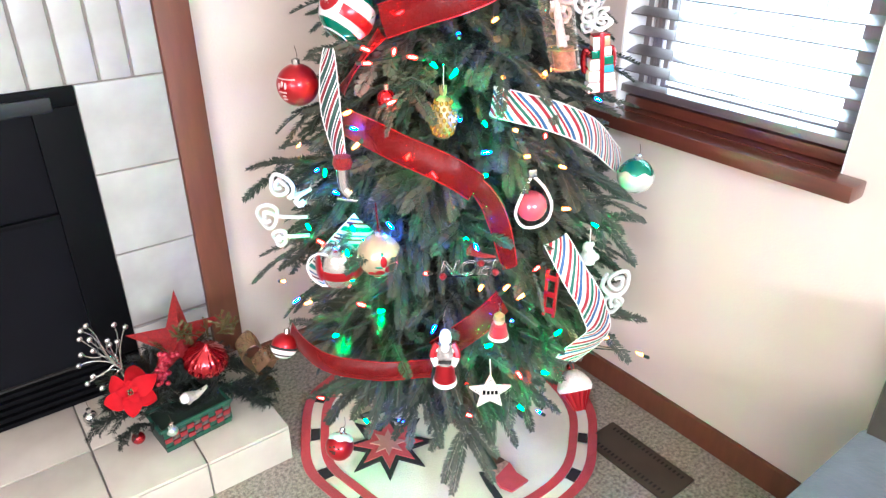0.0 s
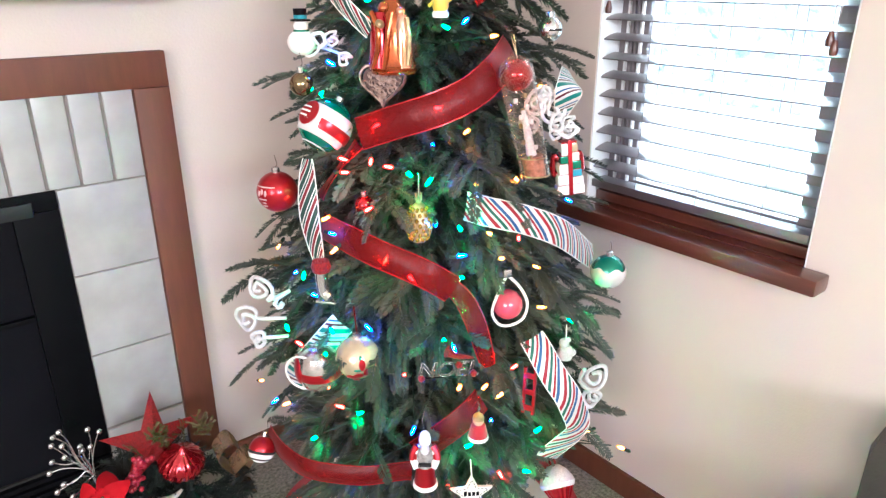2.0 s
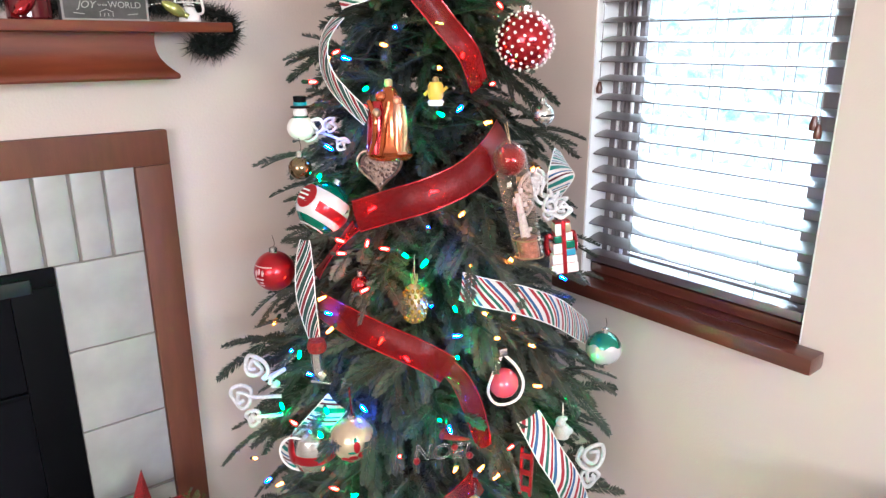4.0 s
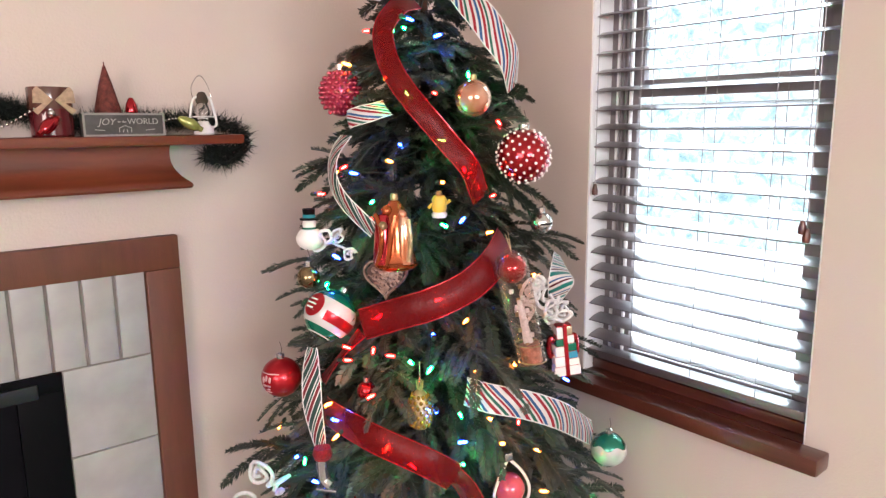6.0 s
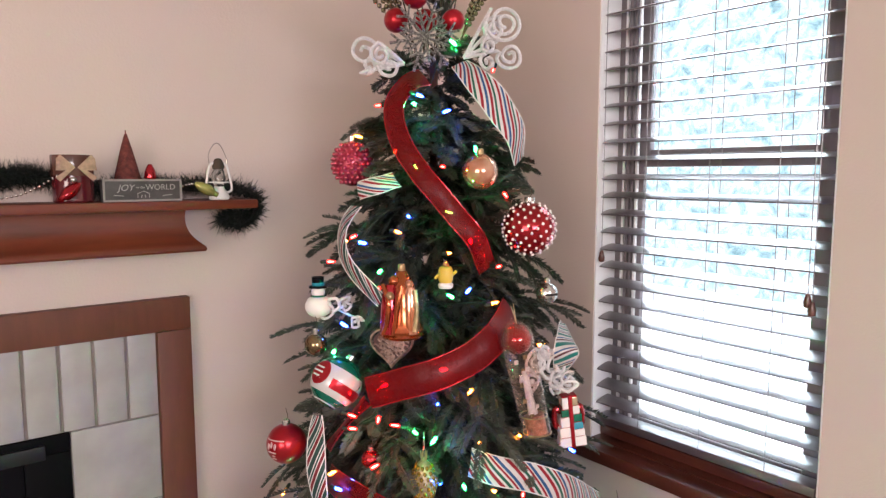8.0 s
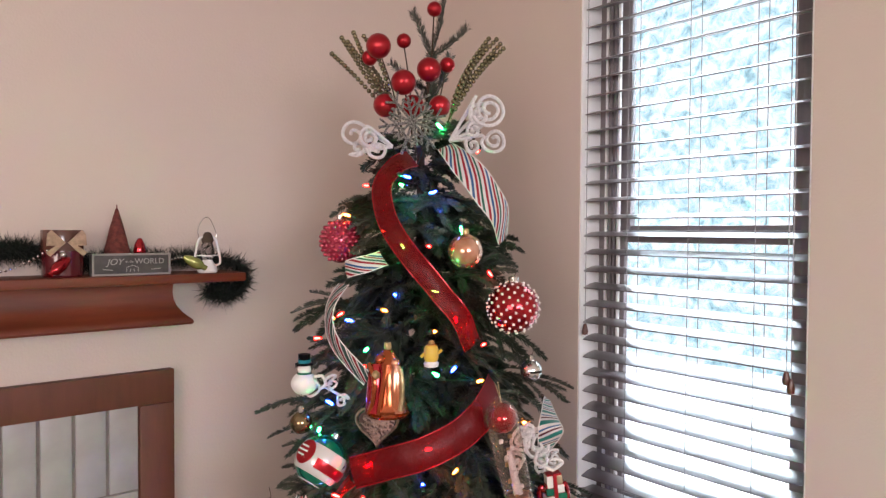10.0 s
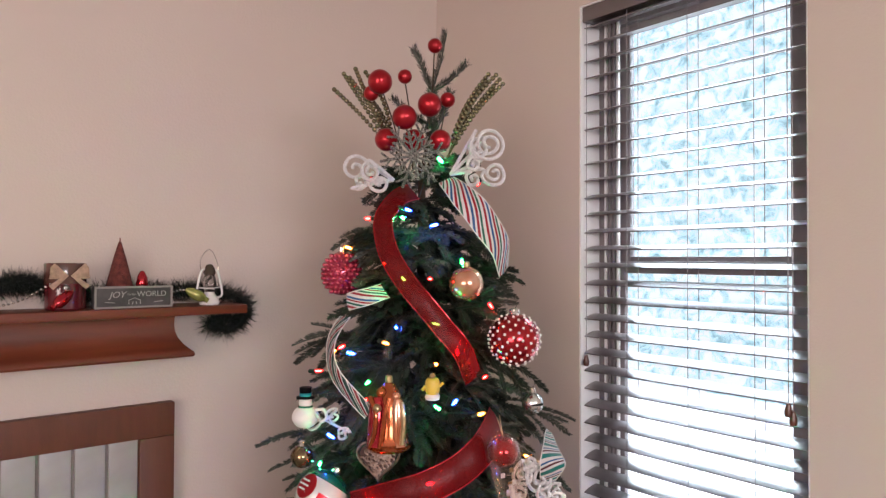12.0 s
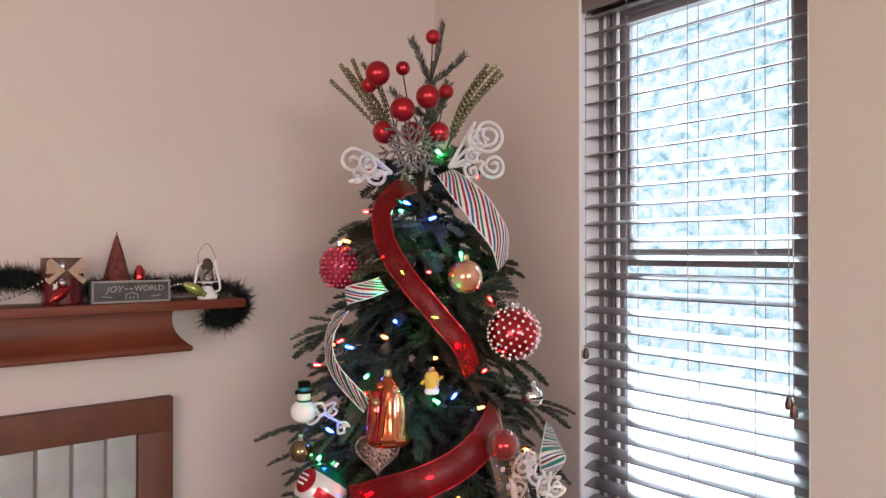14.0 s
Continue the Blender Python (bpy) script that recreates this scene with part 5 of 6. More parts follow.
part("cord", tube([(0, 0, 0.026), (-0.004, 0.006, 0.064)], 0.0008, 5), M_GOLDFIL, tb)
# red boots-shaped box with tiny labels
p = (1.131, 1.384, 0.996)
tin = thing("ornament", "red parcel-stack ornament with white, blue and gold labels", "ornament", p, outward(p) - 15, FIG, tilt=(0, -6))
M_SKY = mat("sky_blue_paper", (0.04, 0.30, 0.42), 0.35)
for x0, x1, z0, z1, mt in ((-0.029, -0.004, -0.052, -0.034, M_WHITE), (0.004, 0.030, -0.052, -0.034, M_WHITE), (-0.027, -0.004, -0.033, -0.014, M_WHITE), (0.004, 0.028, -0.033, -0.020, M_WHITE),
                           (0.004, 0.025, -0.019, -0.006, M_SKY), (-0.024, -0.004, -0.013, 0.006, M_WHITE), (0.004, 0.024, -0.005, 0.010, M_GREENB), (-0.021, -0.004, 0.007, 0.021, M_GREENB),
                           (0.004, 0.020, 0.011, 0.026, M_WHITE), (-0.018, -0.004, 0.022, 0.044, M_WHITE), (0.004, 0.017, 0.027, 0.044, M_GOLDB)):
    part("parcel", box((x0, -0.014, z0), (x1, 0.012, z1), 0.002), mt, tin)
part("body", prism([(-0.016, 0.047), (0.016, 0.047), (0.021, 0.0), (0.028, -0.053), (-0.028, -0.053), (-0.021, 0.0)], -0.0115, 0.010), M_REDMATT, tin)
part("upright_band", box((-0.004, -0.017, -0.053), (0.004, -0.012, 0.05), 0.001), M_REDMATT, tin, "glossy red band")
for sg in (-1, 1):
    part("side_bow", tube(smooth_path([(0.018 * sg, 0.008, 0.012), (0.028 * sg, 0.010, 0.018), (0.032 * sg, 0.010, 0.0), (0.029 * sg, 0.010, -0.016), (0.022 * sg, 0.008, -0.010)], 5), 0.006, 8), M_REDGLASS, tin)
tin.scale = (0.88, 0.88, 1.02)
part("bow", tube(smooth_path([(0, -0.004, 0.052), (-0.02, -0.006, 0.064), (-0.012, -0.004, 0.072), (0.012, -0.004, 0.072), (0.022, -0.006, 0.064), (0, -0.004, 0.052)], 6), 0.003, 7), M_WHITE, tin)
# pineapple
p = (0.841, 1.464, 0.933)
pine = thing("ornament", "golden glass pineapple ornament", "ornament", p, outward(p), FIG)
pine.scale = (0.95, 0.95, 1.3)
part("fruit", lathe([(0, -0.034), (0.012, -0.032), (0.020, -0.022), (0.0225, -0.008), (0.020, 0.006), (0.012, 0.018), (0.007, 0.022), (0, 0.023)], 22), M_GOLDFIL, pine)
knob = finish(sphere(0.0034, seg=6), "scale", mat("yellow_gold_glass", (0.42, 0.26, 0.035), 0.2, metal=0.6))
for i in range(7):
    zz = -0.026 + 0.0068 * i
    q = 0.0228 * math.sqrt(max(0.1, 1 - ((zz + 0.007) / 0.029) ** 2))
    for k in range(11):
        s = new("scale", knob)
        s.parent, s.location = pine, (q * math.cos(0.571 * (k + 0.5 * (i % 2))), q * math.sin(0.571 * (k + 0.5 * (i % 2))), zz)
for k in range(6):
    part("leaf", tube([(0, 0, 0.02), (0.005 * math.cos(k * 1.05), 0.005 * math.sin(k * 1.05), 0.027), (0.006 * math.cos(k * 1.05), 0.006 * math.sin(k * 1.05), 0.036)], 0.0028, 5, r2=0.0008), M_GOLDFIL, pine)
part("cord", tube([(0, 0, 0.03), (0, 0, 0.062)], 0.0016, 5), M_SILVER, pine)
# glass boot with red cuff
p = (0.718, 1.593, 0.798)
boot = thing("ornament", "clear glass boot ornament with a red glitter cuff", "ornament", p, outward(p), FIG)
part("shaft", tube(smooth_path([(-0.004, 0, 0.03), (-0.004, 0, 0.0), (0.0, 0, -0.018), (0.014, -0.004, -0.026)], 5), 0.0125, 12, r2=0.010), M_SILVER, boot)
part("sole", box((-0.015, -0.011, -0.036), (0.025, 0.007, -0.031), 0.002), M_SILVER, boot)
part("cuff", lathe([(0, 0.024), (0.016, 0.025), (0.0185, 0.034), (0.015, 0.046), (0, 0.047)], 16, centre=(-0.004, 0, 0)), M_REDGLIT, boot)
# small red bird
p = (0.842, 1.363, 0.704)
bird = thing("ornament", "small red bird ornament", "ornament", p, outward(p) + 20, FIG)
part("body", tube(smooth_path([(-0.018, 0, 0.012), (-0.010, 0, 0.008), (0.004, 0, 0.0), (0.022, 0, -0.006), (0.034, 0, -0.01)], 4), 0.0085, 10, r2=0.002), M_REDGLIT, bird)
part("crest", tube([(-0.016, 0, 0.018), (-0.012, 0, 0.026)], 0.003, 6, r2=0.0006), M_REDGLIT, bird)
# word ornament
p = (0.828, 1.370, 0.681)
noel = thing("ornament", "dark wire ornament spelling NOEL with small red blossoms", "ornament", p, outward(p) + 3, FIG)
cu = bpy.data.curves.new("letters", "FONT")
cu.body, cu.size, cu.fill_mode, cu.bevel_depth, cu.bevel_resolution, cu.align_x, cu.align_y, cu.shear = "NOEL", 0.042, "NONE", 0.0011, 1, "CENTER", "CENTER", 0.25
tmp = new("letters", cu)
dg = bpy.context.evaluated_depsgraph_get()
me = bpy.data.meshes.new_from_object(tmp.evaluated_get(dg))
bpy.data.objects.remove(tmp)
me.materials.clear()
me.materials.append(mat("pewter_letters", (0.32, 0.30, 0.30), 0.22, metal=0.85))
ob = new("letters", me)
ob.parent, ob.matrix_basis = noel, pose(0, -0.004, 0, 90, 0, 0)
for x, zz in ((-0.046, -0.012), (0.046, -0.006), (0.02, 0.012)):
    part("blossom", sphere(0.0065, (x, -0.008, zz), 8), M_REDGLIT, noel)
part("rail", tube([(-0.05, 0, -0.017), (0.05, 0, -0.015)], 0.0013, 6), M_BLACK, noel)
# white star with stitching
p = (0.874, 1.351, 0.395)
star = thing("ornament", "white wooden star ornament with a dark stitched outline", "ornament", p, outward(p), FIG)


def star_pt(k, r, f=0.46):
    rr = r if k % 2 == 0 else r * f
    return (rr * math.sin(math.pi * k / 5), rr * math.cos(math.pi * k / 5))


part("plate", prism([star_pt(k, 0.043) for k in range(10)], -0.003, 0.003), mat("cream_painted_wood", (0.74, 0.72, 0.64), 0.6), star)
for k in range(10):
    a, b = Vector(star_pt(k, 0.034)), Vector(star_pt(k + 1, 0.034))
    for s in (0.1, 0.4, 0.7):
        q, w = a.lerp(b, s), a.lerp(b, s + 0.18)
        part("stitch", tube([(q.x, -0.0034, q.y), (w.x, -0.0034, w.y)], 0.0008, 5), M_SLATE, star)
for k, x in enumerate((-0.012, -0.004, 0.004, 0.012)):
    part("mark", box((x - 0.003, -0.0040, -0.004), (x + 0.003, -0.003, 0.005 if k else 0.007)), M_BLACK, star)
part("cord", tube([(0, 0, 0.042), (-0.002, 0.006, 0.075)], 0.0012, 5), M_WHITE, star)
# red sled-like frame
p = (1.009, 1.339, 0.577)
sled = thing("ornament", "slim red wooden sled ornament", "ornament", p, outward(p) + 50, FIG, tilt=(0, 3))
for y in (-0.010, 0.010):
    part("runner", box((-0.004, y - 0.003, -0.05), (0.004, y + 0.003, 0.05), 0.0015), M_REDMATT, sled)
for zz in (-0.035, 0.0, 0.035):
    part("slat", box((-0.006, -0.012, zz - 0.006), (-0.003, 0.012, zz + 0.006), 0.001), M_REDMATT, sled)
part("hook", tube([(0, 0, 0.05), (0.002, 0.002, 0.075)], 0.001, 5), M_SILVER, sled)
# cupcake
p = (1.127, 1.348, 0.280)
cup = thing("ornament", "cupcake ornament with white frosting and a red ridged case", "ornament", p, outward(p), FIG, tilt=(-42, 4))
bm = bmesh.new()
n = 36
low, high = [], []
for k in range(n):
    f = 1 + 0.07 * (k % 2)
    a = 2 * math.pi * k / n
    low.append(bm.verts.new((0.012 * f * math.cos(a), 0.012 * f * math.sin(a), -0.048)))
    high.append(bm.verts.new((0.033 * f * math.cos(a), 0.033 * f * math.sin(a), -0.004)))
for k in range(n):
    bm.faces.new((low[k], low[(k + 1) % n], high[(k + 1) % n], high[k]))
bm.faces.new(low)
bm.faces.new(high)
part("case", bm, M_REDMATT, cup, "ridged red case", smooth=False)
part("frosting", lathe([(0, -0.008), (0.036, -0.006), (0.040, 0.004), (0.036, 0.016), (0.027, 0.030), (0.014, 0.041), (0, 0.044)], 26), M_GLITTER, cup, "white sparkling frosting")
part("cherry", sphere(0.009, (0, 0, 0.049), 12), M_REDGLASS, cup)


# white curled wire picks
def spiral(cx, cz, r, turns, start, grow=1.0, n=26):
    return [(cx + r * (1 - 0.8 * k / n) * math.cos(start + turns * 2 * math.pi * k / n * grow), 0.004 * math.sin(k), cz + r * (1 - 0.8 * k / n) * math.sin(start + turns * 2 * math.pi * k / n * grow)) for k in range(n + 1)]


def curl_pick(loc, curls, label="white glittered curly wire pick", thick=0.0034, turn=0):
    ob = thing("curly_pick", label, "pick", loc, outward(loc) + turn, "white curly picks on the tree")
    for cx, cz, r, turns, start in curls:
        sp = spiral(cx, cz, r, turns, start)
        part("curl", tube(smooth_path([(0, 0.03, 0)] + sp, 3), thick, 7), M_GLITTER, ob)
    return ob


curl_pick((0.678, 1.696, 0.745), ((-0.050, 0.010, 0.030, 1.9, -0.9), (-0.004, -0.016, 0.012, 0.7, 2.4)), thick=0.0040)
curl_pick((0.669, 1.703, 0.685), ((-0.074, -0.004, 0.031, 1.8, 0.3),), thick=0.0040)
curl_pick((0.669, 1.703, 0.644), ((-0.050, -0.005, 0.020, 1.6, 0.5),), thick=0.0040)
curl_pick((1.147, 1.307, 0.542), ((0.018, 0.026, 0.036, 2.0, 2.5), (0.016, -0.026, 0.024, 1.8, 2.0)), thick=0.0042)
curl_pick((1.064, 1.394, 1.101), ((-0.012, 0.016, 0.026, 1.9, 0.3), (0.022, 0.004, 0.030, 1.8, 1.5), (-0.022, -0.02, 0.02, 1.6, 2.6), (0.03, -0.022, 0.018, 1.7, 0.8), (0.0, 0.035, 0.016, 1.4, 3.0)))
curl_pick((1.116, 1.390, 1.063), ((0.012, 0.004, 0.02, 1.8, 1.0), (-0.015, -0.008, 0.014, 1.4, 0.0)), thick=0.0028)
curl_pick((0.759, 1.639, 1.208), ((-0.012, 0.008, 0.022, 1.3, 3.4), (0.03, 0.016, 0.014, 1.5, 1.0), (0.05, -0.016, 0.013, 1.4, 0.4)), thick=0.0024)

# ---- topper ----
topper = thing("tree_topper", "topper spray of red balls, gold beads, curls and silver snowflake", "tree topper", (0.991, 1.637, 1.700), outward((0.958, 1.613, 1.724)) + 12)
base = topper.matrix_basis.inverted()


def local(p):
    return base @ Vector(p)


for (p, r) in (((1.001, 1.600, 1.950), 0.0150), ((0.892, 1.638, 1.865), 0.0245), ((0.890, 1.666, 1.847), 0.0155), ((0.942, 1.623, 1.881), 0.0145), ((0.969, 1.576, 1.820), 0.0240),
               ((1.022, 1.584, 1.839), 0.0155), ((0.925, 1.600, 1.793), 0.0245), ((0.903, 1.631, 1.750), 0.0230), ((0.951, 1.604, 1.750), 0.0230), ((0.986, 1.563, 1.749), 0.0215)):
    q = local(p)
    part("red_ball", sphere(r, tuple(q), 24), M_REDMATT, topper, "satin red ball")
    foot = Vector((q.x * 0.35, 0.01, 0.0))
    dr = (q - foot).normalized()
    part("stem", tube(smooth_path([foot, foot.lerp(q, 0.5) + Vector((0.004, 0, 0)), q - dr * r], 4), 0.0014, 6), M_TWIG, topper)
bead = finish(sphere(0.0050, seg=8), "bead", M_GOLDBEAD)
rnd = random.Random(8)
for root, ends in (((0.938, 1.654, 1.732), ((0.827, 1.705, 1.852), (0.847, 1.701, 1.886), (0.865, 1.686, 1.896), (0.886, 1.681, 1.892), (0.906, 1.679, 1.831), (0.856, 1.693, 1.878), (0.907, 1.666, 1.811))), ((1.023, 1.585, 1.721), ((1.072, 1.516, 1.886), (1.077, 1.499, 1.882), (1.095, 1.498, 1.867), (1.076, 1.539, 1.860), (1.086, 1.518, 1.858), (1.082, 1.534, 1.877), (1.090, 1.502, 1.876)))):
    a = local(root)
    for e in ends:
        e = local(e)
        n = int((e - a).length / 0.0098)
        sag = Vector((rnd.uniform(-0.01, 0.01), rnd.uniform(-0.008, 0.008), 0.012))
        for k in range(n + 1):
            u = k / n
            if u < 0.15:
                continue
            b = new("bead", bead)
            b.parent, b.location = topper, a.lerp(e, u) + sag * math.sin(math.pi * u)
        part("bead_wire", tube(smooth_path([a, a.lerp(e, 0.5) + sag, e], 5), 0.0008, 5), M_GOLDBEAD, topper)
c = local((0.927, 1.573, 1.714))
bm = bmesh.new()
for k in range(12):
    a = math.pi * k / 6 + 0.2
    L = 0.066 if k % 2 == 0 else 0.048
    u = Vector((math.cos(a), 0, math.sin(a)))
    v = Vector((-math.sin(a), 0, math.cos(a)))
    tube([c, c + u * L], 0.0028, 6, bm)
    for s in (0.45, 0.7):
        for sg in (-1, 1):
            tube([c + u * L * s, c + u * L * (s + 0.22) + v * sg * L * 0.24], 0.0022, 6, bm)
part("snowflake", bm, M_SILVGLIT, topper, "silver glitter snowflake")
for root, curls in (((1.002, 1.551, 1.681), (((1.047, 1.487, 1.740), 0.036, 2.4, 2.4), ((1.032, 1.500, 1.729), 0.022, 1.8, 1.0), ((1.063, 1.488, 1.682), 0.026, 1.9, 2.8), ((1.025, 1.506, 1.699), 0.016, 1.6, 0.5), ((1.024, 1.507, 1.670), 0.016, 1.3, 2.0))),
                    ((0.915, 1.622, 1.670), (((0.851, 1.662, 1.691), 0.028, 1.4, 0.3), ((0.869, 1.634, 1.684), 0.020, 1.7, 1.5), ((0.888, 1.632, 1.663), 0.020, 1.3, 3.0), ((0.858, 1.657, 1.666), 0.016, 1.2, 4.0)))):
    a = local(root)
    for p, r, turns, start in curls:
        q = local(p)
        sp = [(q.x + x, q.y + y, q.z + zz) for x, y, zz in spiral(0, 0, r, turns, start)]
        part("curl", tube(smooth_path([a] + sp, 3), 0.0036, 7), M_GLITTER, topper, "white glittered curl")


# ---- boughs, kept short where ornaments and ribbons hang in front of them ----
hung = [o.matrix_basis.translation.copy() for o in scene.objects if o.parent is None and o.name.split(".")[0] in ("bauble", "ornament", "curly_pick") and (o.matrix_basis.translation.xy - AXIS.xy).length < 0.5]
hung += RIBBON_POINTS
hung += [noel.matrix_basis.translation + Vector((0.78, -0.62, 0)) * q for q in (-0.045, -0.02, 0.02, 0.045)]
hung += [Vector((1.008, 1.407, q)) for q in (0.715, 0.765, 0.79)]
rnd = random.Random(5)


def clear_length(a, z, rr):
    """How far a bough may reach before it would hide something that hangs on the tree."""
    best = 1.0
    out = Vector((math.cos(a), math.sin(a), 0))
    for q in hung:
        rad = Vector((q.x - AXIS.x, q.y - AXIS.y, 0))
        free = (rad.normalized() + Vector((-0.5, -0.6, 0.35))).normalized()
        for k in range(5, 11):
            s = k / 10
            p = Vector((AXIS.x, AXIS.y, z)) + out * rr * s + Vector((0, 0, rr * (0.18 * s - 0.22 * s * s)))
            v = p - q
            along = v.dot(free)
            if along > 0.0 and (v - free * along).length < 0.052:
                best = min(best, s - 0.08)
                break
    return best


z = 0.24
while z < 1.72:
    r = tree_radius(z)
    n = int(7 + 17 * r / 0.40)
    for k in range(n):
        a = 2 * math.pi * (k + rnd.uniform(-0.3, 0.3)) / n + z * 7
        # Inner boughs take the blackish variant, which paints the tree's inside as shaded.
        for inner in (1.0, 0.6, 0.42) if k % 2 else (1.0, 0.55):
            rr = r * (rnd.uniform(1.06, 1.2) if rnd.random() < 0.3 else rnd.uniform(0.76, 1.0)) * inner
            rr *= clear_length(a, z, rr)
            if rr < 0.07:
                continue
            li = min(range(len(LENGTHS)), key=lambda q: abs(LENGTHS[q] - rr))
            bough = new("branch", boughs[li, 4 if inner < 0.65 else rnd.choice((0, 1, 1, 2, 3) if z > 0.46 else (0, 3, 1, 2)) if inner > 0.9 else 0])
            bough.parent = tree
            s = rr / LENGTHS[li]
            # nothing pokes through the two walls
            s *= min(1, 0.455 / max(1e-3, rr * math.cos(a)) if math.cos(a) > 0 else 1, 0.515 / max(1e-3, rr * math.sin(a)) if math.sin(a) > 0 else 1)
            bough.matrix_basis = pose(0, 0, z + rnd.uniform(-0.016, 0.016), rnd.uniform(-45, 45), rnd.uniform(-12, 12) if z > 0.40 else rnd.uniform(-12, 6), math.degrees(a) + rnd.uniform(-14, 14)) @ Matrix.Diagonal((s, s, s, 1))
    z += 0.078 if z < 1.3 else 0.06

# a few low boughs that hang over the skirt
for az, z, ln, dip in ((186, 0.26, 0.29, 10), (203, 0.26, 0.29, 12), (241, 0.25, 0.34, 19), (256, 0.27, 0.28, 14), (272, 0.27, 0.31, 10), (172, 0.27, 0.35, 8)):
    li = min(range(len(LENGTHS)), key=lambda q: abs(LENGTHS[q] - ln))
    bough = new("branch", boughs[li, rnd.choice((1, 2, 3))])
    bough.parent = tree
    bough.matrix_basis = pose(0, 0, z, rnd.uniform(-20, 20), dip, az) @ Matrix.Diagonal((ln / LENGTHS[li],) * 3 + (1,))

# ---- on the mantel ----
MZ = 1.404
rnd = random.Random(12)


def garland_piece(name, pts, label, per_m=8000, length=0.042):
    path = smooth_path(pts, 10)
    bm_pts = [tuple(p) for p in path]
    vs, fs = [], []
    for a, b in zip(path, path[1:]):
        d = b - a
        for _ in range(int(d.length * per_m)):
            p = a + d * rnd.random()
            w = Vector((rnd.gauss(0, 1), rnd.gauss(0, 1), rnd.gauss(0, 1))).normalized()
            ll = length * rnd.uniform(0.5, 1.1)
            s = w.orthogonal().normalized() * 0.0016
            tip = p + w * ll
            tip.y = min(tip.y, YW - 0.004)
            k = len(vs)
            vs += [tuple(p - s), tuple(p + s), tuple(tip)]
            fs.append((k, k + 1, k + 2))
    ob = thing(name, label, "garland")
    me = bpy.data.meshes.new("tinsel")
    me.from_pydata(vs, [], fs)
    me.materials.append(M_NEEDLE_DARK_SHADED)
    t = new("tinsel", me)
    t.parent = ob
    part("wire", tube(bm_pts, 0.002, 5), M_CORD, ob)
    return ob


g = garland_piece("garland", [(-0.6, 2.17, MZ + 0.03), (-0.1, 2.17, MZ + 0.035), (0.25, 2.165, MZ + 0.04), (0.36, 2.16, MZ + 0.055), (0.46, 2.175, MZ + 0.03), (0.6, 2.17, MZ + 0.03), (0.72, 2.16, MZ + 0.032), (0.80, 2.14, MZ + 0.02), (0.829, 2.13, MZ - 0.004), (0.812, 2.12, MZ - 0.045), (0.778, 2.12, MZ - 0.062), (0.74, 2.135, MZ - 0.05), (0.765, 2.125, MZ - 0.036), (0.795, 2.12, MZ - 0.036)], "dark green tinsel garland lying along the mantel shelf")
garland_piece("garland", [(0.10, 2.16, MZ + 0.045), (0.22, 2.155, MZ + 0.05), (0.32, 2.15, MZ + 0.058), (0.39, 2.165, MZ + 0.05)], "dark green tinsel garland bunched at the candle jar", 7000, 0.04)
gbead = finish(sphere(0.003, seg=8), "bead", M_SILVER)
for (a, b, n) in (((0.28, 2.12, MZ + 0.01), (0.40, 2.11, MZ + 0.055), 16), ((0.645, 2.125, MZ + 0.028), (0.71, 2.12, MZ + 0.018), 10)):
    for k in range(n):
        u = k / (n - 1)
        d = new("bead", gbead)
        d.parent, d.location = g, Vector(a).lerp(Vector(b), u) + Vector((0, 0, (0.012 if n == 10 else -0.012) * math.sin(math.pi * u)))
bulbp = [(0, -0.03), (0.004, -0.029), (0.010, -0.018), (0.0125, -0.004), (0.010, 0.008), (0.006, 0.013), (0.006, 0.02), (0, 0.021)]
for loc, tl, mt, lb in (((0.415, 2.09, MZ + 0.02), (20, -130), M_REDGLASS, "large red glass bulb ornament lying on the mantel"), ((0.702, 2.10, MZ + 0.022), (10, 120), mat("olive_gold_glass", (0.34, 0.36, 0.10), 0.18, metal=0.5, coat=0.5), "olive gold glass bulb ornament lying on the mantel"), ((0.586, 2.135, MZ + 0.047), (0, 180), M_REDGLASS, "large red glass bulb ornament standing behind the sign")):
    ob = thing("glass_bulb", lb, "ornament", loc, 0, tilt=tl)
    part("bulb", lathe([(r * 1.05, zz * 1.15) for r, zz in bulbp], 20), mt, ob)
# jar candle with a burlap bow
jar = thing("candle_jar", "burgundy glass candle jar with a tan burlap bow", "candle", (0.432, 2.135, MZ))
part("jar", lathe([(0, 0.0), (0.036, 0.0), (0.039, 0.004), (0.039, 0.06), (0.038, 0.094), (0.034, 0.098), (0.034, 0.09), (0, 0.088)], 30), M_CANDLE, jar)
part("band", lathe([(0.0392, 0.055), (0.0402, 0.057), (0.0402, 0.096), (0.0392, 0.098)], 30), mat("smoky_brown_glass", (0.13, 0.055, 0.04), 0.2, coat=0.5, vary=0.2), jar, "smoky brown rim band")
for s in (-1, 1):
    part("bow_loop", prism([(0.002 * s, 0.072), (0.028 * s, 0.098), (0.035 * s, 0.090), (0.037 * s, 0.066), (0.016 * s, 0.066)], -0.047, -0.0412), M_TANBOW, jar)
    part("bow_tail", prism([(0.002 * s, 0.072), (0.014 * s, 0.070), (0.038 * s, 0.052), (0.030 * s, 0.044)], -0.0455, -0.0405), M_TANBOW, jar)
part("gem", sphere(0.007, (-0.007, -0.046, 0.047), 12), M_SILVER, jar)
# chalk sign box
sign = thing("wooden_sign", "small grey wooden box sign with white chalk lettering", "sign", (0.563, 2.118, MZ))
part("board", box((-0.080, -0.010, 0.0), (0.080, 0.022, 0.047), 0.0015), M_SLATE, sign)
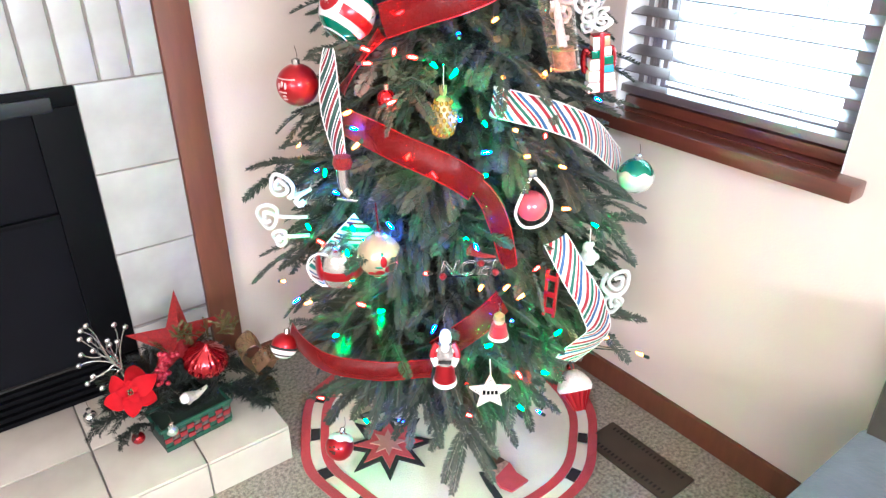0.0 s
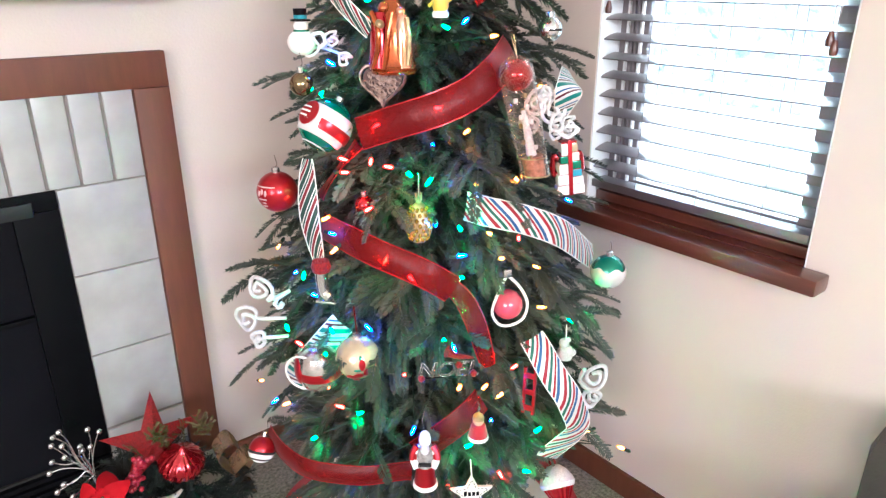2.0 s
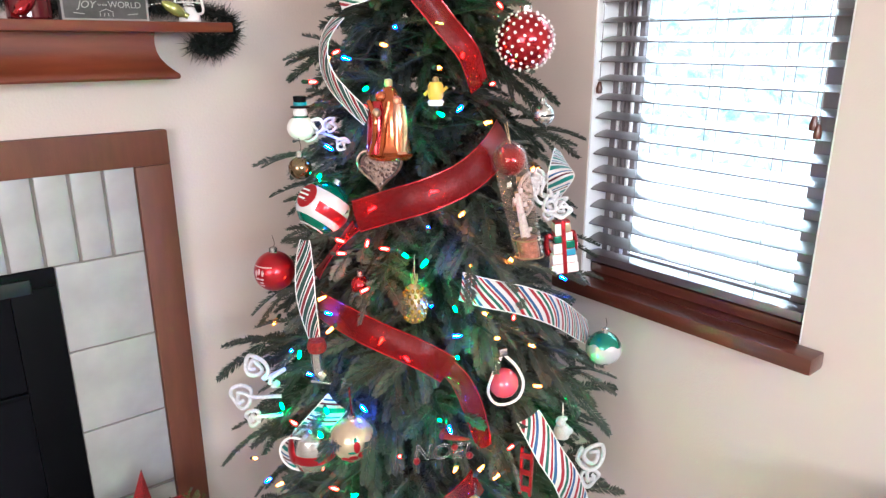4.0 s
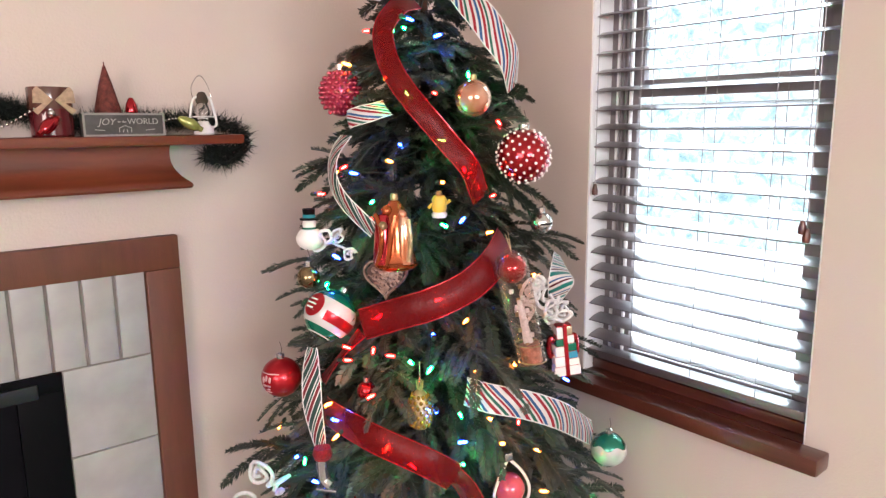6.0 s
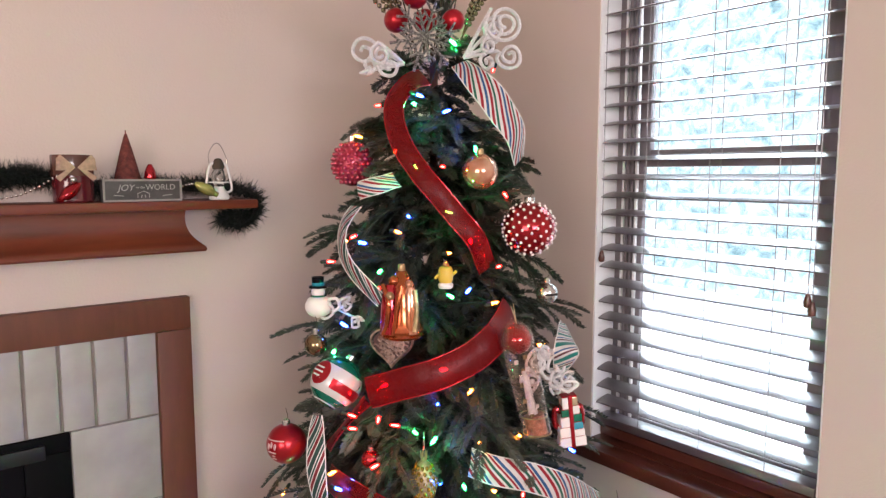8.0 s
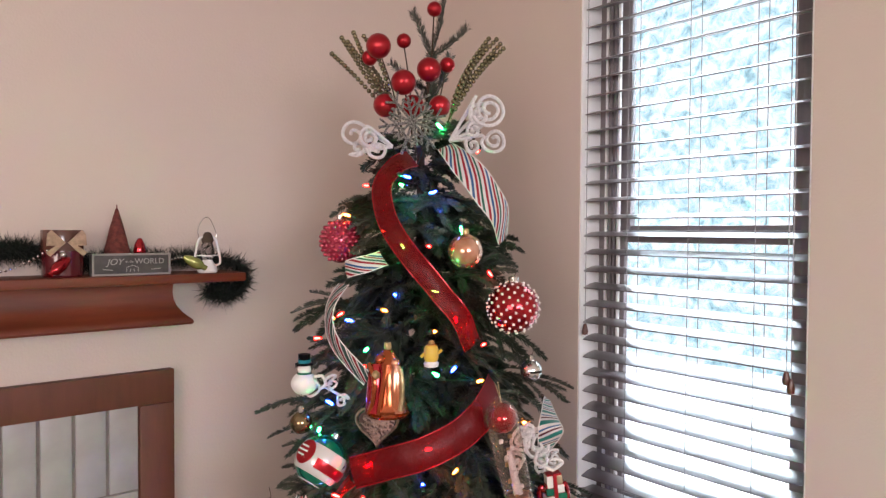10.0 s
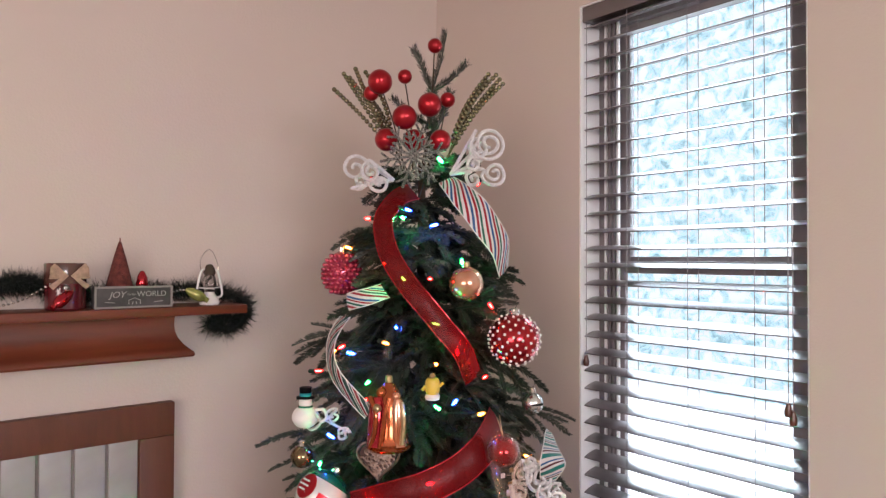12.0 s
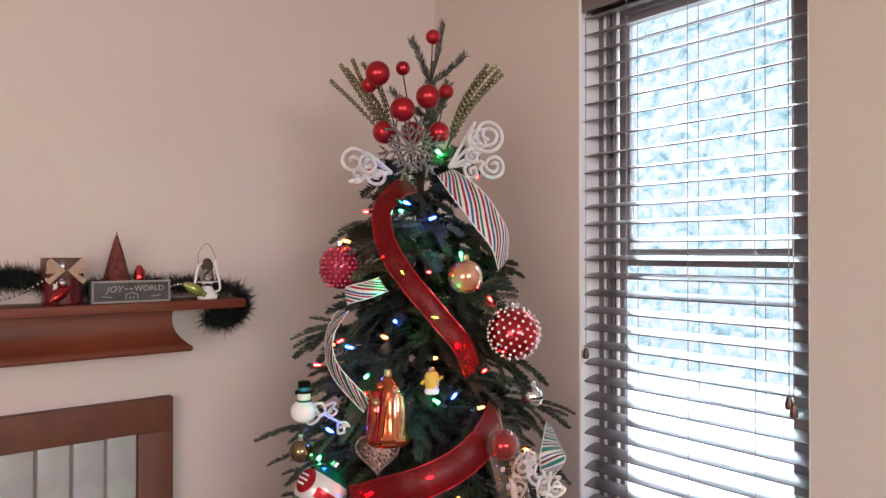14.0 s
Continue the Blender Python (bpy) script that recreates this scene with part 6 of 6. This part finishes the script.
for lo, hi in (((-0.081, -0.013, 0.0435), (0.081, -0.009, 0.048)), ((-0.081, -0.013, 0.0), (0.081, -0.009, 0.004)), ((-0.081, -0.013, 0.004), (-0.077, -0.009, 0.0435)), ((0.077, -0.013, 0.004), (0.081, -0.009, 0.0435))):
    part("edge", box(lo, hi), mat("pale_grey_wood", (0.30, 0.28, 0.26), 0.7), sign)


def letters(text, size, x, z, parent, material, y=-0.0115, italic=0.0):
    cu = bpy.data.curves.new("letters", "FONT")
    cu.body, cu.size, cu.extrude, cu.align_x, cu.align_y, cu.shear = text, size, 0.0006, "CENTER", "CENTER", italic
    tmp = new("letters", cu)
    me = bpy.data.meshes.new_from_object(tmp.evaluated_get(bpy.context.evaluated_depsgraph_get()))
    bpy.data.objects.remove(tmp)
    me.materials.clear()
    me.materials.append(material)
    ob = new("letters", me)
    ob.parent, ob.matrix_basis = parent, pose(x, y, z, 90, 0, 0)


letters("JOY", 0.019, -0.036, 0.029, sign, M_CHALK, italic=0.3)
letters("to the", 0.007, -0.006, 0.030, sign, M_CHALK)
letters("WORLD", 0.017, 0.036, 0.030, sign, M_CHALK)
for pts in (((-0.012, 0.008), (-0.012, 0.017), (0.0, 0.022), (0.012, 0.017), (0.012, 0.008)), ((-0.005, 0.008), (-0.003, 0.014)), ((0.004, 0.008), (0.003, 0.014)), ((-0.06, 0.014), (-0.04, 0.012)), ((0.04, 0.012), (0.06, 0.014))):
    part("line", tube([(x, -0.011, zz) for x, zz in pts], 0.0009, 5), M_CHALK, sign)
# bristle cone
cone = thing("bristle_tree", "small rust red bristle cone tree", "decoration", (0.546, 2.165, MZ))
bm = lathe([(0, 0.0), (0.034, 0.0), (0.033, 0.02), (0.025, 0.06), (0.013, 0.11), (0.003, 0.145), (0, 0.15)], 26)
part("cone", bm, M_CONE, cone)
part("tip", box((-0.001, -0.001, 0.14), (0.001, 0.001, 0.155)), M_CONE, cone)
vs, fs = [], []
for k in range(2600):
    zz = 0.148 * (1 - math.sqrt(rnd.random()))
    q = 0.035 * (1 - zz / 0.15)
    a = rnd.uniform(0, 6.283)
    p0 = Vector((q * math.cos(a), q * math.sin(a), zz))
    tip = p0 + Vector((math.cos(a), math.sin(a), rnd.uniform(-0.3, 0.3))) * 0.007
    s = Vector((-math.sin(a), math.cos(a), 0)) * 0.0006
    n = len(vs)
    vs += [tuple(p0 - s), tuple(p0 + s), tuple(tip)]
    fs.append((n, n + 1, n + 2))
me = bpy.data.meshes.new("bristle")
me.from_pydata(vs, [], fs)
me.materials.append(M_CONE)
ob = new("bristle", me)
ob.parent = cone
# white lantern
lan = thing("lantern", "small white metal lantern with a dark cap and wire handle", "lantern", (0.733, 2.118, MZ))
part("tank", lathe([(0, 0), (0.021, 0), (0.023, 0.004), (0.021, 0.014), (0.013, 0.024), (0.011, 0.03), (0, 0.031)], 24), M_WHITE, lan)
part("globe", lathe([(0.010, 0.03), (0.014, 0.038), (0.016, 0.05), (0.013, 0.065), (0.009, 0.072)], 20), M_GLASS, lan, "clear glass globe")
part("cap", lathe([(0, 0.07), (0.012, 0.07), (0.014, 0.076), (0.012, 0.085), (0.007, 0.094), (0, 0.096)], 18), M_TWIG, lan, "dark cap")
for s in (-1, 1):
    part("side_tube", tube(smooth_path([(0.018 * s, 0, 0.016), (0.030 * s, 0, 0.022), (0.028 * s, 0, 0.045), (0.020 * s, 0, 0.078), (0.010 * s, 0, 0.084)], 5), 0.0028, 7), M_WHITE, lan)
part("guard", tube([(0.024 * math.cos(k * 0.5236), 0.018 * math.sin(k * 0.5236), 0.04) for k in range(13)], 0.0013, 6), M_WHITE, lan)
part("handle", tube(smooth_path([(-0.020, 0, 0.078), (-0.022, 0, 0.105), (-0.008, 0, 0.128), (0.006, 0, 0.126), (0.02, 0, 0.095), (0.020, 0, 0.078)], 6), 0.0009, 5), M_SILVER, lan)

# ---- basket arrangement on the hearth ----
bk = thing("basket", "red and green woven basket filled with Christmas greenery on the hearth", "basket", (0.445, 1.945, HZ), 6)
for nm, lo, hi in (("base", (-0.08, -0.04, 0.0), (0.08, 0.045, 0.008)),):
    part(nm, box(lo, hi, 0.002), M_WICKER_D, bk)
part("core", box((-0.082, -0.040, 0.006), (0.082, 0.042, 0.066), 0.004), M_WICKER_D, bk)
weave_r = finish(box((-0.0085, -0.002, -0.006), (0.0085, 0.002, 0.006), 0.0015), "strip", M_WICKER_R)
weave_s = finish(box((-0.0085, -0.002, -0.006), (0.0085, 0.002, 0.006), 0.0015), "strip", M_WICKER_S)
weave_g = finish(box((-0.0085, -0.002, -0.006), (0.0085, 0.002, 0.006), 0.0015), "strip", M_WICKER_G)
for i in range(5):
    for k in range(9):
        s = new("strip", weave_r if (i + k) % 2 == 0 and 0 < i < 4 else weave_s if 0 < i < 4 and k % 3 else weave_g)
        s.parent, s.location = bk, (-0.072 + 0.018 * k, -0.0425 + (0.0015 if (i + k) % 2 else -0.0015), 0.012 + 0.0125 * i)
    for k in range(4):
        s = new("strip", weave_r if (i + k) % 2 == 0 and 0 < i < 4 else weave_g)
        s.parent, s.matrix_basis = bk, pose(0.0845, -0.03 + 0.02 * k, 0.012 + 0.0125 * i, 0, 0, 90)
part("rim", tube([(-0.085, -0.044, 0.068), (0.085, -0.044, 0.068), (0.085, 0.046, 0.068), (-0.085, 0.046, 0.068), (-0.085, -0.044, 0.068)], 0.005, 8), M_WICKER_G, bk)
part("handle", tube(smooth_path([(0.085, -0.035, 0.05), (0.10, -0.03, 0.068), (0.10, 0.03, 0.068), (0.085, 0.035, 0.05)], 5), 0.003, 6), M_WICKER_D, bk)
green = thing("greenery", "dark artificial pine greenery spilling out of the basket", "greenery", (0.445, 1.95, HZ + 0.07))
sp = needle_mesh("spray", branch_stems(0.15, 33, 0.25, 1.0, 6), 1100, 0.020, 0.0026, M_NEEDLE_DARK_SHADED)
sp2 = needle_mesh("spray", branch_stems(0.15, 37, 0.25, 1.0, 6), 1100, 0.020, 0.0026, M_NEEDLE)
rnd = random.Random(21)
for k in range(26):
    a = 15 + (k * 47.5) % 165
    s = new("spray", sp2 if k % 5 == 0 else sp)
    s.parent = green
    s.matrix_basis = pose(rnd.uniform(-0.05, 0.05), rnd.uniform(0, 0.04), rnd.uniform(-0.01, 0.03), 0, rnd.uniform(-50, -5), a) @ Matrix.Diagonal((0.85, 0.85, 0.85, 1))
for x, y, zz, rz, sc in ((0.07, -0.01, 0.02, -12, 0.85), (0.08, 0.02, 0.03, 5, 0.9), (0.09, -0.02, 0.01, -32, 0.7), (0.10, 0.0, 0.01, -10, 0.7), (-0.08, 0.01, 0.03, 175, 0.8), (0.09, 0.03, 0.02, 30, 0.9), (-0.08, 0.0, 0.01, 190, 0.55)):
    s = new("spray", sp)
    s.parent = green
    s.matrix_basis = pose(x, y, zz, 0, rnd.uniform(5, 22), rz) @ Matrix.Diagonal((sc, sc, sc, 1))


for k in range(16):
    s = new("spray", sp)
    s.parent = green
    s.matrix_basis = pose(-0.07 + 0.0093 * k, rnd.uniform(-0.035, 0.01), -0.012, 0, rnd.uniform(-75, -25), rnd.uniform(0, 360)) @ Matrix.Diagonal((0.42, 0.42, 0.42, 1))


def flat_petal(length, width, curl):
    bm = bmesh.new()
    rows = []
    for k in range(10):
        u = k / 9
        w = width * max(0.02, math.sin(math.pi * (0.08 + 0.92 * u) ** 1.1)) ** 0.7 * 0.5
        zz = curl * (u * 1.2 - u * u * 1.5)
        rows.append([bm.verts.new((length * u, s * w, zz + 0.12 * abs(s) * w)) for s in (-1, -0.5, 0, 0.5, 1)])
    for a, b in zip(rows, rows[1:]):
        for k in range(4):
            bm.faces.new((a[k], a[k + 1], b[k + 1], b[k]))
    r = bmesh.ops.extrude_face_region(bm, geom=bm.faces[:])
    bmesh.ops.translate(bm, verts=[v for v in r["geom"] if isinstance(v, bmesh.types.BMVert)], vec=(0, 0, 0.0009))
    return bm


poin = thing("poinsettia", "bright red velvet poinsettia flower on the basket", "flower", (0.332, 1.930, 0.278), 0, tilt=(55, -15))
pm = finish(flat_petal(0.064, 0.046, 0.046), "petal", M_PETAL)
for k in range(11):
    s = new("petal", pm)
    s.parent = poin
    sc = rnd.uniform(0.85, 1.05) if k < 6 else 0.5
    s.matrix_basis = pose(0, 0, 0.004 if k >= 6 else 0, rnd.uniform(-30, 30), rnd.uniform(-25, 28) if k < 6 else rnd.uniform(-50, -15), k * 60 + (25 if k >= 6 else 0) + rnd.uniform(-8, 8)) @ Matrix.Diagonal((sc, sc, sc, 1))
for k in range(6):
    part("stamen", sphere(0.004, (0.006 * math.cos(k), 0.006 * math.sin(k), 0.012), 8), M_GOLDBEAD, poin)
# red glitter star
p = (0.480, 2.010, 0.317)
rs = thing("glitter_star", "red glitter star leaning in the greenery", "decoration", (p[0] - 0.012, p[1], p[2]), 8, tilt=(-14, 12))
rs.scale = (1.12, 1, 1.08)
bm = bmesh.new()
f, bk2 = bm.verts.new((0, -0.012, 0)), bm.verts.new((0, 0.012, 0))
ring = [bm.verts.new((*[v for v in (star_pt(k, 0.112, 0.36)[0],)], 0, star_pt(k, 0.112, 0.36)[1])) for k in range(10)]
for k in range(10):
    bm.faces.new((f, ring[k], ring[(k + 1) % 10]))
    bm.faces.new((bk2, ring[(k + 1) % 10], ring[k]))
part("star", bm, M_REDGLIT, rs, smooth=False)
# swirled onion ornament
p = (0.511, 1.960, 0.272)
sw = thing("ornament", "large red swirled glass onion ornament lying on the basket", "ornament", p, 0, tilt=(18, 4))
bm = bmesh.new()
rings = []
prof = [(0.001, -0.042), (0.02, -0.040), (0.040, -0.028), (0.050, -0.010), (0.050, 0.006), (0.040, 0.022), (0.022, 0.034), (0.009, 0.043), (0.001, 0.056)]
n = 72
for i, (r, zz) in enumerate(prof):
    rings.append([bm.verts.new(((r * (1 + 0.05 * math.cos(18 * (a := 2 * math.pi * k / n) + zz * 60)) * math.cos(a)), r * (1 + 0.05 * math.cos(18 * a + zz * 60)) * math.sin(a), zz)) for k in range(n)])
for a, b in zip(rings, rings[1:]):
    for k in range(n):
        bm.faces.new((a[k], a[(k + 1) % n], b[(k + 1) % n], b[k]))
part("onion", bm, M_REDGLASS, sw)
# berries
cl = thing("berry_cluster", "cluster of crimson berries in the greenery", "berries", (0.411, 1.940, 0.305))
bmesh_b = finish(sphere(0.0062, seg=10), "berry", M_BERRY)
for k in range(46):
    s = new("berry", bmesh_b)
    s.parent = cl
    u = rnd.uniform(-1, 1)
    s.location = (rnd.gauss(0, 0.009) + 0.010 * u, rnd.gauss(0, 0.007), 0.038 * u)
for root, ends in (((0.338, 2.000, 0.318), ((0.288, 2.000, 0.440), (0.277, 2.000, 0.423), (0.288, 2.000, 0.401), (0.271, 2.000, 0.400), (0.289, 2.000, 0.366), (0.265, 2.000, 0.360), (0.255, 2.000, 0.337), (0.274, 2.000, 0.308), (0.260, 2.000, 0.296), (0.285, 2.000, 0.276))), ((0.335, 2.000, 0.303), ((0.344, 2.000, 0.404), (0.362, 2.000, 0.405), (0.322, 2.000, 0.374), (0.340, 2.000, 0.370), (0.325, 2.000, 0.359)))):
    ob = thing("berry_pick", "silver twig pick with round silver berries", "berries", root, group="silver berry picks")
    for e in ends:
        e = Vector(e) - Vector(root)
        e.y += rnd.uniform(-0.02, 0.02)
        part("twig", tube(smooth_path([(0, 0, -0.03), e * 0.35 + Vector((rnd.uniform(-0.008, 0.010), 0, rnd.uniform(-0.012, 0.004))), e * 0.75 + Vector((rnd.uniform(-0.008, 0.008), 0, rnd.uniform(-0.008, 0.006))), e], 4), 0.0013, 5), M_SILVER, ob)
        part("berry", sphere(0.0066, tuple(e), 12), M_SILVER, ob)
gp = thing("gold_sprig", "gold glitter sprigs around the star", "greenery", (0.470, 1.980, 0.306))
sp3 = needle_mesh("sprig", branch_stems(0.08, 53, 0.1, 1.0, 5), 700, 0.009, 0.0045, mat("olive_gold_glitter", (0.17, 0.14, 0.05), 0.35, metal=0.5, vary=0.4, scale=300))
for k in range(9):
    s = new("sprig", sp3)
    s.parent = gp
    s.matrix_basis = pose(-0.03 + 0.017 * k, rnd.uniform(-0.02, 0.02), rnd.uniform(-0.02, 0.02), 0, rnd.uniform(-80, -30), rnd.uniform(-60, 240)) @ Matrix.Diagonal((0.55, 0.55, 0.55, 1))
for nm, pts in (("left", [(0.29, 2.05, 0.17), (0.36, 2.06, 0.22), (0.45, 2.05, 0.24), (0.52, 2.04, 0.20)]), ("right", [(0.53, 1.97, 0.17), (0.58, 1.94, 0.15), (0.615, 1.90, 0.125)])):
    garland_piece("tinsel_tuft", pts, "dark green tinsel tuft in the basket arrangement", 9000, 0.034)
# small white bird
p = (0.462, 1.930, 0.205)
wb = thing("bird_ornament", "small white and grey speckled bird ornament on the basket rim", "ornament", p, 10)
part("body", tube(smooth_path([(-0.020, 0, 0.003), (-0.010, 0, 0.002), (0.004, 0, 0.0), (0.018, 0, 0.003), (0.034, 0, 0.009)], 5), 0.0165, 14, r2=0.003), mat("speckled_white", (0.66, 0.62, 0.54), 0.6, vary=0.4, scale=60, colour2=(0.3, 0.27, 0.22)), wb)
part("head", sphere(0.0125, (-0.024, 0, 0.005), 14), M_WHITE, wb)
part("beak", lathe([(0.003, 0), (0, 0.008)], 8, centre=(-0.036, 0, 0.003)), M_GOLDBEAD, wb)
for lb, p, r, mt in (("small silver bauble lying on the hearth", (0.254, 2.114, 0.118), 0.017, M_SILVER), ("small red bauble hanging off the basket", (0.327, 1.967, 0.120), 0.0155, M_REDGLASS), ("small pale green bauble on the basket", (0.390, 1.895, 0.161), 0.014, mat("pale_green_glass", (0.42, 0.5, 0.42), 0.25, metal=0.5))):
    bauble(lb, p, r, mt, group="baubles round the basket")
# sheer bow
sb = thing("sheer_bow", "brown sheer ribbon bow with gold edges behind the basket", "bow", (0.625, 1.970, 0.188))
for pts in (((0, 0, 0), (-0.03, 0.01, 0.05), (0.01, 0.02, 0.075), (0.03, 0.0, 0.03), (0, 0, 0)), ((0, 0, 0), (0.03, -0.01, 0.03), (0.055, 0.0, 0.02), (0.03, 0.01, -0.02), (0, 0, 0)), ((0, 0, 0), (0.02, -0.02, -0.04), (0.04, -0.03, -0.055))):
    path = smooth_path(pts, 8)
    bm = bmesh.new()
    prev = None
    for q in path:
        row = [bm.verts.new(q + Vector((0, s * 0.018, s * 0.012))) for s in (-1, 0, 1)]
        if prev:
            for k in range(2):
                bm.faces.new((prev[k], prev[k + 1], row[k + 1], row[k]))
        prev = row
    r = bmesh.ops.extrude_face_region(bm, geom=bm.faces[:])
    bmesh.ops.translate(bm, verts=[v for v in r["geom"] if isinstance(v, bmesh.types.BMVert)], vec=(0.0008, 0, 0.0008))
    part("loop", bm, M_SHEER, sb)

# ---- armchair ----
chair = thing("armchair", "taupe upholstered armchair with a grey-blue throw over the seat", "armchair")
bm = box((1.30, 0.30, 0.12), (1.44, 0.856, 0.625), 0.05)
part("backrest", bm, M_TAUPE, chair)
part("seat", box((0.86, 0.34, 0.14), (1.29, 0.82, 0.36), 0.04), M_TAUPE, chair)
part("throw", box((0.88, 0.33, 0.17), (1.36, 0.866, 0.43), 0.05), M_BLUE, chair, "grey-blue throw")
for x in (0.92, 1.38):
    for y in (0.40, 0.78):
        part("leg", tube([(x, y, 0.0), (x, y, 0.14)], 0.018, 10, r2=0.024), M_SILL, chair)
